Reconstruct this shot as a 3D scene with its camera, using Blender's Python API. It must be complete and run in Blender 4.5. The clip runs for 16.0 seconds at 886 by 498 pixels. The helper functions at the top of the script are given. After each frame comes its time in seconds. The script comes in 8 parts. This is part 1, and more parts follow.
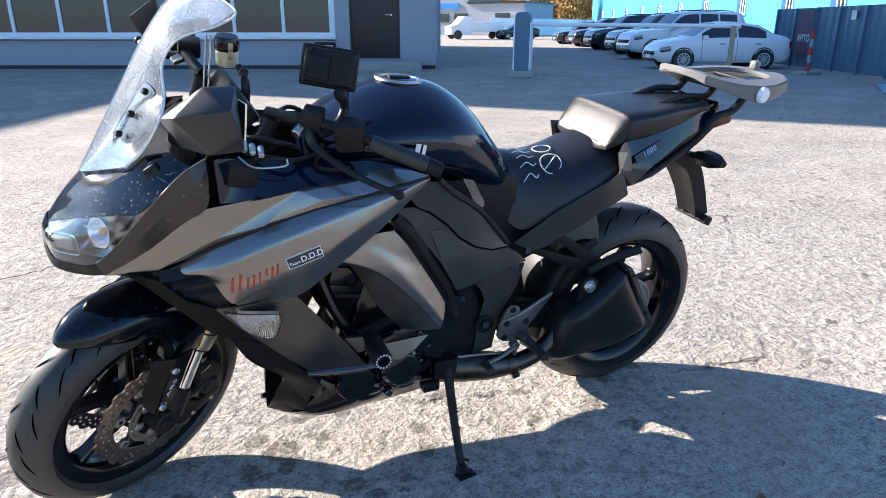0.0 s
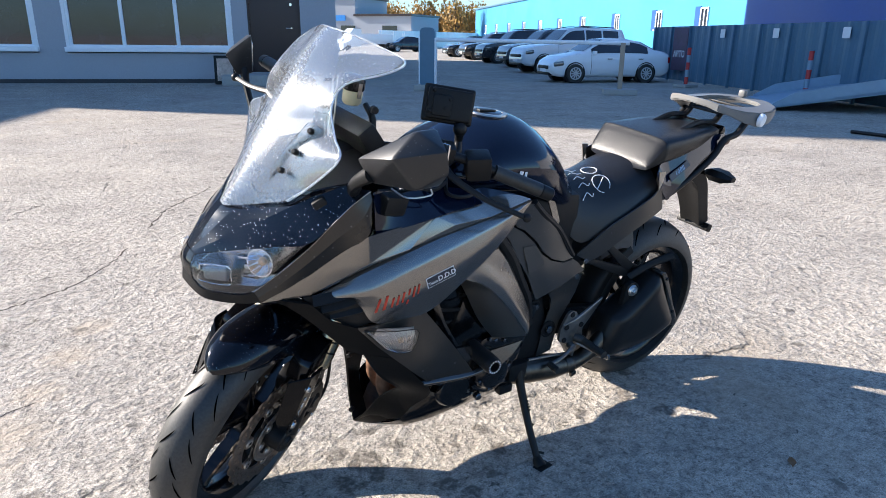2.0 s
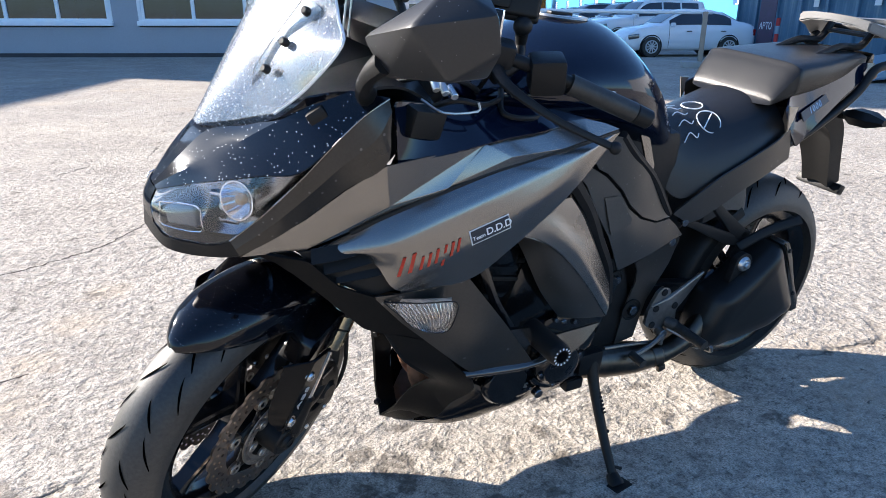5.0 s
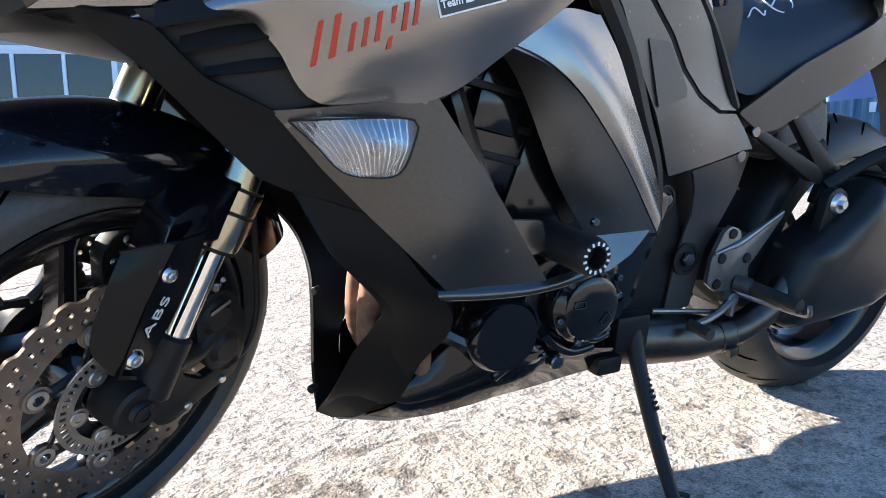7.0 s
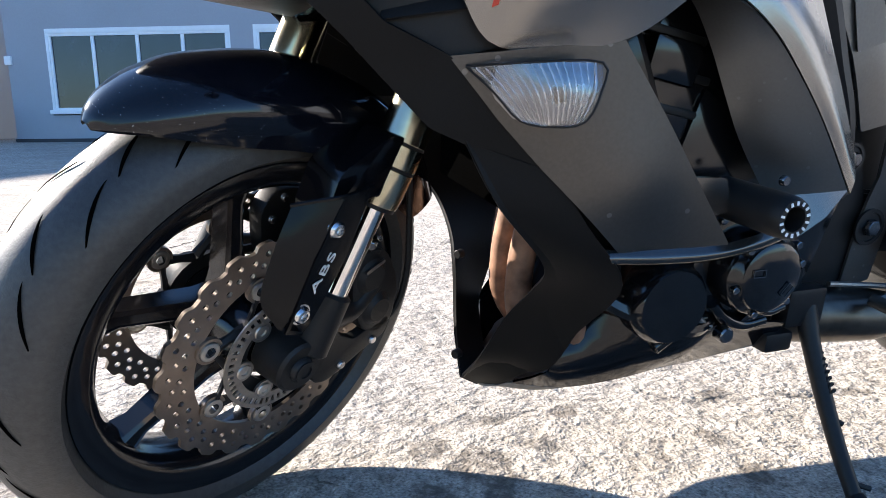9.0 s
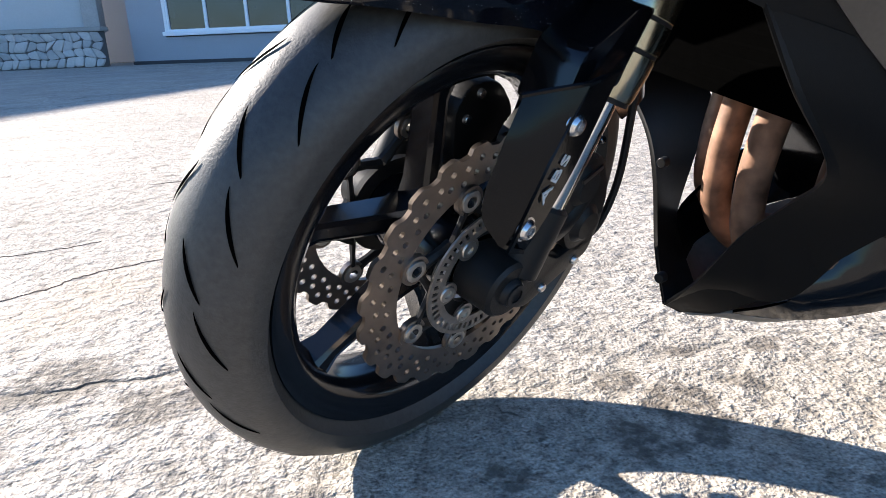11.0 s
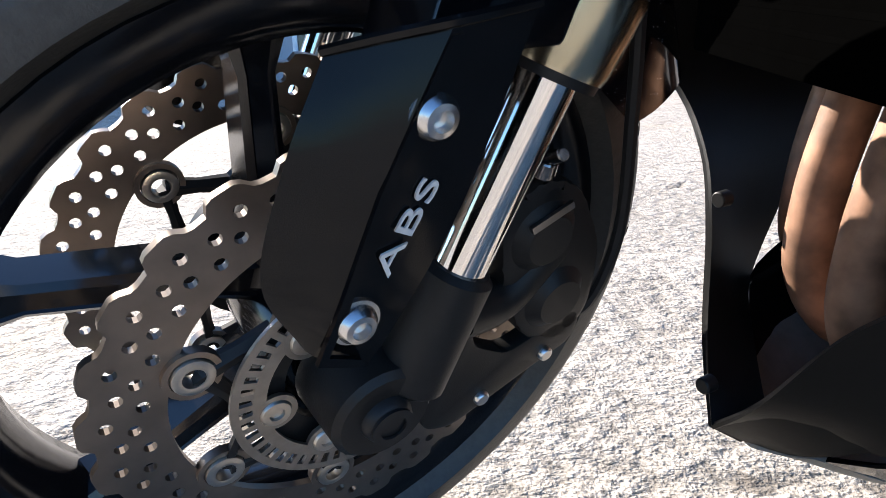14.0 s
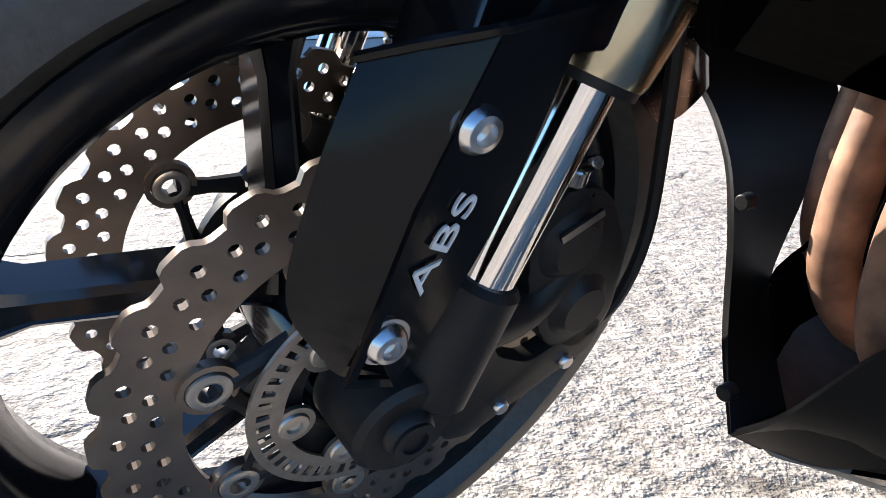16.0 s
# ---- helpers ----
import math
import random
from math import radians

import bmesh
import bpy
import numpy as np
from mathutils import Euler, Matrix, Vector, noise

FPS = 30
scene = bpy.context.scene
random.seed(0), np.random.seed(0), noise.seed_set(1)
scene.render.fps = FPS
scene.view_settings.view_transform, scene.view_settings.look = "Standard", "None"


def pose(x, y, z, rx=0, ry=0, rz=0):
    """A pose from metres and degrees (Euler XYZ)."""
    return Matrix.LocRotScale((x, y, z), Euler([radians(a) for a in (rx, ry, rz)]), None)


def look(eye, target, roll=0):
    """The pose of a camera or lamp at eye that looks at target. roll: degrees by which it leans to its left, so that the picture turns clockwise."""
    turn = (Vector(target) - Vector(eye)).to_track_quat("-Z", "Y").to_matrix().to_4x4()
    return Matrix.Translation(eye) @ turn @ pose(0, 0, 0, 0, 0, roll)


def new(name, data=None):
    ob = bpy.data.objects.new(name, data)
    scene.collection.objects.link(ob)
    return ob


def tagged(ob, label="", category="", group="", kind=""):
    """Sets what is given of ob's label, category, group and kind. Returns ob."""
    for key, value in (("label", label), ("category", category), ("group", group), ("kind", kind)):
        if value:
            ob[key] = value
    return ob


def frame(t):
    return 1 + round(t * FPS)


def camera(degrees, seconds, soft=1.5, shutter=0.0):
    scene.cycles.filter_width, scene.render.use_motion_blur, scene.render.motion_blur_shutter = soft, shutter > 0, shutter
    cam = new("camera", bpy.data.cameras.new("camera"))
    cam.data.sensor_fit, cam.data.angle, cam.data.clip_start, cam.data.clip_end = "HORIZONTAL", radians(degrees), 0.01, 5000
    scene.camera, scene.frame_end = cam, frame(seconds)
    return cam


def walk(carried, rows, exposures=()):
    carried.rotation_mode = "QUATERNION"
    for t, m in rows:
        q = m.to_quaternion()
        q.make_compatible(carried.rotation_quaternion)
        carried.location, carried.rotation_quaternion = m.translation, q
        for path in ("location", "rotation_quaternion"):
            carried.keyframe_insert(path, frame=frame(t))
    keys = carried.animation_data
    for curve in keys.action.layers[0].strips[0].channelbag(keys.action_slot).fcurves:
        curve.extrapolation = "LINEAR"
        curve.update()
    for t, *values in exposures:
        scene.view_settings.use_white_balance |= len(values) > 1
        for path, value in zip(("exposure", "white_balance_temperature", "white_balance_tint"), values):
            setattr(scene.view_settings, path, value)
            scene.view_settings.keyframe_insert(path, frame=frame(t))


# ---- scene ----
cam = camera(67.5, 16.0, soft=0.8)
METRES = 2.5563
BASE = pose(0.1129, -1.7008, 1.1591, -18.65, 0.0, -24.017)
ROWS = [
    (0.0, 0.0, 0.0, 0.0, -0.0, 0.0, 0.0),
    (0.5, -0.0511, -0.0014, -0.0008, -3.13, 0.36, 1.12),
    (1.0, -0.1108, 0.0045, 0.0055, -5.52, 0.18, 2.94),
    (1.5, -0.1565, -0.015, 0.0143, -7.14, 1.5, 2.27),
    (2.0, -0.2067, -0.0512, 0.0107, -9.25, 0.71, 2.55),
    (2.5, -0.2296, -0.0703, 0.0036, -9.84, 0.23, 2.16),
    (3.0, -0.2369, -0.0741, -0.0004, -9.94, -0.34, 2.27),
    (3.5, -0.238, -0.0687, 0.0018, -9.64, -0.33, 2.6),
    (4.0, -0.2236, -0.0376, 0.004, -7.77, -1.19, 3.54),
    (4.2, -0.2096, -0.0117, 0.0034, -5.84, -1.87, 2.56),
    (6.3, -0.1477, 0.2848, -0.1165, -1.98, 7.98, 1.91),
    (6.5, -0.1435, 0.2967, -0.1378, -1.92, 9.72, 1.74),
    (7.0, -0.1406, 0.3086, -0.1464, -3.43, 9.78, 1.18),
    (7.5, -0.1384, 0.3118, -0.1488, -3.75, 9.17, 1.47),
    (8.0, -0.1382, 0.3184, -0.1488, -3.65, 8.7, 1.73),
    (8.5, -0.1459, 0.3229, -0.1491, -1.02, 8.96, 1.2),
    (9.0, -0.1719, 0.3259, -0.1503, 4.56, 7.56, -0.95),
    (9.5, -0.1997, 0.3302, -0.1537, 8.56, 5.9, -2.82),
    (10.0, -0.2206, 0.3387, -0.1593, 9.37, 3.46, -3.38),
    (10.2, -0.2288, 0.3411, -0.1591, 9.45, 2.52, -2.56),
    (12.3, -0.2218, 0.4162, -0.1391, 17.77, -0.76, -3.69),
    (12.5, -0.2213, 0.4253, -0.1399, 18.01, -0.76, -4.2),
    (13.0, -0.2112, 0.4574, -0.1382, 20.15, 0.18, -4.52),
    (13.5, -0.1992, 0.4811, -0.1372, 20.76, 0.83, -6.08),
    (14.0, -0.1952, 0.4944, -0.131, 22.31, 1.7, -5.37),
    (14.5, -0.1948, 0.5032, -0.1311, 23.3, 0.94, -4.78),
    (15.0, -0.2004, 0.5071, -0.1301, 23.51, 0.47, -4.98),
    (15.5, -0.2026, 0.5081, -0.1271, 22.57, 0.45, -5.81),
    (16.0, -0.2041, 0.4972, -0.1262, 21.88, 0.41, -5.96),
]
walk(cam, [(t, BASE @ pose(METRES * x, METRES * y, METRES * z, 90 + pitch, roll, yaw)) for t, x, y, z, yaw, pitch, roll in ROWS], [(0, 1.66), (1, 1.62), (2.5, 1.42), (4, 1.42), (6.5, 2.05), (8.5, 2.0), (10, 1.78), (16, 1.9)])

# ---- light ----
SUN_WAY = Vector((1.42, -1.57, -1.0)).normalized()   # the way the sunlight goes
world = bpy.data.worlds.new("sky")
scene.world = world
world.use_nodes = True
wn = world.node_tree.nodes
sky = wn.new("ShaderNodeTexSky")
sky.sky_type, sky.sun_disc = "NISHITA", False
sky.sun_elevation = math.asin(-SUN_WAY.z)
sky.sun_rotation = math.atan2(-SUN_WAY.x, -SUN_WAY.y)
sky.air_density, sky.dust_density, sky.ozone_density = 1.0, 0.5, 4.0
tint = wn.new("ShaderNodeVectorMath")
tint.operation, tint.inputs[1].default_value = "MULTIPLY", (0.74, 0.93, 1.10)
world.node_tree.links.new(sky.outputs[0], tint.inputs[0])
world.node_tree.links.new(tint.outputs[0], wn["Background"].inputs[0])
wn["Background"].inputs[1].default_value = 0.092
sun = new("sun", bpy.data.lights.new("sun", "SUN"))
sun.data.energy, sun.data.angle, sun.data.color = 5.2, radians(0.6), (1.0, 0.91, 0.82)
sun.matrix_world = look((0, 0, 20), Vector((0, 0, 20)) + SUN_WAY)

# ---- materials ----
def shader(name, colour, rough=0.5, metal=0.0, vary=0.15, grain=60.0, stain=4.0, bump=0.0, bump_scale=None, coat=0.0, drops=0.0, drop_size=0.13, drop_shade=0.22, spec=0.5, rough_vary=0.15, random=0.0):
    """A paint, metal, plastic or stone with grain and blotches at two sizes; drops: dried water spots; random: shade that differs from piece to piece."""
    m = bpy.data.materials.new(name)
    m.use_nodes = True
    n, l = m.node_tree.nodes, m.node_tree.links
    b = n["Principled BSDF"]
    tc = n.new("ShaderNodeTexCoord")
    fine, broad = n.new("ShaderNodeTexNoise"), n.new("ShaderNodeTexNoise")
    fine.inputs["Scale"].default_value, broad.inputs["Scale"].default_value = grain, stain
    fine.inputs["Detail"].default_value = broad.inputs["Detail"].default_value = 4
    for x in (fine, broad):
        l.new(tc.outputs["Object"], x.inputs["Vector"])
    add = n.new("ShaderNodeMath")
    add.operation = "ADD"
    l.new(fine.outputs[0], add.inputs[0]), l.new(broad.outputs[0], add.inputs[1])
    scale = n.new("ShaderNodeMapRange")
    scale.inputs["From Min"].default_value, scale.inputs["From Max"].default_value = 0.6, 1.4
    scale.inputs["To Min"].default_value, scale.inputs["To Max"].default_value = 1 - vary, 1 + vary
    l.new(add.outputs[0], scale.inputs[0])
    value = scale.outputs[0]
    if random:
        info, rr, mul = n.new("ShaderNodeObjectInfo"), n.new("ShaderNodeMapRange"), n.new("ShaderNodeMath")
        rr.inputs["To Min"].default_value, rr.inputs["To Max"].default_value = 1 - random, 1 + random
        mul.operation = "MULTIPLY"
        l.new(info.outputs["Random"], rr.inputs[0]), l.new(rr.outputs[0], mul.inputs[0]), l.new(value, mul.inputs[1])
        value = mul.outputs[0]
    mix = n.new("ShaderNodeVectorMath")
    mix.operation = "SCALE"
    mix.inputs[0].default_value = colour
    l.new(value, mix.inputs["Scale"])
    base = mix.outputs[0]
    rough_map = n.new("ShaderNodeMapRange")
    rough_map.inputs["From Min"].default_value, rough_map.inputs["From Max"].default_value = 0.3, 0.7
    rough_map.inputs["To Min"].default_value, rough_map.inputs["To Max"].default_value = max(0.02, rough * (1 - rough_vary)), min(1, rough * (1 + rough_vary))
    l.new(broad.outputs[0], rough_map.inputs[0])
    l.new(rough_map.outputs[0], b.inputs["Roughness"])
    if drops:
        spots, edge, tint = n.new("ShaderNodeTexVoronoi"), n.new("ShaderNodeMath"), n.new("ShaderNodeMix")
        spots.inputs["Scale"].default_value = drops
        l.new(tc.outputs["Object"], spots.inputs["Vector"])
        edge.operation, edge.inputs[1].default_value = "LESS_THAN", drop_size
        sel, both = n.new("ShaderNodeMath"), n.new("ShaderNodeMath")
        sel.operation, sel.inputs[1].default_value, both.operation = "GREATER_THAN", 0.62, "MULTIPLY"
        sep = n.new("ShaderNodeSeparateColor")
        l.new(spots.outputs["Color"], sep.inputs[0]), l.new(sep.outputs[0], sel.inputs[0])
        l.new(spots.outputs["Distance"], edge.inputs[0]), l.new(edge.outputs[0], both.inputs[0]), l.new(sel.outputs[0], both.inputs[1])
        tint.data_type = "RGBA"
        tint.inputs["B"].default_value = (drop_shade, drop_shade, drop_shade, 1)
        fade = n.new("ShaderNodeMath")
        fade.operation, fade.inputs[1].default_value = "MULTIPLY", 0.5 + 0.4 * (drop_shade > 0.3)
        l.new(both.outputs[0], fade.inputs[0]), l.new(fade.outputs[0], tint.inputs[0]), l.new(base, tint.inputs["A"])
        base = tint.outputs["Result"]
    l.new(base, b.inputs["Base Color"])
    b.inputs["Metallic"].default_value = metal
    b.inputs["Coat Weight"].default_value, b.inputs["Coat Roughness"].default_value = coat, 0.04
    b.inputs["Specular IOR Level"].default_value = spec
    if bump:
        bn = n.new("ShaderNodeTexNoise")
        bn.inputs["Scale"].default_value, bn.inputs["Detail"].default_value = bump_scale or grain, 5
        l.new(tc.outputs["Object"], bn.inputs["Vector"])
        bb = n.new("ShaderNodeBump")
        bb.inputs["Strength"].default_value, bb.inputs["Distance"].default_value = bump, 0.003
        l.new(bn.outputs[0], bb.inputs["Height"]), l.new(bb.outputs[0], b.inputs["Normal"])
    return m


def glassy(name, colour=(1, 1, 1), rough=0.0, ior=1.45):
    m = bpy.data.materials.new(name)
    m.use_nodes = True
    b = m.node_tree.nodes["Principled BSDF"]
    b.inputs["Base Color"].default_value = (*colour, 1)
    b.inputs["Transmission Weight"].default_value, b.inputs["Roughness"].default_value, b.inputs["IOR"].default_value = 1.0, rough, ior
    return m


# oil spots and sandy hollows of the yard: place and radius
STAINS = [(0.54, -0.33, 0.028), (0.63, -0.11, 0.022), (1.14, -0.04, 0.025), (0.34, -0.12, 0.035), (0.49, -0.26, 0.03), (0.29, 0.04, 0.03), (0.57, 0.10, 0.035), (0.345, -0.03, 0.055), (0.305, 0.05, 0.028), (0.255, -0.115, 0.045), (0.08, -0.13, 0.035), (0.36, -0.10, 0.03), (0.87, 0.06, 0.03), (0.74, -0.085, 0.03), (1.10, -0.186, 0.03), (1.31, -0.19, 0.035), (0.73, -0.205, 0.03), (0.43, 0.107, 0.025), (1.36, -0.33, 0.03), (-0.54, 0.27, 0.09), (-0.37, 0.15, 0.07), (-0.62, 0.05, 0.08)]
SAND = [(-0.58, 0.70, 0.20), (-0.66, 0.55, 0.20), (-0.33, 1.22, 0.14), (-0.22, 1.48, 0.13), (-0.46, 0.95, 0.12)]


def asphalt():
    m = bpy.data.materials.new("worn_asphalt")
    m.use_nodes = True
    n, l = m.node_tree.nodes, m.node_tree.links
    b = n["Principled BSDF"]
    tc = n.new("ShaderNodeTexCoord")

    def noise_at(scale, detail=4):
        x = n.new("ShaderNodeTexNoise")
        x.inputs["Scale"].default_value, x.inputs["Detail"].default_value = scale, detail
        l.new(tc.outputs["Object"], x.inputs["Vector"])
        return x.outputs[0]

    def ramp(value, *stops):
        x = n.new("ShaderNodeValToRGB")
        while len(x.color_ramp.elements) < len(stops):
            x.color_ramp.elements.new(0.5)
        for e, (p, c) in zip(x.color_ramp.elements, stops):
            e.position, e.color = p, (*c, 1) if isinstance(c, tuple) else (c, c, c, 1)
        l.new(value, x.inputs[0])
        return x.outputs[0]

    def mixed(kind, a, c, fac=1.0):
        x = n.new("ShaderNodeMix")
        x.data_type, x.blend_type = "RGBA", kind
        if isinstance(fac, float):
            x.inputs[0].default_value = fac
        else:
            l.new(fac, x.inputs[0])
        l.new(a, x.inputs["A"])
        if isinstance(c, tuple):
            x.inputs["B"].default_value = (*c, 1)
        else:
            l.new(c, x.inputs["B"])
        return x.outputs["Result"]

    def spotted(scale, where, low, high, keep):
        x = n.new("ShaderNodeTexVoronoi")
        x.voronoi_dimensions = "2D"
        x.inputs["Scale"].default_value = scale
        l.new(where, x.inputs["Vector"])
        pick = n.new("ShaderNodeSeparateColor")
        l.new(x.outputs["Color"], pick.inputs[0])
        return mixed("MULTIPLY", ramp(x.outputs["Distance"], (low, 1.0), (high, 0.0)), ramp(pick.outputs[1], (1 - keep - 0.02, 0.0), (1 - keep, 1.0)))

    def maths(kind, a, c):
        x = n.new("ShaderNodeMath")
        x.operation = kind
        for k, v in enumerate((a, c)):
            if isinstance(v, float):
                x.inputs[k].default_value = v
            else:
                l.new(v, x.inputs[k])
        return x.outputs[0]

    wob = n.new("ShaderNodeTexNoise")
    wob.inputs["Scale"].default_value, wob.inputs["Detail"].default_value = 20, 6
    warp = n.new("ShaderNodeVectorMath")
    warp.operation = "MULTIPLY_ADD"
    warp.inputs[1].default_value = (0.11, 0.11, 0.0)
    shift = n.new("ShaderNodeVectorMath")
    shift.operation, shift.inputs[1].default_value = "SUBTRACT", (0.055, 0.055, 0.0)
    l.new(tc.outputs["Object"], wob.inputs["Vector"]), l.new(wob.outputs["Color"], warp.inputs[0])
    l.new(tc.outputs["Object"], warp.inputs[2]), l.new(warp.outputs[0], shift.inputs[0])
    frayed = shift.outputs[0]
    grain = noise_at(210, 2)
    c = ramp(grain, (0.28, (0.18, 0.160, 0.137)), (0.42, (0.35, 0.317, 0.277)), (0.58, (0.46, 0.421, 0.371)), (0.74, (0.60, 0.556, 0.497)))
    c = mixed("MULTIPLY", c, ramp(noise_at(75, 4), (0.32, 0.55), (0.49, 1.0), (0.70, 1.16)))
    c = mixed("MULTIPLY", c, ramp(noise_at(24, 6), (0.34, 0.68), (0.52, 1.0), (0.70, 1.14)))
    c = mixed("MULTIPLY", c, ramp(noise_at(5, 6), (0.30, 0.84), (0.55, 1.03)))
    c = mixed("MULTIPLY", c, ramp(noise_at(1.1, 6), (0.3, 0.84), (0.7, 1.10)))
    c = mixed("MULTIPLY", c, ramp(noise_at(0.3, 4), (0.35, (0.94, 0.94, 0.94)), (0.65, (1.06, 1.04, 1.0))))
    # sand washed into the hollows
    sand = maths("MULTIPLY", ramp(noise_at(0.8, 5), (0.60, 0.0), (0.72, 0.55)), 0.8)
    for x, y, r in SAND:
        d = n.new("ShaderNodeVectorMath")
        d.operation, d.inputs[1].default_value = "DISTANCE", (x, y, 0)
        l.new(frayed, d.inputs[0])
        sand = maths("MAXIMUM", sand, ramp(d.outputs["Value"], (r * 0.2, 0.5), (r, 0.0)))
    c = mixed("MIX", c, (0.41, 0.335, 0.25), sand)
    # pits, oil spots and darker worn places
    c = mixed("MIX", c, (0.085, 0.075, 0.062), maths("MULTIPLY", spotted(15, frayed, 0.05, 0.10, 0.20), 0.85))
    c = mixed("MIX", c, (0.11, 0.097, 0.082), maths("MULTIPLY", spotted(3.4, frayed, 0.06, 0.10, 0.34), 0.72))
    stain = ramp(noise_at(2.3, 8), (0.63, 0.0), (0.75, 0.45))
    for x, y, r in STAINS:
        d = n.new("ShaderNodeVectorMath")
        d.operation, d.inputs[1].default_value = "DISTANCE", (x, y, 0)
        l.new(frayed, d.inputs[0])
        stain = maths("MAXIMUM", stain, ramp(d.outputs["Value"], (r * 0.75, 0.85), (r * 1.1, 0.0)))
    stain = maths("MULTIPLY", stain, ramp(noise_at(55, 4), (0.35, 0.35), (0.55, 1.0)))
    c = mixed("MIX", c, (0.105, 0.09, 0.075), stain)
    # short broken cracks
    edge = n.new("ShaderNodeTexVoronoi")
    edge.voronoi_dimensions, edge.feature = "2D", "DISTANCE_TO_EDGE"
    edge.inputs["Scale"].default_value = 0.42
    l.new(frayed, edge.inputs["Vector"])
    crack = maths("MULTIPLY", ramp(edge.outputs["Distance"], (0.002, 1.0), (0.006, 0.0)), ramp(noise_at(1.7, 3), (0.57, 0.0), (0.63, 0.8)))
    c = mixed("MIX", c, (0.05, 0.044, 0.038), crack)
    l.new(c, b.inputs["Base Color"])
    b.inputs["Roughness"].default_value, b.inputs["Specular IOR Level"].default_value = 0.88, 0.25
    high = maths("SUBTRACT", maths("ADD", maths("MULTIPLY", grain, 0.4), maths("ADD", maths("MULTIPLY", noise_at(70, 5), 0.9), maths("MULTIPLY", noise_at(24, 6), 2.1))), maths("MULTIPLY", crack, 1.5))
    bb = n.new("ShaderNodeBump")
    bb.inputs["Strength"].default_value, bb.inputs["Distance"].default_value = 1.0, 0.0085
    l.new(high, bb.inputs["Height"]), l.new(bb.outputs[0], b.inputs["Normal"])
    return m


def cladding_glass(name):
    return shader(name, (0.014, 0.018, 0.027), 0.05, vary=0.6, grain=2.2, stain=0.9, spec=0.8)


ASPHALT = asphalt()
SILVER = shader("graphite_metallic_paint", (0.235, 0.225, 0.213), 0.24, 0.92, 0.06, 300, 5, drops=60)
NOSE_SATIN = shader("dark_nose_paint", (0.055, 0.053, 0.051), 0.28, 0.8, 0.12, 250, 5, drops=60)
STRUT = shader("black_strut_plastic", (0.0055, 0.0053, 0.0052), 0.5, 0.0, 0.2, 250, 6, bump=0.1, bump_scale=900, spec=0.12)
LOWERGREY = shader("lower_panel_paint", (0.085, 0.081, 0.076), 0.34, 0.85, 0.12, 250, 5, drops=45)
MATT = shader("dark_matt_plastic", (0.0095, 0.0093, 0.0093), 0.46, 0.0, 0.2, 250, 6, bump=0.1, bump_scale=900, spec=0.22)
SATIN = shader("dark_satin_panel", (0.100, 0.097, 0.093), 0.36, 0.85, 0.12, 250, 5, drops=45)
GLOSS = shader("glossy_black_paint", (0.003, 0.0035, 0.006), 0.09, 0.0, 0.15, 80, 5, drops=190, drop_size=0.17, drop_shade=0.75, spec=0.4)
GLOSS_FENDER = shader("glossy_black_fender", (0.003, 0.0035, 0.006), 0.09, 0.0, 0.15, 80, 5, drops=330, drop_size=0.11, drop_shade=0.6, spec=0.4)
GLOSS_DRY = shader("glossy_black_plastic", (0.003, 0.003, 0.004), 0.12, 0.0, 0.15, 80, 5, spec=0.4)
TANKBLUE = shader("blue_black_paint", (0.003, 0.006, 0.018), 0.09, 0.0, 0.12, 80, 5)
BLACK = shader("black_frame_metal", (0.011, 0.011, 0.0115), 0.45, 0.0, 0.25, 120, 9, spec=0.22)
ENGINE = shader("black_engine_paint", (0.005, 0.005, 0.0055), 0.13, 0.0, 0.3, 90, 12)
RUBBER = shader("worn_rubber", (0.027, 0.026, 0.024), 0.5, 0.0, 0.5, 160, 7, spec=0.5, bump=0.15, bump_scale=400)
# near black: shade inside the tread cuts, put into the strips' colour
GROOVE_SHADE = shader("groove_shade", (0.001, 0.001, 0.001), 0.95, 0.0, 0.2, spec=0.0)
VINYL = shader("black_vinyl", (0.0125, 0.0125, 0.0135), 0.40, 0.0, 0.2, 300, 6, bump=0.2, bump_scale=900, spec=0.45)
CANISTER = shader("matt_black_canister", (0.011, 0.0108, 0.0108), 0.34, 0.0, 0.2, 250, 6, spec=0.28)
VINYL_WORN = shader("worn_black_vinyl", (0.013, 0.013, 0.0135), 0.32, 0.0, 0.25, 300, 6, bump=0.15, bump_scale=900, spec=0.30)
STEEL = shader("worn_steel", (0.48, 0.45, 0.41), 0.36, 1.0, 0.22, 120, 14)
STEEL_DULL = shader("dull_steel", (0.33, 0.30, 0.27), 0.42, 1.0, 0.22, 120, 14)
DISC = shader("brake_steel", (0.25, 0.205, 0.172), 0.38, 1.0, 0.25, 45, 20)
CHROME = shader("chrome", (0.78, 0.76, 0.74), 0.09, 1.0, 0.06)
BOLT = shader("zinc_bolt", (0.62, 0.61, 0.60), 0.28, 1.0, 0.12)
GOLD = shader("anodised_fork", (0.42, 0.39, 0.29), 0.22, 1.0, 0.12, 90, 10)
RUST = shader("heat_tinted_pipe", (0.24, 0.13, 0.08), 0.62, 0.25, 0.7, 40, 30, bump=0.2)
PIPE = shader("stained_exhaust", (0.10, 0.086, 0.072), 0.36, 1.0, 0.3, 60, 12)
RED = shader("red_decal", (0.42, 0.028, 0.012), 0.35, 0.0, 0.1)
WHITE = shader("white_decal", (0.75, 0.76, 0.77), 0.4, 0.0, 0.06)
NAVY = shader("dark_decal", (0.02, 0.024, 0.035), 0.35, 0.0, 0.1)
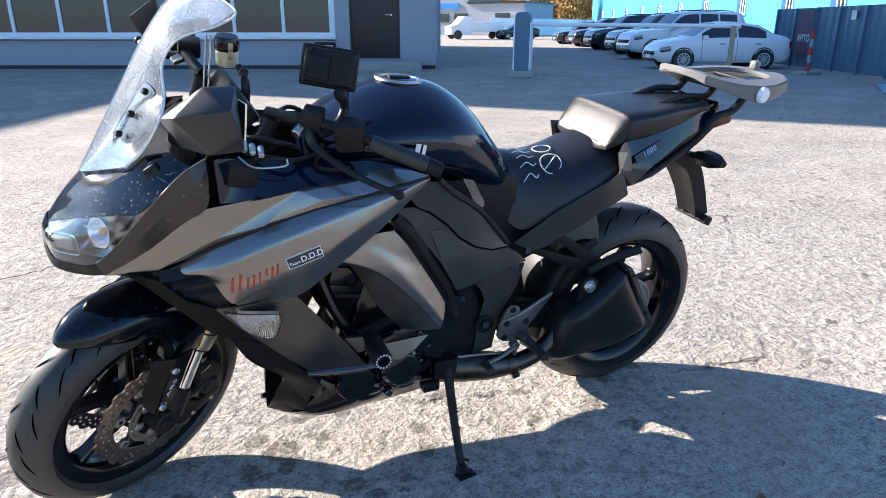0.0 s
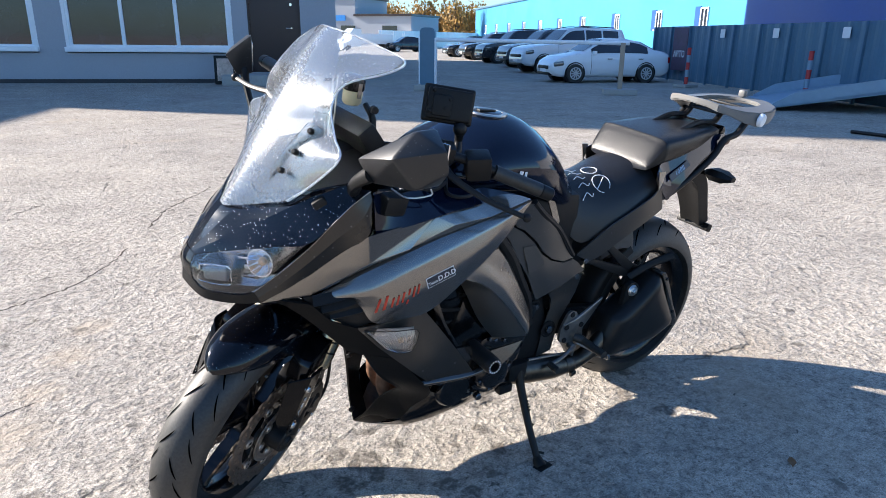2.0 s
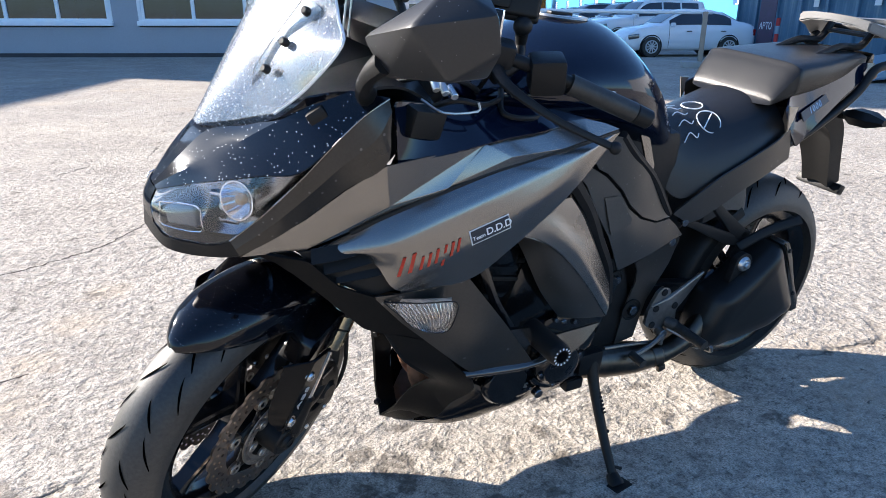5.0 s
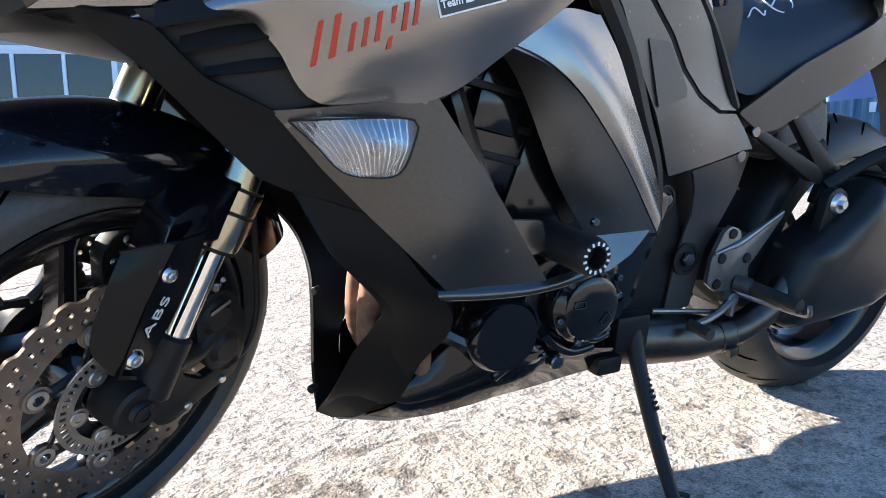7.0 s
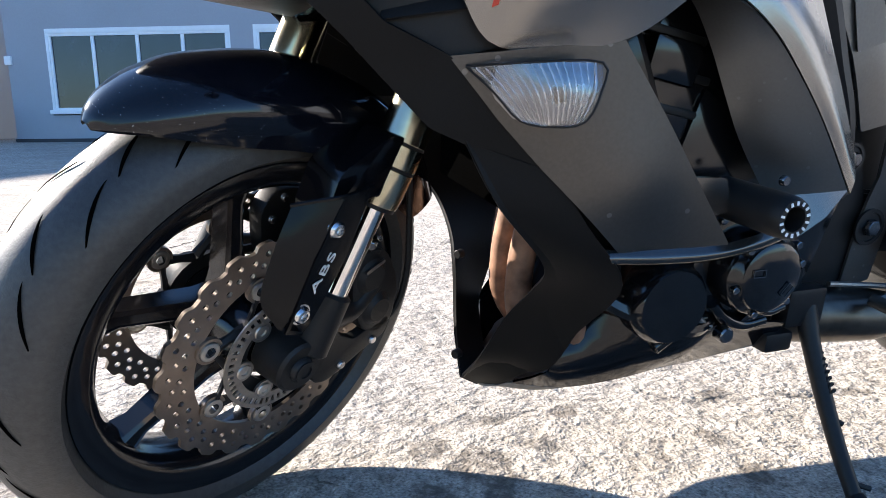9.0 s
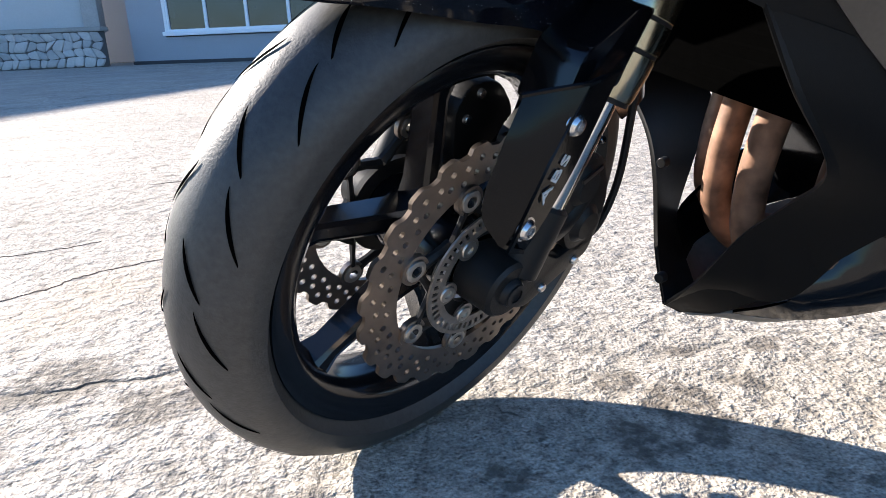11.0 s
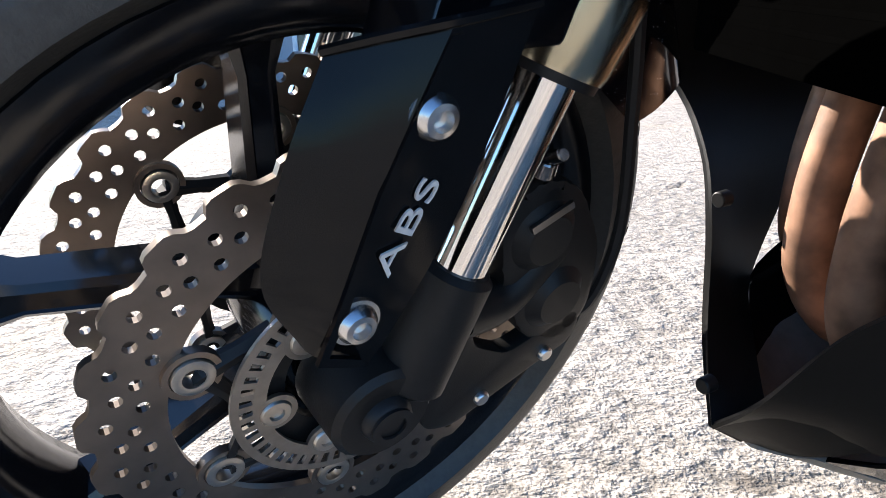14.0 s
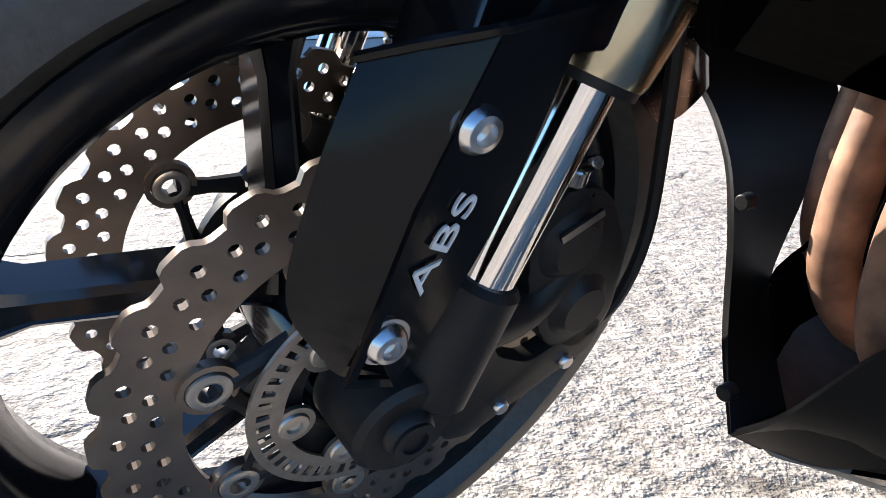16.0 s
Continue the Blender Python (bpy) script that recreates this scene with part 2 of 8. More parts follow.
PALEBLUE = shader("pale_blue_decal", (0.30, 0.50, 0.72), 0.4)
GUARD = shader("glossy_guard_plastic", (0.004, 0.004, 0.0045), 0.14, 0.0, 0.2, 80, 5, spec=0.18, bump=0.06, bump_scale=45, rough_vary=0.5)
LETTER = shader("faded_letters", (0.50, 0.50, 0.50), 0.45, 0.0, 0.15, 200, 30)
LENS = glassy("clear_lens", (0.97, 0.98, 1.0), 0.02)
SCREEN = glassy("windscreen_plastic", (0.90, 0.94, 0.97), 0.02)
SCREEN.node_tree.nodes["Principled BSDF"].inputs["Transmission Weight"].default_value = 0.93
SCREEN.node_tree.nodes["Principled BSDF"].inputs["Coat Weight"].default_value = 0.22
SCREEN.node_tree.nodes["Principled BSDF"].inputs["Coat Roughness"].default_value = 0.22
EDGE_CLEAR = glassy("clear_bracket", (0.75, 0.79, 0.82), 0.08)
AMBER = shader("pale_bulb", (0.42, 0.30, 0.20), 0.3)
DROPLET = shader("drying_droplet", (0.8, 0.82, 0.85), 0.25)
# pale colour that paints the bright highlight on the screen's rim
EDGE = shader("acrylic_edge_glint", (0.62, 0.66, 0.70), 0.25)
LOWBEAM = shader("low_beam_glass", (0.15, 0.18, 0.21), 0.10, 0.3, 0.2, 60, 20)
WARMBULB = shader("warm_bulb", (0.62, 0.40, 0.24), 0.3)
DARKCHROME = shader("dark_chrome", (0.20, 0.20, 0.205), 0.2, 1.0, 0.3, 60, 20)
# radiator and bulkhead black: shade under the fairing put into the colour
SHADE_BLACK = shader("shade_black", (0.001, 0.001, 0.001), 0.95, spec=0.0)
WHEELSILVER = shader("silver_wheel_paint", (0.58, 0.59, 0.60), 0.35, 0.3)
LAMPBOWL = shader("headlamp_bowl", (0.30, 0.305, 0.315), 0.22, 1.0, 0.3, 60, 20)
DULL = shader("dull_reflector", (0.25, 0.25, 0.26), 0.3, 1.0, 0.3, 60, 25)
HOUSING = shader("mirror_satin", (0.022, 0.022, 0.023), 0.34, 0.0, 0.15, 300, 8, drops=140, spec=0.45)
REFLECT = shader("reflector", (0.85, 0.86, 0.88), 0.24, 1.0, 0.15, 40, 20)
CREAM = shader("brake_fluid_pot", (0.60, 0.52, 0.33), 0.35, 0.0, 0.12)
RACKGREY = shader("rack_grey_plastic", (0.155, 0.153, 0.148), 0.45, 0.0, 0.15, 200, 6)
RENDER_GREY = shader("grey_wall_panel", (0.33, 0.35, 0.385), 0.7, 0.0, 0.08, 30, 0.7, bump=0.15)
RENDER_BLUE = shader("light_blue_cladding", (0.04, 0.25, 0.47), 0.5, 0.0, 0.06, 6, 0.3)
DEEP_BLUE = shader("deep_blue_cladding", (0.005, 0.065, 0.29), 0.5, 0.0, 0.08, 6, 0.3)
FENCE = shader("grey_sheet_fence", (0.08, 0.165, 0.245), 0.45, 0.2, 0.08, 8, 0.6)
PVC = shader("white_window_frame", (0.80, 0.82, 0.84), 0.4, 0.0, 0.05)
PANE = cladding_glass("window_pane")
DOORBROWN = shader("dark_brown_door", (0.035, 0.02, 0.018), 0.4, 0.0, 0.15)
CONCRETE = shader("concrete", (0.33, 0.32, 0.30), 0.85, 0.0, 0.2, 40, 3, bump=0.4)
CARWHITE = shader("white_car_paint", (0.80, 0.81, 0.82), 0.22, 0.0, 0.03, coat=0.6)
CARDARK = shader("dark_car_paint", (0.02, 0.021, 0.025), 0.2, 0.0, 0.1, coat=0.6)
CARGREY = shader("grey_car_paint", (0.13, 0.135, 0.14), 0.25, 0.3, 0.05, coat=0.6)
STONE = shader("pale_rubble_stone", (0.42, 0.41, 0.40), 0.8, 0.0, 0.15, 20, 3, bump=0.5, random=0.22)
MORTAR = shader("dark_mortar", (0.13, 0.125, 0.12), 0.9, 0.0, 0.2, 40, 4, bump=0.4)
PLASTER = shader("pale_plaster", (0.52, 0.53, 0.53), 0.75, 0.0, 0.06, 20, 0.8)
REDPAINT = shader("red_paint", (0.45, 0.03, 0.03), 0.5)
LEAF = shader("autumn_leaves", (0.30, 0.17, 0.04), 0.8, 0.0, 0.4, 3, 0.6)
FADED = shader("faded_white_paint", (0.20, 0.30, 0.38), 0.6)
BARK = shader("bark", (0.09, 0.07, 0.05), 0.9)
SIGNBLUE = shader("blue_sign", (0.03, 0.25, 0.65), 0.4)

# ---- shapes ----
from mathutils.geometry import delaunay_2d_cdt


def part(name, bm, material, parent=None, label="", xf=None, sharp=38, smooth=True, lining=None):
    """Links a bmesh as one mesh object under a thing or a part."""
    if xf is not None:
        bm.transform(xf)
    bmesh.ops.recalc_face_normals(bm, faces=bm.faces)
    me = bpy.data.meshes.new(name)
    bm.to_mesh(me)
    bm.free()
    me.materials.append(material)
    me.materials.append(lining or material)
    if smooth:
        me.polygons.foreach_set("use_smooth", [True] * len(me.polygons))
        me.set_sharp_from_angle(angle=radians(sharp))
    ob = new(name, me)
    if parent is not None:
        ob.parent = parent
    if label:
        tagged(ob, label)
    return ob


def empty(name, m, label, category, group=""):
    ob = new(name)
    ob.matrix_world = m
    ob.empty_display_size = 0.1
    return tagged(ob, label, category, group)


def bm_new():
    return bmesh.new()


def box(bm, sx, sy, sz, m=Matrix(), bevel=0.0, segments=2):
    made = bmesh.ops.create_cube(bm, size=1.0, matrix=m @ Matrix.Diagonal((sx, sy, sz, 1)))["verts"]
    if bevel:
        edges = {e for v in made for e in v.link_edges}
        bmesh.ops.bevel(bm, geom=list(edges), offset=bevel, segments=segments, affect="EDGES", profile=0.6)
    return bm


def lathe(bm, profile, m=Matrix(), segments=32, closed=False):
    """profile: (radius, height) along the axis z of m."""
    rings = []
    for r, h in profile:
        rings.append([bm.verts.new(m @ Vector((r * math.cos(2 * math.pi * k / segments), r * math.sin(2 * math.pi * k / segments), h))) for k in range(segments)])
    pairs = list(zip(rings, rings[1:])) + ([(rings[-1], rings[0])] if closed else [])
    for a, b in pairs:
        for k in range(segments):
            bm.faces.new((a[k], a[(k + 1) % segments], b[(k + 1) % segments], b[k]))
    if not closed:
        bm.faces.new(list(reversed(rings[0])))
        bm.faces.new(rings[-1])
    return bm


def spline(points, n):
    """n points a span of a smooth line through the points."""
    p = [Vector(q) for q in points]
    p = [2 * p[0] - p[1], *p, 2 * p[-1] - p[-2]]
    out = []
    for a, b, c, d in zip(p, p[1:], p[2:], p[3:]):
        for k in range(n):
            t = k / n
            out.append(0.5 * (2 * b + (c - a) * t + (2 * a - 5 * b + 4 * c - d) * t * t + (3 * b - a - 3 * c + d) * t ** 3))
    return out + [p[-2]]


def tube(bm, points, radius, segments=10, bend=6, flat=1.0):
    """A round bar through the points; radius may be one number or one a point."""
    line = spline(points, bend) if bend > 1 else [Vector(q) for q in points]
    radii = [radius] * len(line) if isinstance(radius, (int, float)) else list(np.interp(np.linspace(0, 1, len(line)), np.linspace(0, 1, len(radius)), radius))
    way = (line[1] - line[0]).normalized()
    side = way.orthogonal().normalized()
    rings = []
    for k, (p, r) in enumerate(zip(line, map(float, radii))):
        w = (line[min(k + 1, len(line) - 1)] - line[max(k - 1, 0)]).normalized()
        side = (side - side.dot(w) * w).normalized()
        up = w.cross(side)
        rings.append([bm.verts.new(p + r * (math.cos(2 * math.pi * j / segments) * side + flat * math.sin(2 * math.pi * j / segments) * up)) for j in range(segments)])
    for a, b in zip(rings, rings[1:]):
        for j in range(segments):
            bm.faces.new((a[j], a[(j + 1) % segments], b[(j + 1) % segments], b[j]))
    bm.faces.new(list(reversed(rings[0])))
    bm.faces.new(rings[-1])
    return bm


def rod(bm, a, b, ra, rb=None, segments=20, bevel=0.0):
    a, b = Vector(a), Vector(b)
    rb = ra if rb is None else rb
    h = (b - a).length
    m = Matrix.Translation(a) @ (b - a).to_track_quat("Z", "Y").to_matrix().to_4x4()
    e = bevel
    return lathe(bm, [(ra - e, 0), (ra, e), (rb, h - e), (rb - e, h)] if e else [(ra, 0), (rb, h)], m, segments)


def loft(bm, rings, closed=True, caps=True):
    made = [[bm.verts.new(p) for p in ring] for ring in rings]
    n = len(made[0])
    for a, b in zip(made, made[1:]):
        for k in range(n if closed else n - 1):
            bm.faces.new((a[k], a[(k + 1) % n], b[(k + 1) % n], b[k]))
    if caps and closed:
        bm.faces.new(list(reversed(made[0])))
        bm.faces.new(made[-1])
    return bm


def thicken(bm, depth):
    """Gives an open sheet its thickness, away from its normals."""
    bm.normal_update()
    inner = {v: bm.verts.new(v.co - v.normal * depth) for v in list(bm.verts)}
    for f in list(bm.faces):
        bm.faces.new([inner[v] for v in reversed(f.verts)]).material_index = 1
    for e in [e for e in list(bm.edges) if len(e.link_faces) == 1 and e.verts[0] in inner and e.verts[1] in inner]:
        a, b = e.verts
        if e.link_loops[0].vert is b:
            a, b = b, a
        bm.faces.new((b, a, inner[a], inner[b]))
    return bm


def thin_plate(known):
    """A smooth height over the plane through (u, v, h) points."""
    p = np.array([k[:2] for k in known], float)
    h = np.array([k[2] for k in known], float)
    n = len(p)

    def kernel(d2):
        return np.where(d2 > 1e-12, d2 * np.log(np.maximum(d2, 1e-12)), 0.0)

    d2 = ((p[:, None] - p[None]) ** 2).sum(-1)
    a = np.zeros((n + 3, n + 3))
    a[:n, :n] = kernel(d2) + np.eye(n) * 1e-4
    a[:n, n:], a[n:, :n] = np.c_[np.ones(n), p], np.c_[np.ones(n), p].T
    w = np.linalg.solve(a, np.r_[h, 0, 0, 0])

    def at(u, v):
        q = ((p - (u, v)) ** 2).sum(-1)
        return float(kernel(q) @ w[:n] + w[n] + w[n + 1] * u + w[n + 2] * v)

    return at


def rounded(points, radius, steps=3):
    """The outline with its corners rounded."""
    out, n = [], len(points)
    for k in range(n):
        a, b, c = Vector(points[k - 1]), Vector(points[k]), Vector(points[(k + 1) % n])
        r = min(radius, 0.45 * (a - b).length, 0.45 * (c - b).length)
        p, q = b + (a - b).normalized() * r, b + (c - b).normalized() * r
        for j in range(steps + 1):
            t = j / steps
            out.append((1 - t) ** 2 * p + 2 * t * (1 - t) * b + t * t * q)
    return out


def panel(outline, inner=(), depth=0.004, step=0.02, radius=0.008, side=-1, crease=()):
    """A body panel: its outline and some points of its face, (x, y, z) on the left side of the machine. side: 1 mirrors it."""
    bm = bmesh.new()
    height = thin_plate([(p[0], p[2], p[1]) for p in (*outline, *inner)])
    flat = rounded([(p[0], p[2]) for p in outline], radius)
    ring = []
    for a, b in zip(flat, flat[1:] + flat[:1]):
        k = max(1, int((b - a).length / step))
        ring += [a.lerp(b, j / k) for j in range(k)]
    pts = list(ring)
    lo = [min(p[i] for p in ring) for i in (0, 1)]
    hi = [max(p[i] for p in ring) for i in (0, 1)]
    arr = np.array([(p[0], p[1]) for p in ring])
    for i in range(1, int((hi[0] - lo[0]) / step)):
        for j in range(1, int((hi[1] - lo[1]) / step)):
            q = np.array([lo[0] + i * step + (0.5 * step if j % 2 else 0), lo[1] + j * step])
            if ((arr - q) ** 2).sum(-1).min() > (0.5 * step) ** 2:
                pts.append(Vector(q))
    n = len(ring)
    verts, _, faces, *_ = delaunay_2d_cdt(pts, [], [list(range(n))], 1, 1e-6)
    made = [bm.verts.new((v[0], height(v[0], v[1]) * -side, v[1])) for v in verts]
    for f in faces:
        bm.faces.new([made[k] for k in f])
    bmesh.ops.delete(bm, geom=[v for v in bm.verts if not v.link_faces], context="VERTS")
    for f in bm.faces:
        f.normal_update()
        if f.normal.y * side < 0:
            f.normal_flip()
    return thicken(bm, depth)


def sheet(rows, nu=4, nv=4, depth=0.004, mirror=False, flip=False):
    """A smooth sheet through rows of points; mirror: rows run from the middle plane to the left and go on to the right."""
    bm = bmesh.new()
    if mirror:
        rows = [[(x, -y, z) for x, y, z in reversed(r[1:])] + list(r) for r in rows]
    lines = [spline(r, nu) for r in rows]
    grid = [spline(col, nv) for col in zip(*lines)]
    made = [[bm.verts.new(p) for p in col] for col in grid]
    for a, b in zip(made, made[1:]):
        for k in range(len(a) - 1):
            f = (a[k], a[k + 1], b[k + 1], b[k])
            bm.faces.new(tuple(reversed(f)) if flip else f)
    return thicken(bm, depth)


def strips(rows, n=4, across=1, depth=0.003, mirror=False, side=-1):
    """Smooth along its rows, creased between them; side: 1 lays it on the right, mirror: on both sides."""
    bm = bmesh.new()
    for k in ((-1, 1) if mirror else (side,)):
        lines = [[Vector((p.x, -k * p.y, p.z)) for p in spline(r, n)] for r in rows]
        for u, v in zip(lines, lines[1:]):
            grid = [[bm.verts.new(p.lerp(q, j / across)) for p, q in zip(u, v)] for j in range(across + 1)]
            for a, b in zip(grid, grid[1:]):
                for j in range(len(a) - 1):
                    f = (a[j], a[j + 1], b[j + 1], b[j])
                    bm.faces.new(f if k < 0 else tuple(reversed(f)))
    bmesh.ops.remove_doubles(bm, verts=list(bm.verts), dist=1e-5)
    bmesh.ops.recalc_face_normals(bm, faces=list(bm.faces))
    if sum(f.normal.y * k for f in bm.faces if abs(f.calc_center_median().y) > 0.01 and (f.calc_center_median().y > 0) == (k > 0)) < 0:
        bmesh.ops.reverse_faces(bm, faces=list(bm.faces))
    return thicken(bm, depth)


def facets(points, faces, depth=0.003, side=-1, bevel=0.0012):
    """Flat faces that meet in worn edges, on the left side or mirrored to the right."""
    bm = bmesh.new()
    made = [bm.verts.new((x, -side * y, z)) for x, y, z in points]
    for f in faces:
        bm.faces.new([made[k] for k in (f if side < 0 else reversed(f))])
    bmesh.ops.triangulate(bm, faces=[f for f in bm.faces if len(f.verts) > 4])
    bmesh.ops.bevel(bm, geom=[e for e in bm.edges if len(e.link_faces) == 2], offset=bevel, segments=2, affect="EDGES", profile=0.5)
    return thicken(bm, depth)


def slab(outline, a, b, m=Matrix(), bevel=0.0):
    """A plate with a flat outline (u, v), from depth a to b; u, v, depth are x, z, y of m."""
    bm = bmesh.new()
    low = [bm.verts.new(m @ Vector((u, a, v))) for u, v in outline]
    high = [bm.verts.new(m @ Vector((u, b, v))) for u, v in outline]
    n = len(low)
    bm.faces.new(low), bm.faces.new(list(reversed(high)))
    for k in range(n):
        bm.faces.new((low[k], high[k], high[(k + 1) % n], low[(k + 1) % n]))
    if bevel:
        bmesh.ops.recalc_face_normals(bm, faces=bm.faces)
        bmesh.ops.bevel(bm, geom=list(bm.edges), offset=bevel, segments=2, affect="EDGES", profile=0.6)
    return bm


def letters(text, size, m, material, parent, name, shear=0.0, depth=0.0006, spread=1.0, bold=0.0):
    """Raised writing in the built-in font; it reads along x of m and stands along y of m."""
    c = bpy.data.curves.new(name, "FONT")
    c.body, c.size, c.shear, c.extrude, c.space_character = text, size, shear, depth, spread
    c.offset = bold
    c.align_x, c.align_y = "CENTER", "CENTER"
    tmp = bpy.data.objects.new(name, c)
    scene.collection.objects.link(tmp)
    me = bpy.data.meshes.new_from_object(tmp.evaluated_get(bpy.context.evaluated_depsgraph_get()))
    bpy.data.objects.remove(tmp)
    me.transform(m)
    me.materials.clear()
    me.materials.append(material)
    ob = new(name, me)
    ob.parent = parent
    return ob

# ---- setting ----
def frame_at(x, y, z, ux, uy):
    """A pose whose x runs along (ux, uy) and whose y runs to its left."""
    return pose(x, y, z, 0, 0, math.degrees(math.atan2(uy, ux)))


bm = bm_new()
bmesh.ops.create_grid(bm, x_segments=60, y_segments=60, size=400)
for v in bm.verts:
    v.co.xy = [math.copysign(abs(c / 400) ** 2.2 * 400, c) for c in v.co.xy]
ground = tagged(part("ground", bm, ASPHALT), "worn pale asphalt yard with cracks and oil spots", "ground", kind="structure")

WALL = frame_at(-0.1, 19.4, 0, 0.913, -0.407)
WINDOWS = [(-4.40, 0.97, 4), (1.64, 5.81, 3)]
LEFT, RIGHT, TOP, LOW, HIGH = -5.6, 8.55, 6.0, 0.76, 3.15
wall_office = tagged(new("wall_office"), "grey panelled office wall in the shade", "wall", kind="structure")


def wall_piece(sx, sy, sz, m):
    part("wall_panel", box(bm_new(), sx, sy, sz, m), RENDER_GREY, wall_office)


for a, b in ((LEFT, -4.40), (0.97, 1.64), (5.81, 6.22)):
    wall_piece(b - a, 0.4, HIGH - LOW, WALL @ pose((a + b) / 2, 0.2, (LOW + HIGH) / 2))
wall_piece(6.22 - LEFT, 0.4, LOW, WALL @ pose((LEFT + 6.22) / 2, 0.2, LOW / 2))
wall_piece(6.22 - LEFT, 0.4, TOP - HIGH, WALL @ pose((LEFT + 6.22) / 2, 0.2, (TOP + HIGH) / 2))
wall_piece(RIGHT - 7.6, 0.4, TOP, WALL @ pose((RIGHT + 7.6) / 2, 0.2, TOP / 2))
wall_piece(7.6 - 6.22, 0.4, TOP - 3.2, WALL @ pose(6.91, 0.2, (TOP + 3.2) / 2))
wall_piece(7.6 - 6.22, 0.4, 0.28, WALL @ pose(6.91, 0.2, 0.14))
wall_piece(0.4, 9.0, TOP, WALL @ pose(RIGHT - 0.2, 4.9, TOP / 2))
wall_piece(0.4, 9.0, TOP, WALL @ pose(LEFT + 0.2, 4.9, TOP / 2))
wall_piece(RIGHT - LEFT, 0.4, TOP, WALL @ pose((RIGHT + LEFT) / 2, 9.6, TOP / 2))
bm = bm_new()
box(bm, RIGHT - LEFT + 0.3, 10.1, 0.25, WALL @ pose((RIGHT + LEFT) / 2, 4.9, TOP + 0.125))
tagged(part("roof_office", bm, RENDER_GREY), "flat grey office roof", "roof", kind="structure")
bm = bm_new()
box(bm, RIGHT - LEFT - 0.9, 0.2, TOP - 0.2, WALL @ pose((RIGHT + LEFT) / 2, 3.2, TOP / 2 - 0.1))
tagged(part("wall_office_inside", bm, RENDER_GREY), "plain inner office wall behind the windows", "wall", kind="structure")
bm = bm_new()
box(bm, RIGHT - LEFT + 0.04, 0.05, 0.1, WALL @ pose((RIGHT + LEFT) / 2, -0.02, 0.05))
tagged(part("baseboard_office", bm, shader("dark_plinth", (0.04, 0.04, 0.045), 0.8)), "dark plinth strip along the wall's foot", "plinth", kind="structure")


def window(name, m, width, height, panes, label, bar=0.09, sill=True):
    win = tagged(new(name), label, "window", kind="structure")
    win.matrix_world = m
    b = bm_new()
    for z, h in ((bar / 2, bar), (height - bar / 2, bar)):
        box(b, width, 0.09, h, pose(0, 0, z), 0.008)
    for x in (-width / 2 + bar / 2, width / 2 - bar / 2):
        box(b, bar, 0.086, height - 2 * bar, pose(x, 0, height / 2), 0.008)
    for k in range(1, panes):
        box(b, bar * 1.05, 0.08, height - 2 * bar, pose(-width / 2 + width * k / panes, 0, height / 2), 0.008)
    part("window_frame", b, PVC, win)
    for k in range(panes):
        b = bm_new()
        box(b, width / panes - bar, 0.012, height - 2 * bar, pose(-width / 2 + width * (k + 0.5) / panes, 0.012, height / 2))
        part("pane", b, PANE, win)
    if sill:
        b = bm_new()
        box(b, width + 0.16, 0.2, 0.12, pose(0, -0.08, -0.03), 0.01)
        box(b, width + 0.16, 0.06, 0.14, pose(0, -0.03, height + 0.05), 0.01)
        for x in (-1, 1):
            box(b, 0.1, 0.06, height - 0.04, pose(x * (width / 2 + 0.03), -0.03, height / 2), 0.01)
        part("window_sill", b, PVC, win)
    return win


for k, (a, b, n) in enumerate(WINDOWS):
    window("window_%d" % (k + 1), WALL @ pose((a + b) / 2, 0.06, LOW + 0.12), b - a - 0.12, HIGH - LOW - 0.24, n, "wide white plastic window with dark panes")
door = tagged(new("door_1"), "closed dark brown steel door with a chrome handle", "door", kind="structure")
door.matrix_world = WALL @ pose(6.91, 0.1, 0.28)
b = bm_new()
box(b, 1.30, 0.07, 2.9, pose(0, 0, 1.45), 0.01)
leaf = part("door_leaf", b, DOORBROWN, door)
b = bm_new()
rod(b, (0.45, -0.035, 1.15), (0.45, -0.08, 1.15), 0.022)
tube(b, [(0.45, -0.075, 1.15), (0.30, -0.075, 1.15)], 0.014, bend=1)
part("door_handle", b, CHROME, door)
b = bm_new()
rod(b, (0.45, -0.03, 1.75), (0.45, -0.055, 1.75), 0.035)
part("lock", b, CHROME, door)
for x in (-0.67, 0.67):
    b = bm_new()
    box(b, 0.05, 0.12, 2.9, pose(x, -0.01, 1.45))
    part("door_frame", b, DOORBROWN, door)
b = bm_new()
box(b, 2.6, 1.2, 0.26, WALL @ pose(6.9, -0.62, 0.13), 0.02)
tagged(part("door_step", b, CONCRETE), "low concrete step in front of the door", "step", kind="structure")

# stone retaining wall with plastered house behind it
STONEWALL = frame_at(-26.0, 22.9, 0, 0.995, -0.10)
bm = bm_new()
box(bm, 20.2, 0.5, 1.0, STONEWALL @ pose(10.1, 0.27, 0.5))
wall_stone = tagged(part("wall_stone", bm, MORTAR), "low rubble stone wall with pale stones in dark mortar", "wall", kind="structure")
bm = bm_new()
box(bm, 20.4, 0.66, 0.12, STONEWALL @ pose(10.1, 0.27, 1.06), 0.02)
tagged(part("trim_coping", bm, CONCRETE), "grey concrete coping on the stone wall", "coping", kind="structure")
house = slab([(0, 0), (19.1, 0), (19.1, 6.0), (16.5, 6.0), (16.5, 7.1), (0, 15.2)], 2.05, 2.35, STONEWALL)
tagged(part("wall_house", house, PLASTER, smooth=False), "pale plastered gable wall behind the stone wall", "wall", kind="structure")
# unseen block, sized and placed to cast shade across the yard
bm = bm_new()
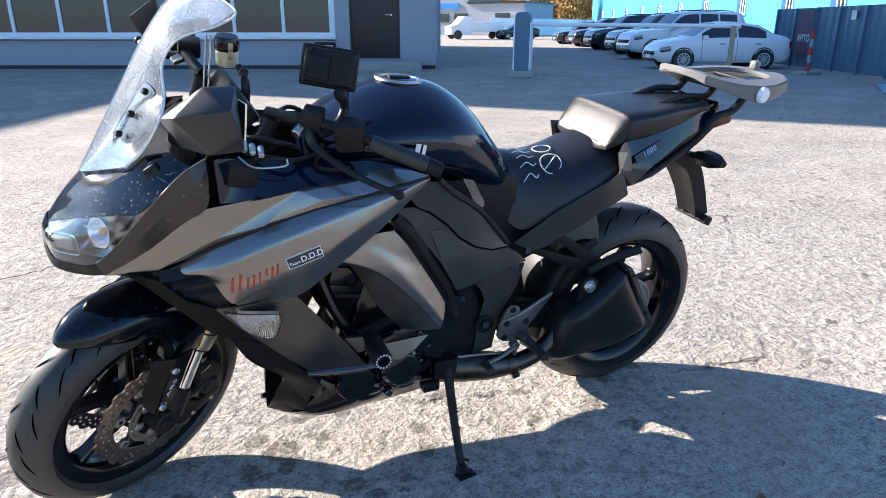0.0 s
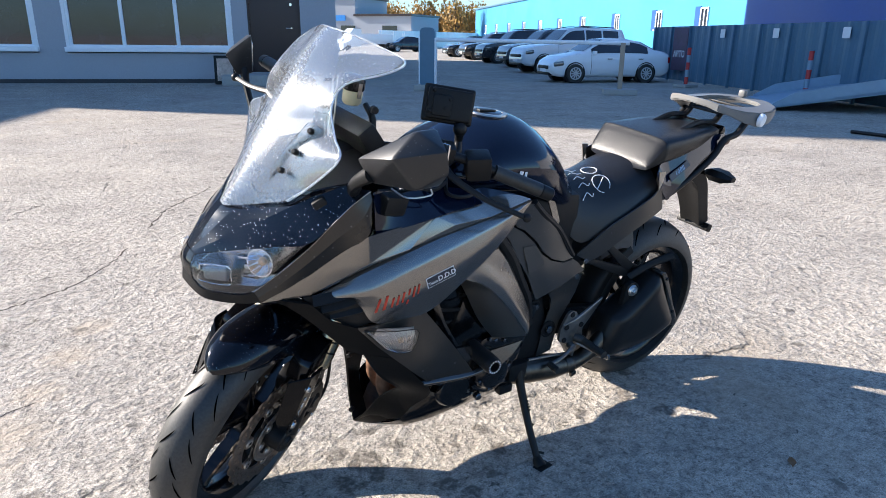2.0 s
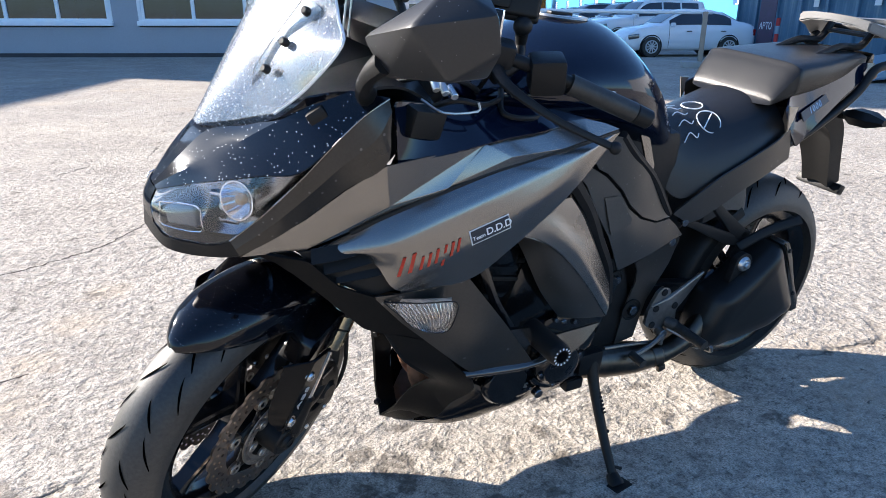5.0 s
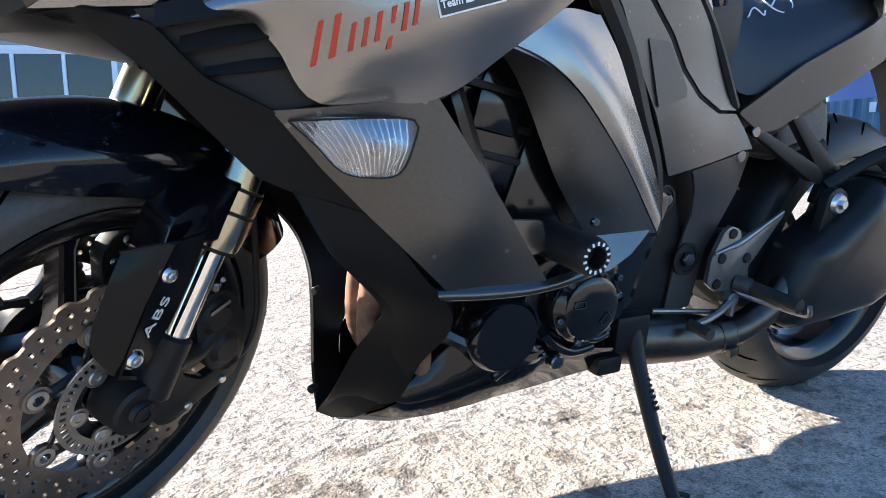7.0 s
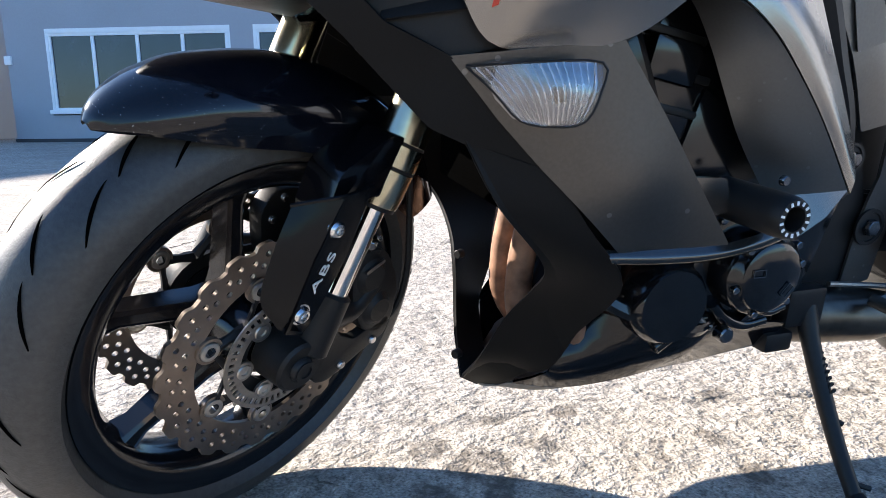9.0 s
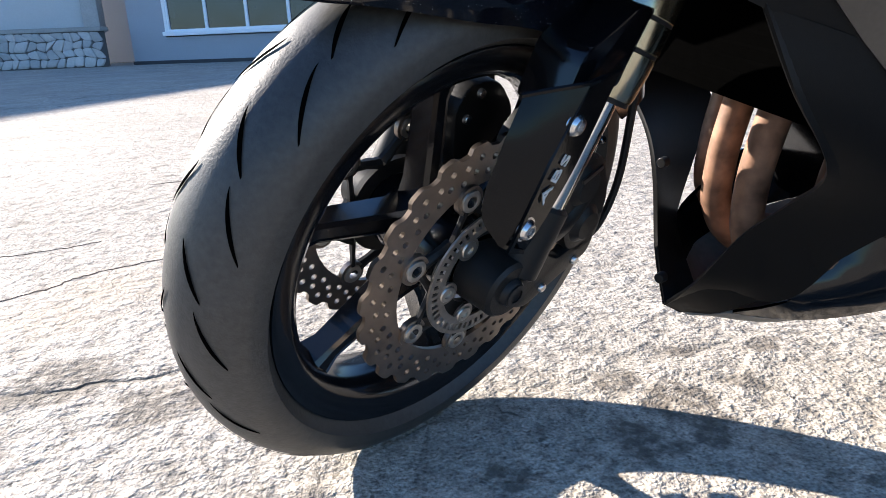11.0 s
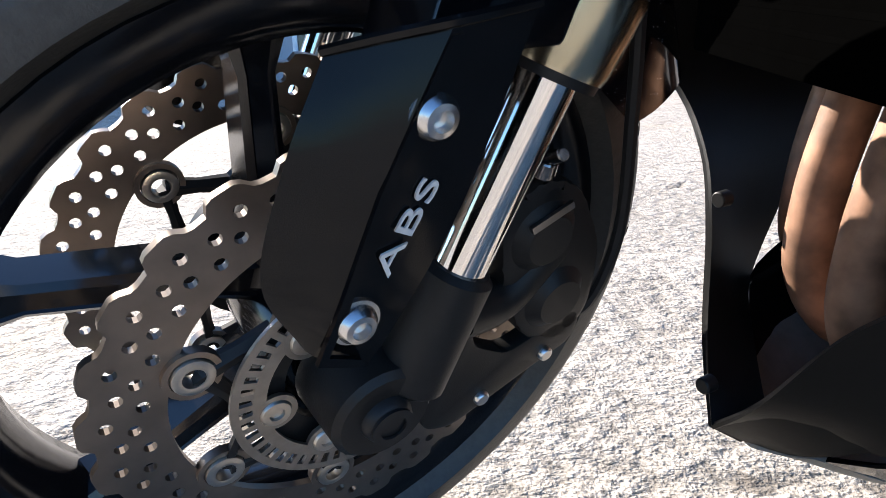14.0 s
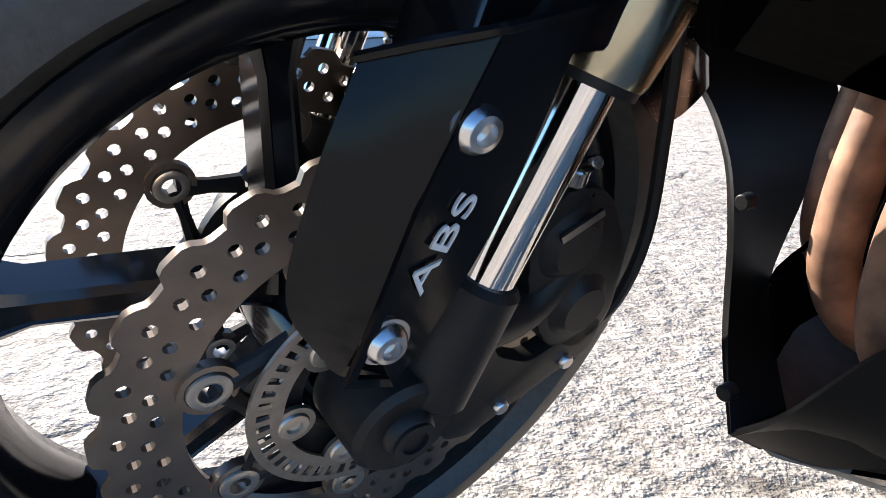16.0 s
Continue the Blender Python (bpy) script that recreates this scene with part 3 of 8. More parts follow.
box(bm, 26.6, 12.0, 19.0, pose(-0.3, 33.5, 9.5))
tagged(part("wall_shade_tower", bm, RENDER_GREY), "tall grey block, unseen behind the office, added to shade the yard", "wall", kind="structure")
bm = bm_new()
box(bm, 0.5, 0.5, 5.0, STONEWALL @ pose(19.4, 2.0, 3.5), 0.04)
tagged(part("trim_house", bm, STONE), "stone edging on the corner of the plastered wall", "trim", kind="structure")

# sheet fence
FENCE_LINE = frame_at(18.3, 13.8, 0, -0.43, -0.90)
fence = tagged(new("fence"), "grey corrugated sheet fence with posts", "fence", kind="structure")
fence.matrix_world = FENCE_LINE
for k in range(15):
    b = bm_new()
    w, n = 1.18, 12
    low = [(w * (k + j / n), 0.02 * (1 if j % 4 in (1, 2) else 0), 0.03) for j in range(n + 1)]
    for z in (0,):
        a = [b.verts.new(p) for p in low]
        c = [b.verts.new((p[0], p[1], 1.62)) for p in low]
        for j in range(n):
            b.faces.new((a[j], a[j + 1], c[j + 1], c[j]))
    thicken(b, 0.004)
    part("panel", b, FENCE, fence, smooth=False)
    b = bm_new()
    box(b, 0.07, 0.06, 1.62, pose(w * k, -0.025, 0.81), 0.006)
    part("post", b, FENCE, fence)
for k in (3, 5, 7):
    b = bm_new()
    box(b, 0.22, 0.01, 0.22, pose(w * k + 0.9 - 0.2, 0.045 - 0.1, 1.4))
    part("notice", b, WHITE, fence)
b = bm_new()
box(b, 0.9, 0.02, 1.25, pose(1.9, -0.06, 0.95))
poster = part("poster", b, shader("purple_poster", (0.10, 0.06, 0.10), 0.6, vary=0.5, stain=5), fence)
letters("\u0410\u0412\u0422\u041e", 0.26, Matrix.Translation((1.9, -0.075, 0.80)) @ pose(0, 0, 0, 90, 0, 0), WHITE, fence, "lettering", bold=0.006)

# blue hall
HALL = frame_at(31.4, 19.2, 0, 0.43, 0.90)
def hall(name, a, b, height, material, label):
    ob = empty(name, HALL @ pose((a + b) / 2, -7.0, 0), label, "building")
    x = bm_new()
    box(x, b - a, 14, height, pose(0, 0, height / 2))
    part("wall", x, material, ob)
    x = bm_new()
    box(x, b - a + 0.3, 14.3, 0.22, pose(0, 0, height + 0.11), 0.02)
    part("roof", x, FENCE, ob, "grey roof edge")
    return ob


def hall_window(ob, x, z, width, height, panes, reveal):
    """A white window set in the wall beside a deep blue reveal."""
    m = ob.matrix_world.inverted() @ HALL @ pose(x, 0.03, z) @ pose(0, 0, 0, 0, 0, 180)
    b = bm_new()
    bar = 0.09
    outer = [(-width / 2, 0), (width / 2, 0), (width / 2, height), (-width / 2, height)]
    for u, v, su, sv in ((0, bar / 2, width, bar), (0, height - bar / 2, width, bar), (-width / 2 + bar / 2, height / 2, bar, height - 2 * bar), (width / 2 - bar / 2, height / 2, bar, height - 2 * bar), *[(-width / 2 + width * k / panes, height / 2, bar, height - 2 * bar) for k in range(1, panes)]):
        box(b, su, 0.08, sv, m @ pose(u, 0, v))
    win = part("window", b, PVC, ob, "white plastic window")
    for k in range(panes):
        b = bm_new()
        box(b, width / panes - bar, 0.012, height - 2 * bar, m @ pose(-width / 2 + width * (k + 0.5) / panes, 0.012, height / 2))
        part("pane", b, PANE, win)
    b = bm_new()
    box(b, width + 0.1, 0.16, 0.09, m @ pose(0, -0.06, -0.04), 0.01)
    part("window_sill", b, PVC, win)
    if reveal:
        b = bm_new()
        box(b, 0.62, 0.05, height + 0.14, m @ pose(-width / 2 - 0.31, 0, height / 2))
        part("reveal", b, DEEP_BLUE, win, "deep blue window surround")


hall_light = hall("warehouse", 0, 72, 5.2, RENDER_BLUE, "light blue clad warehouse with small white windows")
hall("warehouse", -9.2, 0, 6.5, DEEP_BLUE, "deep blue clad end of a warehouse")
hall_grey = hall("annex", -34, -9.2, 7.0, RENDER_GREY, "grey annex with white windows")
for s in (4.1, 9.7, 16.5, 23.7, 30, 36.5, 43, 50, 57, 64):
    hall_window(hall_light, s - 0.2, 1.85, 0.85, 1.1, 2, True)
for s in (-11.6, -15.5, -20):
    hall_window(hall_grey, s, 2.5, 2.2, 1.8, 2, False)

# ---- motorcycle ----
LEAN_POSE = pose(1.445, 0, -0.0006, 7.5) @ pose(0, 0, 0, 0, -0.21, 0) @ Matrix.Translation((-1.445, 0, 0))
bike = empty("motorcycle", LEAN_POSE, "grey and black sport touring motorcycle leaning on its side stand", "motorcycle")
RAKE = radians(24.5)
AXIS = Vector((math.sin(RAKE), 0, math.cos(RAKE)))
PIVOT = Matrix.Translation((-0.102, 0, 0))
STEER = PIVOT @ Matrix.Rotation(radians(33.9), 4, AXIS) @ PIVOT.inverted()
FRONT = Matrix.Translation((0, 0, 0.297))
REAR = Matrix.Translation((1.445, 0, 0.3145))
ACROSS = pose(0, 0, 0, 90, 0, 0)      # its z runs to the machine's left


def both_sides(name, outline, inner, material, label="", **kw):
    left = part(name, panel(outline, inner, **kw), material, bike, label, lining=MATT)
    part(name, panel(outline, inner, side=1, **kw), material, bike, label, lining=MATT)
    return left


def wheel(name, hub, radius, width, rim, xf, label, spokes, wide_hub, paint):
    """Rim, spokes and hub are one casting; the tyre is a part of the wheel."""
    b = bm_new()
    hw = width / 2
    prof = [(rim - 0.030, -hw * 0.55), (rim - 0.018, -hw * 0.72), (rim + 0.004, -hw * 0.80), (rim + 0.006, -hw * 0.66), (rim - 0.012, -hw * 0.45), (rim - 0.022, 0),
            (rim - 0.012, hw * 0.45), (rim + 0.006, hw * 0.66), (rim + 0.004, hw * 0.80), (rim - 0.018, hw * 0.72), (rim - 0.030, hw * 0.55), (rim - 0.038, 0)]
    lathe(b, prof, hub @ ACROSS, 72, closed=True)
    lathe(b, [(0.032, -wide_hub), (0.042, -wide_hub + 0.004), (0.047, -0.02), (0.047, 0.02), (0.042, wide_hub - 0.004), (0.032, wide_hub)], hub @ ACROSS, 32)
    arms = []
    for near, far in spokes:
        p, q = (hub @ Vector((r * math.cos(radians(a)), 0, r * math.sin(radians(a)))) for r, a in ((0.040, near), (rim - 0.030, far)))
        way = (q - p).normalized()
        up = way.cross(Vector((0, 1, 0)))
        rings = []
        for t, w, h in ((0.0, 0.024, 0.020), (0.25, 0.020, 0.0125), (0.85, 0.017, 0.0105), (1.0, 0.022, 0.017)):
            c = p.lerp(q, t)
            rings.append([c + Vector((0, y * w, 0)) + up * z * h for y, z in ((-1, -0.62), (-0.80, -1), (0.80, -1), (1, -0.62), (1, 0.62), (0.80, 1), (-0.80, 1), (-1, 0.62), (-0.90, 0.50), (-0.90, -0.50))])
        arms.append(loft(bm_new(), rings))
    w = part(name, b, paint, bike, label, xf)
    for a in arms:
        part("spoke", a, paint, w, "", xf)
    b = bm_new()
    pr = []
    crown = hw
    for k in range(-14, 15):
        u = k / 14
        ang = u * radians(76)
        pr.append((radius - crown * 0.98 * (1 - math.cos(ang)) * 0.95, crown * math.sin(ang) / math.sin(radians(76))))
    side = pr[-1]
    pr = [(rim + 0.002, -hw * 0.70), (rim + 0.012, -hw * 0.90), ((rim + side[0]) / 2, -hw * 1.005)] + pr + [((rim + side[0]) / 2, hw * 1.005), (rim + 0.012, hw * 0.90), (rim + 0.002, hw * 0.70)]
    lathe(b, pr, hub @ ACROSS, 96, closed=True)
    t = part("tyre", b, RUBBER, w, "worn black road tyre", xf)
    # tread grooves on both shoulders: curved near-black strips that paint the cuts' shade
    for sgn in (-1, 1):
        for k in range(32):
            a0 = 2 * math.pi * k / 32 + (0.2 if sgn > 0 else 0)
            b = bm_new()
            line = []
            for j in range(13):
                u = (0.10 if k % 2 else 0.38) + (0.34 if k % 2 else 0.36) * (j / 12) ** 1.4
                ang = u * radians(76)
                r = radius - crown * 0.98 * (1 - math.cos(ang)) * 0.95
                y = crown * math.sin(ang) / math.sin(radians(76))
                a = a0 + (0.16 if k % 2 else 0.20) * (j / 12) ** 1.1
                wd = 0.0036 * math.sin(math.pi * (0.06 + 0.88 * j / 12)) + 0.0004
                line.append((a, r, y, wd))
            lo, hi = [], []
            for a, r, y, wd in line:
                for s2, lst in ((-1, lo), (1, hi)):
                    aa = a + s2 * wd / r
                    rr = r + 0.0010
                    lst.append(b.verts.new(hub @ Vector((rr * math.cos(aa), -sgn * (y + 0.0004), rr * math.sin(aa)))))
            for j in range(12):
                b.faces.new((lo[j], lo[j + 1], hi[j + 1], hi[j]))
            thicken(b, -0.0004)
            part("groove_shade_strip", b, GROOVE_SHADE, w, "", xf)
    return w


EDGEGREY = shader("edge_paint", (0.10, 0.098, 0.096), 0.20, 0.9, 0.08, 300, 5)
SCOOPGREY = shader("dull_graphite_paint", (0.16, 0.155, 0.145), 0.36, 0.9, 0.08, 300, 5, drops=60)
# grey of the patch that stands for a reflection on the frame cover
COVER_SHEEN = shader("cover_sheen_grey", (0.100, 0.097, 0.093), 0.42, 0.7, 0.12, 250, 5, drops=60)
COVER = shader("dark_cover_paint", (0.108, 0.105, 0.101), 0.34, 0.8, 0.12, 250, 5, drops=60)
GLOSS_RIM = shader("black_rim", (0.004, 0.0045, 0.006), 0.15, 0.0, 0.3, 120, 9, spec=0.4)
front_wheel = wheel("front_wheel", FRONT, 0.297, 0.12, 0.224, STEER, "black six-spoke front wheel", [p for k in range(3) for p in ((119 + 120 * k, 94 + 120 * k), (115 + 120 * k, 157 + 120 * k))], 0.07, GLOSS_RIM)
rear_wheel = wheel("rear_wheel", REAR, 0.3145, 0.19, 0.224, None, "black six-spoke rear wheel", [(a + 12, a + 12) for a in range(0, 360, 60)], 0.085, GLOSS_RIM)


def brake_disc(parent, hub, y, radius, inner, bolts, first, xf, side):
    """A petal disc with holes, floating on a dark carrier."""
    n, th = 240, 0.005
    b = bm_new()
    outer, ring = [], []
    for k in range(n):
        a = 2 * math.pi * k / n
        u = (24 * (a - first) / (2 * math.pi) + 0.2) % 1.0
        wob = 0.0036 * (1.0 if u < 0.42 else (1.0 - (u - 0.42) / 0.13 * 2 if u < 0.55 else (-1.0 if u < 0.82 else -1.0 + (u - 0.82) / 0.18 * 2)))
        outer.append(Vector(((radius - 0.0022 + wob) * math.cos(a), (radius - 0.0022 + wob) * math.sin(a))))
        ring.append(Vector((inner * math.cos(a), inner * math.sin(a))))
    pts, faces = outer + ring, [list(range(n)), list(range(n, 2 * n))]
    for k in range(24):
        for r, sh in ((0.139, -0.6), (0.134, 6.9), (0.1255, 2.6), (0.1205, 10.2)):
            a = first + radians(15 * k + sh)
            c = Vector((r * math.cos(a), r * math.sin(a)))
            faces.append(list(range(len(pts), len(pts) + 10)))
            pts += [c + 0.0038 * Vector((math.cos(2 * math.pi * j / 10), math.sin(2 * math.pi * j / 10))) for j in range(10)]
    vs, _, fs, *_ = delaunay_2d_cdt(pts, [], faces, 2, 1e-7)
    flat = [b.verts.new((v[0], y, v[1])) for v in vs]
    hole_mid = [sum((pts[i] for i in f), Vector((0, 0))) / len(f) for f in faces[2:]]
    arr = np.array([(c[0], c[1]) for c in hole_mid])
    for f in fs:
        c = sum((vs[i] for i in f), Vector((0, 0))) / len(f)
        if c.length < inner - 0.004 or ((arr - (c[0], c[1])) ** 2).sum(-1).min() < 0.00375 ** 2:
            continue
        try:
            b.faces.new([flat[i] for i in f])
        except ValueError:
            pass
    bmesh.ops.delete(b, geom=[f for f in b.faces if f.calc_center_median().xz.length < inner - 0.0035], context="FACES")
    bmesh.ops.delete(b, geom=[v for v in b.verts if not v.link_faces], context="VERTS")
    thicken(b, th)
    b.transform(hub)
    d = part("brake_disc", b, DISC, parent, "drilled petal brake disc", xf, sharp=30)
    b = bm_new()
    lathe(b, [(0.043, -0.004), (0.062, -0.004), (0.062, 0.004), (0.043, 0.004)], hub @ Matrix.Translation((0, y, 0)) @ ACROSS, 40, closed=True)
    arms = []
    for k in range(bolts):
        a = first + 2 * math.pi * k / bolts
        q = hub @ Vector((0.094 * math.cos(a), y, 0.094 * math.sin(a)))
        for da in (-24.5, 24.5):
            p = hub @ Vector((0.064 * math.cos(a + radians(da)), y, 0.064 * math.sin(a + radians(da))))
            arms.append(tube(bm_new(), [p, p.lerp(q, 0.5), q], [0.0075, 0.0055, 0.0075], 6, 2, 0.6))
    for a in arms:
        part("carrier_arm", a, BLACK, parent, "", xf)
    part("carrier", b, BLACK, parent, "black disc carrier", xf)
    for k in range(bolts):
        a = first + 2 * math.pi * k / bolts
        c = hub @ Vector((0.098 * math.cos(a), y, 0.098 * math.sin(a)))
        b = bm_new()
        lathe(b, [(0.0065, -0.0055), (0.0085, -0.006), (0.0118, -0.005), (0.0125, -0.002), (0.0125, 0.002), (0.0118, 0.005), (0.0085, 0.006), (0.0065, 0.0055), (0.0055, 0.0)], Matrix.Translation(c) @ ACROSS, 18, closed=True)
        part("rivet", b, STEEL, parent, "", xf)
        b = bm_new()
        lathe(b, [(0.0128, -0.0032), (0.0165, -0.0032), (0.0165, 0.0032), (0.0128, 0.0032)], Matrix.Translation(c) @ ACROSS, 20, closed=True)
        part("rivet_eye", b, DISC, parent, "", xf)
    return d


brake_disc(front_wheel, FRONT, -0.0765, 0.152, 0.108, 7, radians(156.8), STEER, -1)
brake_disc(front_wheel, FRONT, 0.068, 0.150, 0.108, 7, radians(131.5), STEER, 1)
# slotted sensor ring
b = bm_new()
for k in range(50):
    m = FRONT @ Matrix.Rotation(-2 * math.pi * k / 50, 4, "Y") @ Matrix.Translation((0.0695, -0.088, 0))
    box(b, 0.0095, 0.0025, 0.0044, m)
for r0, r1 in ((0.0575, 0.0655), (0.0735, 0.0785)):
    lathe(b, [(r0, -0.0013), (r1, -0.0013), (r1, 0.0013), (r0, 0.0013)], FRONT @ Matrix.Translation((0, -0.088, 0)) @ ACROSS, 72, closed=True)
for k in range(6):
    a = radians(124 + 60 * k)
    lathe(b, [(0.0075, -0.0014), (0.0135, -0.0014), (0.0135, 0.0014), (0.0075, 0.0014)], FRONT @ Matrix.Translation((0.0525 * math.cos(a), -0.088, 0.0525 * math.sin(a))) @ ACROSS, 20, closed=True)
part("sensor_ring", b, STEEL_DULL, front_wheel, "slotted steel wheel speed sensor ring", STEER)
for k in range(6):
    a = radians(124 + 60 * k)
    m = FRONT @ Matrix.Translation((0.0525 * math.cos(a), -0.0885, 0.0525 * math.sin(a))) @ ACROSS
    b = bm_new()
    lathe(b, [(0.0098, 0.0), (0.0098, 0.0012), (0.0088, 0.0026), (0.0048, 0.0028), (0.0044, 0.0008)], m, 18)
    part("bolt", b, STEEL, front_wheel, "", STEER)

# fork legs: black foot, chrome slider, gold outer tube
for sy in (-1, 1):
    def at(h, dx=0.0, y=0.112):
        p = Vector((0.02, sy * y, 0.297)) + AXIS * h + Vector((math.cos(RAKE), 0, -math.sin(RAKE))) * dx
        return p
    b = bm_new()
    rod(b, at(0.07), at(0.50), 0.0165, segments=28)
    leg = part("fork_slider", b, CHROME, bike, "polished chrome fork slider", STEER)
    b = bm_new()
    up = Matrix.Translation(at(0.205)) @ AXIS.to_track_quat("Z", "Y").to_matrix().to_4x4()
    lathe(b, [(0.0175, 0.0), (0.0270, 0.001), (0.0285, 0.006), (0.0300, 0.030), (0.0300, 0.0445), (0.0288, 0.0455), (0.0288, 0.0485), (0.0300, 0.0495), (0.0300, 0.0745), (0.0288, 0.0755), (0.0288, 0.0785), (0.0295, 0.0795), (0.0285, 0.10), (0.0285, 0.46), (0.02, 0.46)], up, 36)
    outer_tube = part("fork_tube", b, GOLD, bike, "gold-grey anodised outer fork tube", STEER, sharp=20)
    for h in (0.0455, 0.0755):
        b = bm_new()
        lathe(b, [(0.0282, h), (0.0291, h), (0.0291, h + 0.003), (0.0282, h + 0.003)], up, 36, closed=True)
        part("band", b, BLACK, outer_tube, "black band", STEER)
    b = bm_new()
    lathe(b, [(0.0168, -0.004), (0.0258, -0.004), (0.0262, 0.001), (0.0168, 0.001)], up, 32, closed=True)
    part("dust_seal", b, BLACK, outer_tube, "black dust seal", STEER)
    b = bm_new()
    rod(b, at(0.005), at(0.088), 0.0235, 0.0225, 24, 0.004)
    rod(b, Vector((0, sy * 0.075, 0.297)), Vector((0, sy * 0.128, 0.297)), 0.036, 0.033, 28, 0.004)
    tube(b, [at(0.05, 0.02, 0.108), at(0.06, 0.06, 0.10), at(0.10, 0.085, 0.095)], 0.016, 10, 4)
    part("fork_foot", b, MATT, bike, "matt black fork foot", STEER)
    b = bm_new()
    rod(b, Vector((0, sy * 0.126, 0.297)), Vector((0, sy * 0.1345, 0.297)), 0.0165, 0.015, 24, 0.002)
    lathe(b, [(0.0085, 0), (0.0135, 0), (0.0135, 0.002), (0.0085, 0.002)], Matrix.Translation((0, sy * 0.135 + (0 if sy < 0 else -0.002), 0.297)) @ ACROSS, 24, closed=True)
    part("axle_nut", b, BLACK, bike, "black axle end", STEER)
    # calliper behind the leg, hugging the disc
    out = [(0.088, 0.395), (0.118, 0.415), (0.150, 0.40), (0.178, 0.345), (0.178, 0.285), (0.150, 0.262), (0.118, 0.285), (0.095, 0.335)]
    cal = part("calliper", slab([tuple(p) for p in rounded(out, 0.02)], sy * 0.055, sy * 0.108, bevel=0.006), MATT, bike, "black four-piston brake calliper", STEER)
    half = [(0.052, 0.420), (0.078, 0.446), (0.120, 0.440), (0.150, 0.400), (0.150, 0.330), (0.115, 0.300), (0.075, 0.318), (0.056, 0.360)]
    inner_half = part("calliper_half", slab([tuple(p) for p in rounded(half, 0.015)], sy * 0.030, sy * 0.058, bevel=0.005), MATT, cal, "inboard half of the calliper", STEER)
    for u, v in ((0.070, 0.405), (0.088, 0.432), (0.066, 0.350), (0.100, 0.345)):
        b = bm_new()
        rod(b, (u, sy * 0.031, v), (u, sy * 0.025, v), 0.0065, 0.0055, 12, 0.001)
        part("bolt", b, BOLT, cal, "", STEER)
    for u, v in ((0.122, 0.372), (0.140, 0.315)):
        b = bm_new()
        rod(b, (u, sy * 0.104, v), (u, sy * 0.1155, v), 0.025, 0.021, 24, 0.004)
        part("piston_cap", b, MATT, cal, "", STEER)
    part("maker_plate", slab([(0.106, 0.383), (0.136, 0.393), (0.134, 0.398), (0.104, 0.388)], sy * 0.114, sy * 0.1165), DULL, cal, "small grey mark drawn as a bar", STEER)
    b = bm_new()
    rod(b, (0.118, sy * 0.105, 0.425), (0.117, sy * 0.119, 0.435), 0.0045, 0.004, 12, 0.0008)
    rod(b, (0.118, sy * 0.103, 0.415), (0.118, sy * 0.106, 0.426), 0.008, 0.007, 12, 0.001)
    part("bleed_nipple", b, DARKCHROME, cal, "", STEER)
    for u, v in ((0.125, 0.398), (0.160, 0.285)):
        b = bm_new()
        rod(b, (u, sy * 0.096, v), (u, sy * 0.108, v), 0.009, 0.008, 12, 0.001)
        part("bolt", b, BLACK, cal, "", STEER)
    arm = [(0.020, 0.300), (0.040, 0.236), (0.062, 0.228), (0.125, 0.250), (0.165, 0.262), (0.172, 0.285), (0.150, 0.290), (0.105, 0.278), (0.075, 0.300), (0.076, 0.335), (0.068, 0.365), (0.045, 0.350)]
    bracket = part("calliper_bracket", slab([tuple(p) for p in rounded(arm, 0.008)], sy * 0.092, sy * 0.108, bevel=0.003), MATT, bike, "matt black bracket from fork foot to calliper", STEER)
    for u, v in ((0.085, 0.246), (0.140, 0.262)):
        b = bm_new()
        rod(b, (u, sy * 0.106, v), (u, sy * 0.112, v), 0.006, 0.0055, 12, 0.001)
        part("bolt", b, BOLT, bracket, "", STEER)
    b = bm_new()
    tube(b, [(0.155, sy * 0.092, 0.275), (0.185, sy * 0.10, 0.285), (0.195, sy * 0.105, 0.35), (0.18, sy * 0.105, 0.45), (0.17, sy * 0.10, 0.54), (0.19, sy * 0.09, 0.64)], 0.0045, 8, 5)
    part("brake_hose", b, BLACK, bike, "black brake hose", STEER)
    b = bm_new()
    tube(b, [(0.045, sy * 0.085, 0.285), (0.10, sy * 0.10, 0.25), (0.15, sy * 0.10, 0.262), (0.172, sy * 0.105, 0.33)], 0.0028, 6, 5)
    part("sensor_wire", b, BLACK, bike, "thin black wheel sensor wire", STEER)
    # guard plate in front of the slider: a flat strip and a face that slopes back to the disc
    rows = [[(-0.019, 0.146, 0.368), (-0.004, 0.147, 0.388), (0.030, 0.148, 0.446), (0.060, 0.150, 0.530)],
            [(-0.044, 0.142, 0.382), (-0.035, 0.146, 0.405), (-0.012, 0.148, 0.463), (0.020, 0.150, 0.528)],
            [(-0.047, 0.138, 0.384), (-0.058, 0.122, 0.416), (-0.040, 0.117, 0.467), (-0.016, 0.112, 0.511)]]
    guard = part("fork_guard", strips([[(x, -y, z) for x, y, z in r] for r in rows], 6, 4, 0.005, side=sy), GUARD, bike, "glossy black fork guard with letters", STEER, sharp=14)
    b = bm_new()
    tube(b, [(-0.017, sy * 0.111, 0.511), (0.000, sy * 0.130, 0.520), (0.021, sy * 0.150, 0.529), (0.060, sy * 0.150, 0.531)], 0.0024, 6, 4)
    part("guard_rim", b, GUARD, guard, "", STEER)
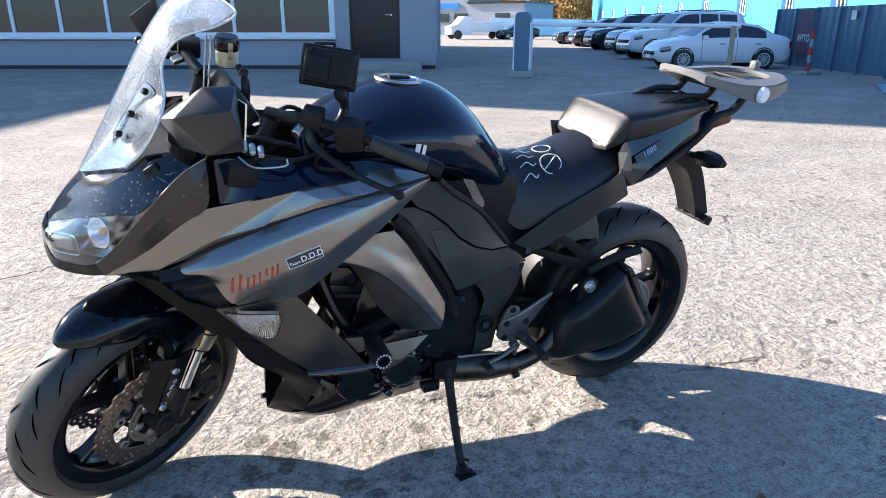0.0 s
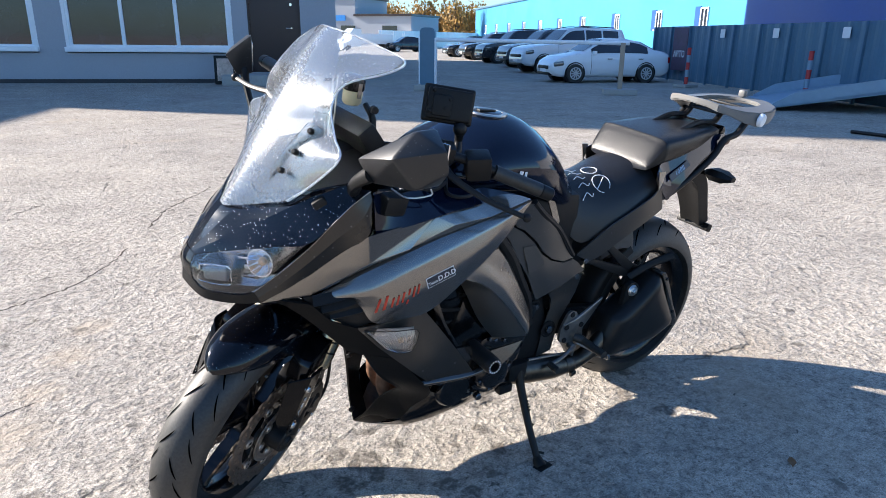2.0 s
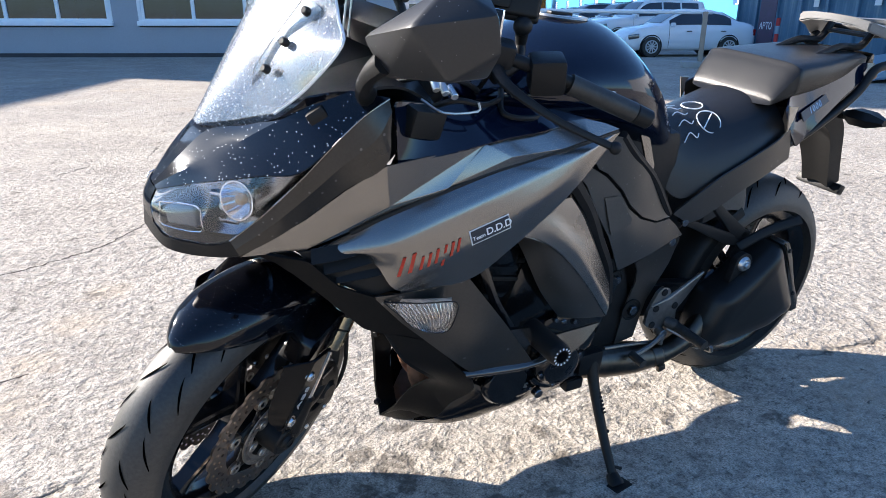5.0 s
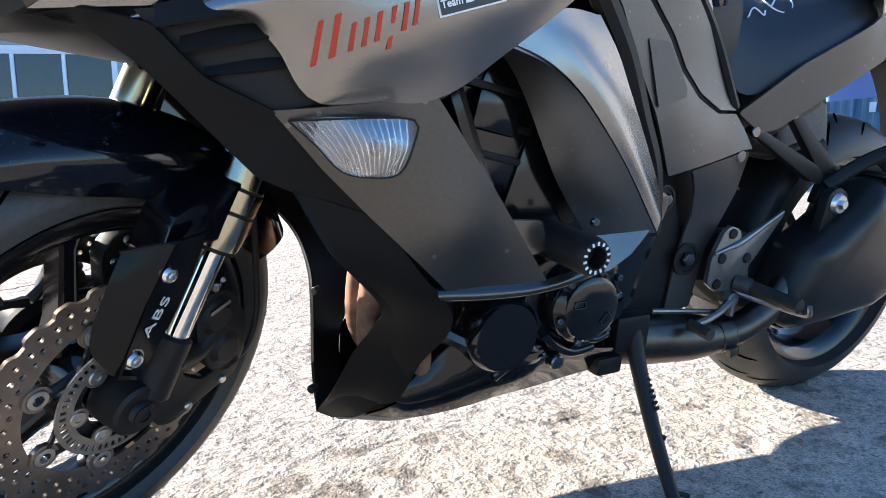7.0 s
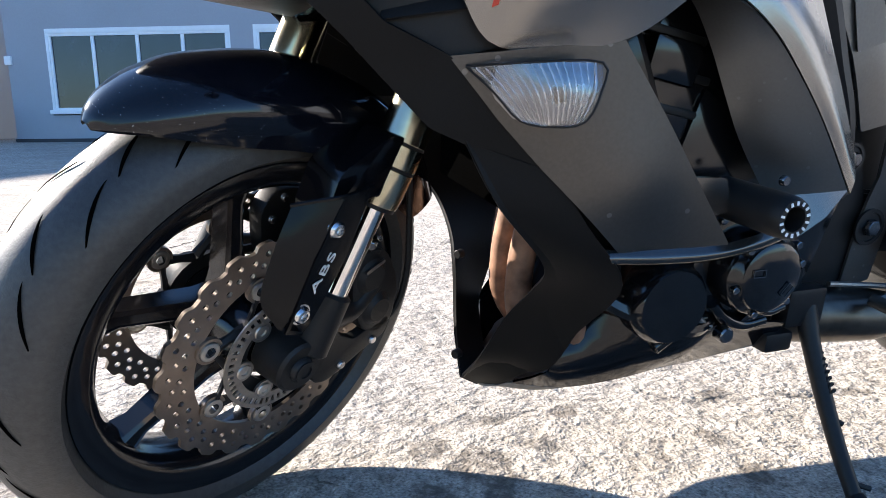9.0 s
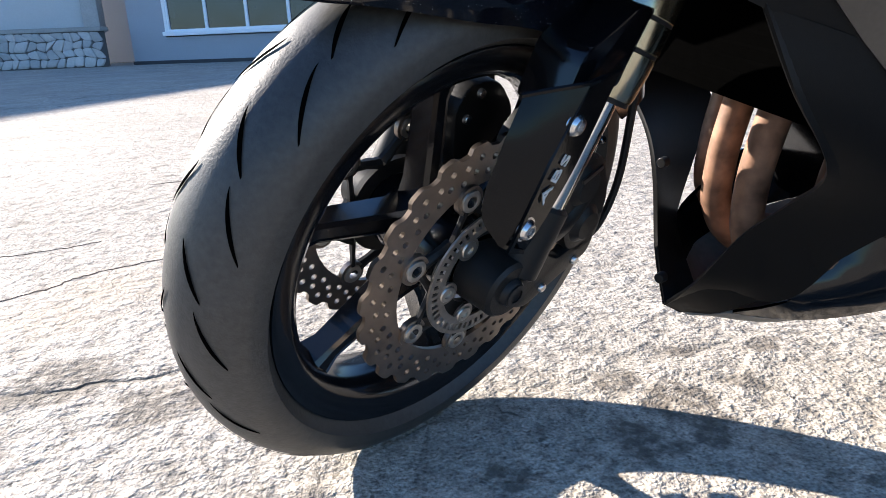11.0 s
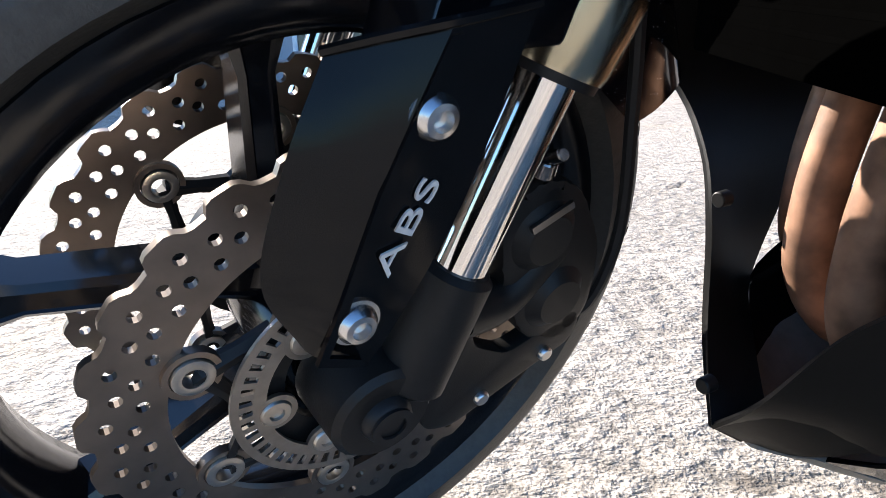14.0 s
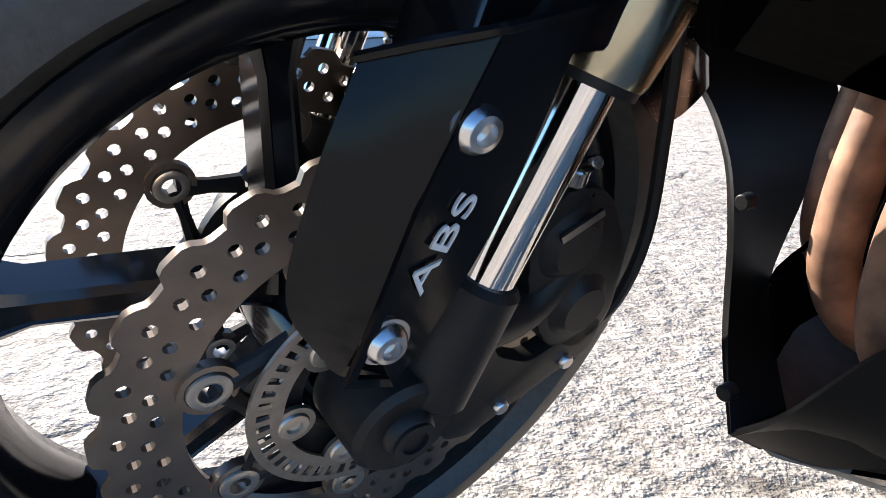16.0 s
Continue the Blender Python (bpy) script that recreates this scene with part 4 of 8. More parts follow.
    rim = [(-0.024, 0.377), (-0.040, 0.386), (-0.030, 0.407), (-0.007, 0.464), (0.024, 0.524), (0.019, 0.524), (-0.012, 0.464), (-0.036, 0.405), (-0.046, 0.383), (-0.022, 0.371)]
    part("guard_rib", slab(rim, sy * 0.1475, sy * 0.1505), GUARD, guard, "", STEER)
    for u, v in ((0.014, 0.492), (-0.025, 0.399)):
        b = bm_new()
        m = Matrix.Translation((u, sy * 0.147, v)) @ pose(0, 0, 0, 90 if sy < 0 else -90, 0, 0)
        lathe(b, [(0.0125, 0), (0.0125, 0.0012), (0.0105, 0.0014), (0.0098, 0.004), (0.0075, 0.0072), (0.0048, 0.0078), (0.0040, 0.0035)], m, 24)
        part("guard_bolt", b, BOLT, bike, "domed zinc bolt", STEER)
    if sy < 0:
        m = STEER @ Matrix.Translation((0.0005, -0.1495, 0.4435)) @ pose(0, 0, 0, 90, 0, 0) @ pose(0, 0, 0, 0, 0, 58) @ Matrix.Diagonal((2.0, 1, 1, 1))
        letters("ABS", 0.0142, m, LETTER, guard, "lettering", spread=1.08)

# front mudguard
rows = []
for a, w, r, drop in ((119.5, 0.006, 0.329, 0.002), (117.5, 0.024, 0.335, 0.006), (113, 0.045, 0.340, 0.016), (107, 0.060, 0.341, 0.030), (98, 0.071, 0.338, 0.044), (80, 0.078, 0.333, 0.055), (60, 0.080, 0.331, 0.066), (42, 0.078, 0.330, 0.07), (26, 0.07, 0.327, 0.05)):
    c, s = math.cos(radians(a)), math.sin(radians(a))
    rows.append([(rr * c, yy, 0.297 + rr * s) for yy, rr in ((0, r), (-w * 0.55, r - 0.008 * w / 0.078), (-w * 0.9, r - 0.028 * w / 0.078), (-w, r - 0.028 * w / 0.078 - drop * 0.55), (-w * 0.97, r - 0.028 * w / 0.078 - drop))])
mud = part("front_mudguard", sheet(rows, 4, 5, 0.003, mirror=True), GLOSS_FENDER, bike, "glossy black front mudguard with water drops", STEER, sharp=70)
stay = [(0.010, 0.49), (0.03, 0.545), (0.10, 0.575), (0.15, 0.56), (0.125, 0.50), (0.06, 0.505)]
for sy in (-1, 1):
    part("mudguard_stay", slab([tuple(p) for p in rounded(stay, 0.01)], sy * 0.080, sy * 0.132, bevel=0.003), GLOSS_DRY, bike, "", STEER)

# side fairing, both sides
UPPER = [(0.000, -0.172, 0.708), (0.095, -0.216, 0.776), (0.150, -0.246, 0.829), (0.203, -0.274, 0.871), (0.215, -0.262, 0.800), (0.386, -0.252, 0.882), (0.313, -0.269, 0.820), (0.100, -0.202, 0.718),
         (0.386, -0.255, 0.883), (0.484, -0.243, 0.901), (0.530, -0.268, 0.866), (0.315, -0.266, 0.822), (0.430, -0.271, 0.862), (0.600, -0.236, 0.905), (0.650, -0.232, 0.893), (0.686, -0.236, 0.880), (0.600, -0.258, 0.874)]
UPPER_FACES = [(0, 7, 4, 1), (1, 4, 2), (2, 4, 3), (3, 4, 5), (4, 6, 5), (4, 7, 6), (8, 11, 12), (8, 12, 9), (12, 11, 10), (12, 10, 9), (9, 10, 16, 13), (13, 16, 15, 14)]
MAIN_ROWS = [[(0.100, -0.195, 0.708), (0.166, -0.222, 0.745), (0.218, -0.243, 0.776), (0.310, -0.260, 0.812), (0.400, -0.264, 0.838), (0.500, -0.262, 0.855), (0.600, -0.252, 0.867), (0.685, -0.233, 0.875)],
             [(0.103, -0.200, 0.706), (0.163, -0.236, 0.735), (0.219, -0.261, 0.757), (0.310, -0.276, 0.792), (0.400, -0.279, 0.820), (0.500, -0.275, 0.842), (0.600, -0.261, 0.860), (0.687, -0.234, 0.874)],
             [(0.106, -0.203, 0.703), (0.162, -0.243, 0.722), (0.220, -0.272, 0.735), (0.310, -0.287, 0.766), (0.400, -0.290, 0.797), (0.500, -0.283, 0.825), (0.600, -0.266, 0.852), (0.688, -0.234, 0.873)],
             [(0.109, -0.205, 0.700), (0.168, -0.243, 0.717), (0.215, -0.264, 0.710), (0.285, -0.285, 0.700), (0.385, -0.295, 0.735), (0.475, -0.293, 0.775), (0.585, -0.272, 0.825), (0.689, -0.234, 0.872)],
             [(0.112, -0.205, 0.698), (0.172, -0.235, 0.713), (0.204, -0.243, 0.688), (0.245, -0.253, 0.637), (0.360, -0.272, 0.645), (0.442, -0.281, 0.698), (0.560, -0.276, 0.784), (0.690, -0.234, 0.871)]]
LINE_A = [(-0.012, -0.165, 0.735), (0.035, -0.196, 0.785), (0.083, -0.240, 0.852), (0.124, -0.255, 0.900), (0.169, -0.265, 0.945), (0.210, -0.262, 0.968)]
LINE_B = [(0.000, -0.171, 0.709), (0.048, -0.195, 0.741), (0.095, -0.215, 0.777), (0.150, -0.245, 0.830), (0.203, -0.273, 0.872), (0.213, -0.266, 0.930)]
LINE_AB = [tuple(0.55 * p + 0.45 * q - (0.006 if i == 1 else 0) for i, (p, q) in enumerate(zip(u, v))) for u, v in zip(LINE_A, LINE_B)]
for sy in (-1, 1):
    part("upper_fairing", facets(UPPER, UPPER_FACES, side=sy), SILVER, bike, "graphite upper fairing panel with folded facets", sharp=12, lining=MATT)
    ob = part("main_fairing", sheet([[(x, y if sy < 0 else -y, z) for x, y, z in r] for r in MAIN_ROWS], 6, 6, 0.003, flip=sy > 0), SILVER, bike, "graphite main fairing panel with decals", lining=MATT)
    if sy < 0:
        main_left = ob
    part("nose_side", strips([LINE_A, LINE_AB, LINE_B], 5, 3, 0.003, side=sy), NOSE_SATIN, bike, "dark satin nose side panel", sharp=10, lining=MATT)
    b = bm_new()
    tube(b, [(x, y * -sy, z) for x, y, z in MAIN_ROWS[0][1:]], 0.0042, 8, 5)
    part("panel_groove", b, BLACK, bike, "dark groove between the two panels")
    b = bm_new()
    tube(b, [(x, y * -sy, z) for x, y, z in LINE_A], 0.0014, 6, 5)
    part("panel_edge", b, SILVER, bike, "bright line along the panel edge")
both_sides("lower_fairing", [(0.200, -0.240, 0.628), (0.250, -0.256, 0.634), (0.310, -0.266, 0.641), (0.366, -0.272, 0.648), (0.455, -0.275, 0.532), (0.523, -0.282, 0.434), (0.431, -0.254, 0.413), (0.400, -0.254, 0.424), (0.30, -0.25, 0.52), (0.25, -0.247, 0.570)],
           [(0.40, -0.277, 0.50)], LOWERGREY, "dark grey lower fairing panel", radius=0.003)
both_sides("fairing_strut", [(-0.020, -0.125, 0.699), (0.022, -0.150, 0.699), (0.052, -0.175, 0.691), (0.082, -0.195, 0.669), (0.112, -0.205, 0.640), (0.142, -0.212, 0.608), (0.188, -0.225, 0.560), (0.222, -0.233, 0.545), (0.315, -0.252, 0.515), (0.258, -0.246, 0.578), (0.202, -0.241, 0.628), (0.141, -0.231, 0.656), (0.118, -0.224, 0.680), (0.098, -0.215, 0.702), (0.040, -0.188, 0.712), (0.000, -0.165, 0.704)], [], STRUT, "matt black fairing strut", radius=0.005)
both_sides("vent_back", [(0.085, -0.198, 0.714), (0.166, -0.224, 0.724), (0.204, -0.232, 0.696), (0.262, -0.243, 0.640), (0.200, -0.230, 0.624), (0.130, -0.212, 0.664)], [], MATT, "matt black vent recess", radius=0.003)
for sy in (-1, 1):
    for (x0, z0), (x1, z1) in (((0.100, 0.700), (0.166, 0.715)), ((0.120, 0.678), (0.199, 0.697)), ((0.141, 0.658), (0.226, 0.672))):
        low = [(x0, -0.222, z0), ((x0 + x1) / 2, -0.236, (z0 + z1) / 2), (x1, -0.244, z1)]
        high = [(x + 0.004, y + 0.016, z + 0.020) for x, y, z in low]
        part("vent_rib", strips([low, high], 3, 1, 0.003, side=sy), MATT, bike, "matt black vent rib")
for sy in (-1, 1):
    k = -sy
    front = [(0.222, -0.232, 0.547), (0.262, -0.236, 0.478), (0.335, -0.207, 0.400), (0.350, -0.15, 0.345), (0.343, -0.10, 0.290), (0.330, -0.05, 0.208), (0.323, 0, 0.150)]
    outer = [(0.313, -0.252, 0.517), (0.36, -0.254, 0.455), (0.413, -0.250, 0.383), (0.405, -0.19, 0.305), (0.390, -0.11, 0.215), (0.372, -0.05, 0.158), (0.352, 0, 0.133)]
    inner = [(0.300, -0.200, 0.552), (0.420, -0.222, 0.470), (0.495, -0.230, 0.362), (0.448, -0.180, 0.288), (0.400, -0.128, 0.220), (0.380, -0.065, 0.190), (0.364, 0, 0.172)]
    rows = [[(x, k * y, z) for x, y, z in r] for r in (outer, front)]
    part("chin_strut", sheet(rows, 5, 3, 0.003), STRUT, bike, "matt black strut running down to the keel")
    if sy < 0:
        inner[1:4] = [(0.385, -0.222, 0.470), (0.425, -0.226, 0.385), (0.410, -0.178, 0.300)]
    rows = [[(x, k * y, z) for x, y, z in r] for r in (front, inner)]
    part("chin_strut_inside", sheet(rows, 5, 3, 0.003), STRUT, bike, "matt black inner face of the strut")
# side scoop: a forward face and an outer face that meet in a crease
for sy in (-1, 1):
    k = -sy
    crease = [(0.453, -0.247, 0.711), (0.512, -0.250, 0.692), (0.562, -0.250, 0.662), (0.607, -0.250, 0.620), (0.661, -0.250, 0.560), (0.727, -0.248, 0.474)]
    edge = [(0.470, -0.203, 0.709), (0.497, -0.204, 0.685), (0.525, -0.205, 0.642), (0.553, -0.206, 0.590), (0.583, -0.207, 0.538), (0.640, -0.205, 0.467)]
    rows = [edge, [tuple(0.5 * (p + q) + (0, -0.005, 0)[i] for i, (p, q) in enumerate(zip(u, v))) for u, v in zip(edge, crease)], crease]
    part("side_scoop", sheet([[(x, k * y, z) for x, y, z in r] for r in rows], 5, 4, 0.003, flip=sy > 0), SCOOPGREY, bike, "graphite forward face of the side scoop")
    rows = [[(x, y - 0.0005, z + 0.0005) for x, y, z in crease],
            [(0.490, -0.244, 0.738), (0.545, -0.246, 0.712), (0.590, -0.249, 0.674), (0.630, -0.250, 0.630), (0.676, -0.250, 0.570), (0.734, -0.245, 0.490)],
            [(0.545, -0.236, 0.752), (0.592, -0.234, 0.716), (0.627, -0.234, 0.676), (0.662, -0.236, 0.630), (0.698, -0.236, 0.574), (0.741, -0.234, 0.510)],
            [(0.607, -0.222, 0.749), (0.640, -0.224, 0.708), (0.668, -0.223, 0.664), (0.695, -0.222, 0.620), (0.722, -0.221, 0.575), (0.748, -0.220, 0.530)]]
    part("side_scoop", sheet([[(x, k * y, z) for x, y, z in r] for r in rows], 5, 5, 0.003, flip=sy > 0), SILVER, bike, "graphite outer face of the side scoop")
    rows = [rows[3], [(0.650, -0.150, 0.760), (0.690, -0.165, 0.714), (0.715, -0.170, 0.664), (0.735, -0.170, 0.610), (0.765, -0.165, 0.560), (0.785, -0.160, 0.500)]]
    part("scoop_back", sheet([[(x, k * y, z) for x, y, z in r] for r in rows], 5, 3, 0.003), MATT, bike, "dark rear flank of the scoop")
both_sides("frame_cover", [(0.610, -0.222, 0.800), (0.655, -0.218, 0.800), (0.700, -0.211, 0.775), (0.751, -0.203, 0.733), (0.790, -0.196, 0.690), (0.840, -0.187, 0.655), (0.900, -0.176, 0.632), (0.950, -0.168, 0.632), (0.985, -0.160, 0.608), (1.022, -0.154, 0.574), (0.986, -0.164, 0.574), (0.852, -0.188, 0.550), (0.797, -0.192, 0.540), (0.741, -0.203, 0.636), (0.698, -0.208, 0.692), (0.648, -0.217, 0.765)],
           [(0.80, -0.199, 0.640), (0.90, -0.180, 0.600)], COVER, "dark satin frame cover", radius=0.004)
both_sides("cover_strip", [(0.690, -0.226, 0.862), (0.716, -0.222, 0.856), (0.764, -0.209, 0.812), (0.856, -0.184, 0.742), (0.942, -0.166, 0.645), (0.950, -0.169, 0.637), (0.900, -0.179, 0.638), (0.842, -0.190, 0.661), (0.793, -0.199, 0.696), (0.754, -0.206, 0.739), (0.703, -0.214, 0.781), (0.668, -0.220, 0.798), (0.640, -0.226, 0.830)],
           [(0.80, -0.200, 0.745)], COVER, "dark satin upper strip of the frame cover", radius=0.004)
both_sides("cover_leg", [(0.852, -0.187, 0.546), (0.986, -0.163, 0.570), (1.018, -0.153, 0.568), (1.004, -0.150, 0.500), (0.958, -0.146, 0.405), (0.945, -0.142, 0.300), (0.885, -0.142, 0.290), (0.893, -0.146, 0.400), (0.900, -0.156, 0.470), (0.880, -0.172, 0.515)], [], COVER, "dark satin leg of the frame cover", radius=0.004)
# thin patch added in place of a sunlit reflection
both_sides("cover_sheen", [(0.705, -0.2105, 0.730), (0.745, -0.2085, 0.728), (0.800, -0.2005, 0.668), (0.800, -0.2005, 0.655), (0.744, -0.2065, 0.640)], [], COVER_SHEEN, "thin patch standing for a sunlit reflection on the frame cover", radius=0.003, depth=0.0012)
for sy in (-1, 1):
    for u, w, v, r in ((0.824, 0.163, 0.499, 0.015), (0.911, 0.147, 0.390, 0.019)):
        b = bm_new()
        lathe(b, [(r * 1.5, 0.0), (r * 1.5, 0.004), (r * 1.2, 0.004), (r * 1.15, 0.0015)], Matrix.Translation((u, sy * w, v)) @ (ACROSS if sy < 0 else pose(0, 0, 0, -90, 0, 0)), 28)
        ringed = part("bolt_recess", b, BLACK, bike, "round black recess")
        b = bm_new()
        rod(b, (u, sy * w, v), (u, sy * (w + 0.012), v), r * 0.75, r * 0.65, 6, 0.001)
        part("bolt", b, DARKCHROME, ringed)
both_sides("fairing_liner", [(0.12, -0.185, 0.70), (0.235, -0.235, 0.80), (0.40, -0.255, 0.86), (0.56, -0.25, 0.85), (0.45, -0.245, 0.70), (0.39, -0.242, 0.645), (0.30, -0.235, 0.628), (0.24, -0.222, 0.622), (0.15, -0.19, 0.665)], [], MATT, "black inner liner of the fairing", depth=0.003)
# bulkhead, its near-black colour standing in for shade under the nose
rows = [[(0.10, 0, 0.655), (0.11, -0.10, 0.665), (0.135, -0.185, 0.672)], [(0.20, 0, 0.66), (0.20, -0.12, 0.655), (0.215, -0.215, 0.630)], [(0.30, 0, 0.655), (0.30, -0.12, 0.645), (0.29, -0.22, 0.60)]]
part("front_bulkhead", sheet(rows, 4, 4, 0.004, mirror=True), SHADE_BLACK, bike, "black plastic between fork and radiator, darkened for the shade there")
# black channel along the scoop and pivot recess
for sy in (-1, 1):
    b = bm_new()
    tube(b, [(0.610, sy * 0.214, 0.780), (0.668, sy * 0.206, 0.710), (0.715, sy * 0.198, 0.630), (0.765, sy * 0.186, 0.550), (0.800, sy * 0.168, 0.450)], 0.017, 8, 5)
    part("frame_channel", b, BLACK, bike, "black rubber channel beside the frame cover")
    b = bm_new()
    tube(b, [(0.716, sy * 0.216, 0.860), (0.768, sy * 0.203, 0.815), (0.860, sy * 0.178, 0.745), (0.950, sy * 0.160, 0.642)], 0.010, 8, 5)
    part("knee_strip", b, BLACK, bike, "dark gap strip between cover and seat")

# nose, lamps and screen
COWL = [[(-0.101, 0, 0.790), (-0.080, 0, 0.815), (-0.055, 0, 0.845), (-0.020, 0, 0.882), (0.020, 0, 0.893), (0.050, 0, 0.898), (0.100, 0, 0.905)],
        [(-0.100, -0.012, 0.790), (-0.072, -0.030, 0.823), (-0.045, -0.040, 0.852), (-0.012, -0.050, 0.881), (0.030, -0.098, 0.900), (0.069, -0.168, 0.925), (0.105, -0.205, 0.962)],
        [(-0.099, -0.022, 0.788), (-0.062, -0.066, 0.822), (-0.025, -0.093, 0.849), (0.010, -0.122, 0.874), (0.053, -0.159, 0.909), (0.100, -0.195, 0.942), (0.165, -0.228, 0.975)],
        [(-0.098, -0.034, 0.785), (-0.055, -0.092, 0.809), (-0.015, -0.150, 0.831), (0.030, -0.198, 0.849), (0.078, -0.242, 0.863), (0.126, -0.256, 0.904), (0.211, -0.263, 0.970)]]
part("nose_cowl", strips(COWL, 5, 3, 0.004, mirror=True), GLOSS, bike, "glossy black nose cowl with water drops", sharp=9)
rows = [[(-0.118, 0, 0.748), (-0.109, -0.044, 0.731), (-0.096, -0.078, 0.718), (-0.069, -0.111, 0.719), (-0.037, -0.146, 0.723), (-0.012, -0.165, 0.734)],
        [(-0.121, 0, 0.716), (-0.111, -0.045, 0.706), (-0.096, -0.080, 0.698), (-0.064, -0.113, 0.696), (-0.024, -0.147, 0.700), (0.000, -0.170, 0.710)],
        [(-0.095, 0, 0.688), (-0.085, -0.040, 0.685), (-0.066, -0.074, 0.684), (-0.035, -0.106, 0.685), (0.000, -0.132, 0.690), (0.020, -0.160, 0.700)],
        [(-0.020, 0, 0.676), (-0.010, -0.040, 0.676), (0.010, -0.074, 0.678), (0.030, -0.106, 0.682), (0.045, -0.140, 0.688), (0.060, -0.175, 0.695)],
        [(0.090, 0, 0.660), (0.090, -0.040, 0.662), (0.095, -0.080, 0.666), (0.100, -0.120, 0.672), (0.105, -0.160, 0.680), (0.110, -0.195, 0.690)]]
part("nose_chin", strips(rows, 4, 2, 0.004, mirror=True), MATT, bike, "satin black chin under the headlamps", sharp=9)
rows = [[(-0.104, 0, 0.791), (-0.099, -0.033, 0.786)], [(-0.116, 0, 0.768), (-0.110, -0.036, 0.764)], [(-0.119, 0, 0.747), (-0.110, -0.045, 0.732)]]
part("nose_bridge", sheet(rows, 3, 4, 0.004, mirror=True), GLOSS_DRY, bike, "glossy black bridge between the headlamps")
for sy in (-1, 1):
    def sd(rows):
        return [[(x, -sy * y, z) for x, y, z in r] for r in rows]
    rows = sd([[(-0.098, -0.033, 0.784), (-0.055, -0.091, 0.808), (-0.015, -0.149, 0.830), (0.030, -0.196, 0.847), (0.076, -0.240, 0.861)],
               [(-0.109, -0.037, 0.763), (-0.085, -0.087, 0.770), (-0.048, -0.141, 0.781), (0.000, -0.187, 0.797), (0.038, -0.207, 0.808)],
               [(-0.110, -0.043, 0.746), (-0.096, -0.079, 0.741), (-0.066, -0.119, 0.743), (-0.028, -0.156, 0.753), (0.008, -0.182, 0.767)],
               [(-0.108, -0.045, 0.732), (-0.094, -0.079, 0.721), (-0.068, -0.112, 0.722), (-0.036, -0.146, 0.726), (-0.012, -0.164, 0.736)]])
    lamp = part("headlamp", sheet(rows, 5, 5, 0.0025), LENS, bike, "clear headlamp lens with water drops")
    rows = [[(x + 0.045, y * 0.88, z + 0.002) for x, y, z in r] for r in rows]
    rows[1] = [(x + 0.02, y, z) for x, y, z in rows[1]]
    rows[2] = [(x + 0.02, y, z) for x, y, z in rows[2]]
    part("reflector", sheet(rows, 4, 4, 0.003), LAMPBOWL, lamp, "silver headlamp bowl")
    # low beam: a slanted clear block in a bright frame; high beam: a ribbed bowl with a warm bulb
    block = Matrix.Translation((-0.066, sy * 0.082, 0.756)) @ pose(0, 0, 0, 0, -8, -sy * 48)
    b = bm_new()
    box(b, 0.016, 0.056, 0.036, block, 0.006, 3)
    part("low_beam_block", b, LOWBEAM, lamp, "pale blue-grey low beam lens")
    b = bm_new()
    tube(b, [block @ Vector((-0.008, u, v)) for u, v in ((0.033, 0.022), (-0.033, 0.024), (-0.037, 0.0), (-0.030, -0.024), (0.036, -0.022), (0.036, 0.0), (0.033, 0.022))], 0.0012, 6, 3)
    part("low_beam_frame", b, REFLECT, lamp, "bright low beam frame")
    bowl = Matrix.Translation((0.012, sy * 0.158, 0.800)) @ Vector((-0.75, sy * 0.62, 0.12)).to_track_quat("Z", "Y").to_matrix().to_4x4()
    b = bm_new()
    lathe(b, [(0.010, -0.018), (0.020, -0.012), (0.028, 0.002), (0.031, 0.012), (0.029, 0.012), (0.026, 0.002), (0.018, -0.009), (0.010, -0.014)], bowl, 32, closed=True)
    for j in range(14):
        a = 2 * math.pi * j / 14
        tube(b, [bowl @ Vector((r * math.cos(a), r * math.sin(a), h)) for r, h in ((0.011, -0.014), (0.021, -0.006), (0.0285, 0.010))], 0.0016, 5, 2)
    part("high_beam_bowl", b, REFLECT, lamp, "bright ribbed high beam bowl")
    b = bm_new()
    bmesh.ops.create_uvsphere(b, u_segments=16, v_segments=8, radius=0.010, matrix=bowl)
    part("side_bulb", b, WARMBULB, lamp, "")
    for u, v, w, h in ((-0.030, 0.798, 0.030, 0.010), (-0.020, 0.752, 0.036, 0.008), (-0.022, 0.775, 0.022, 0.012)):
        b = bm_new()
        box(b, 0.010, w, h, Matrix.Translation((u + 0.018, sy * (0.118 + 0.25 * (u + 0.03)), v)) @ pose(0, 0, 0, 0, -20, -sy * 50), 0.003)
        part("reflector_step", b, REFLECT, lamp, "bright reflector step")
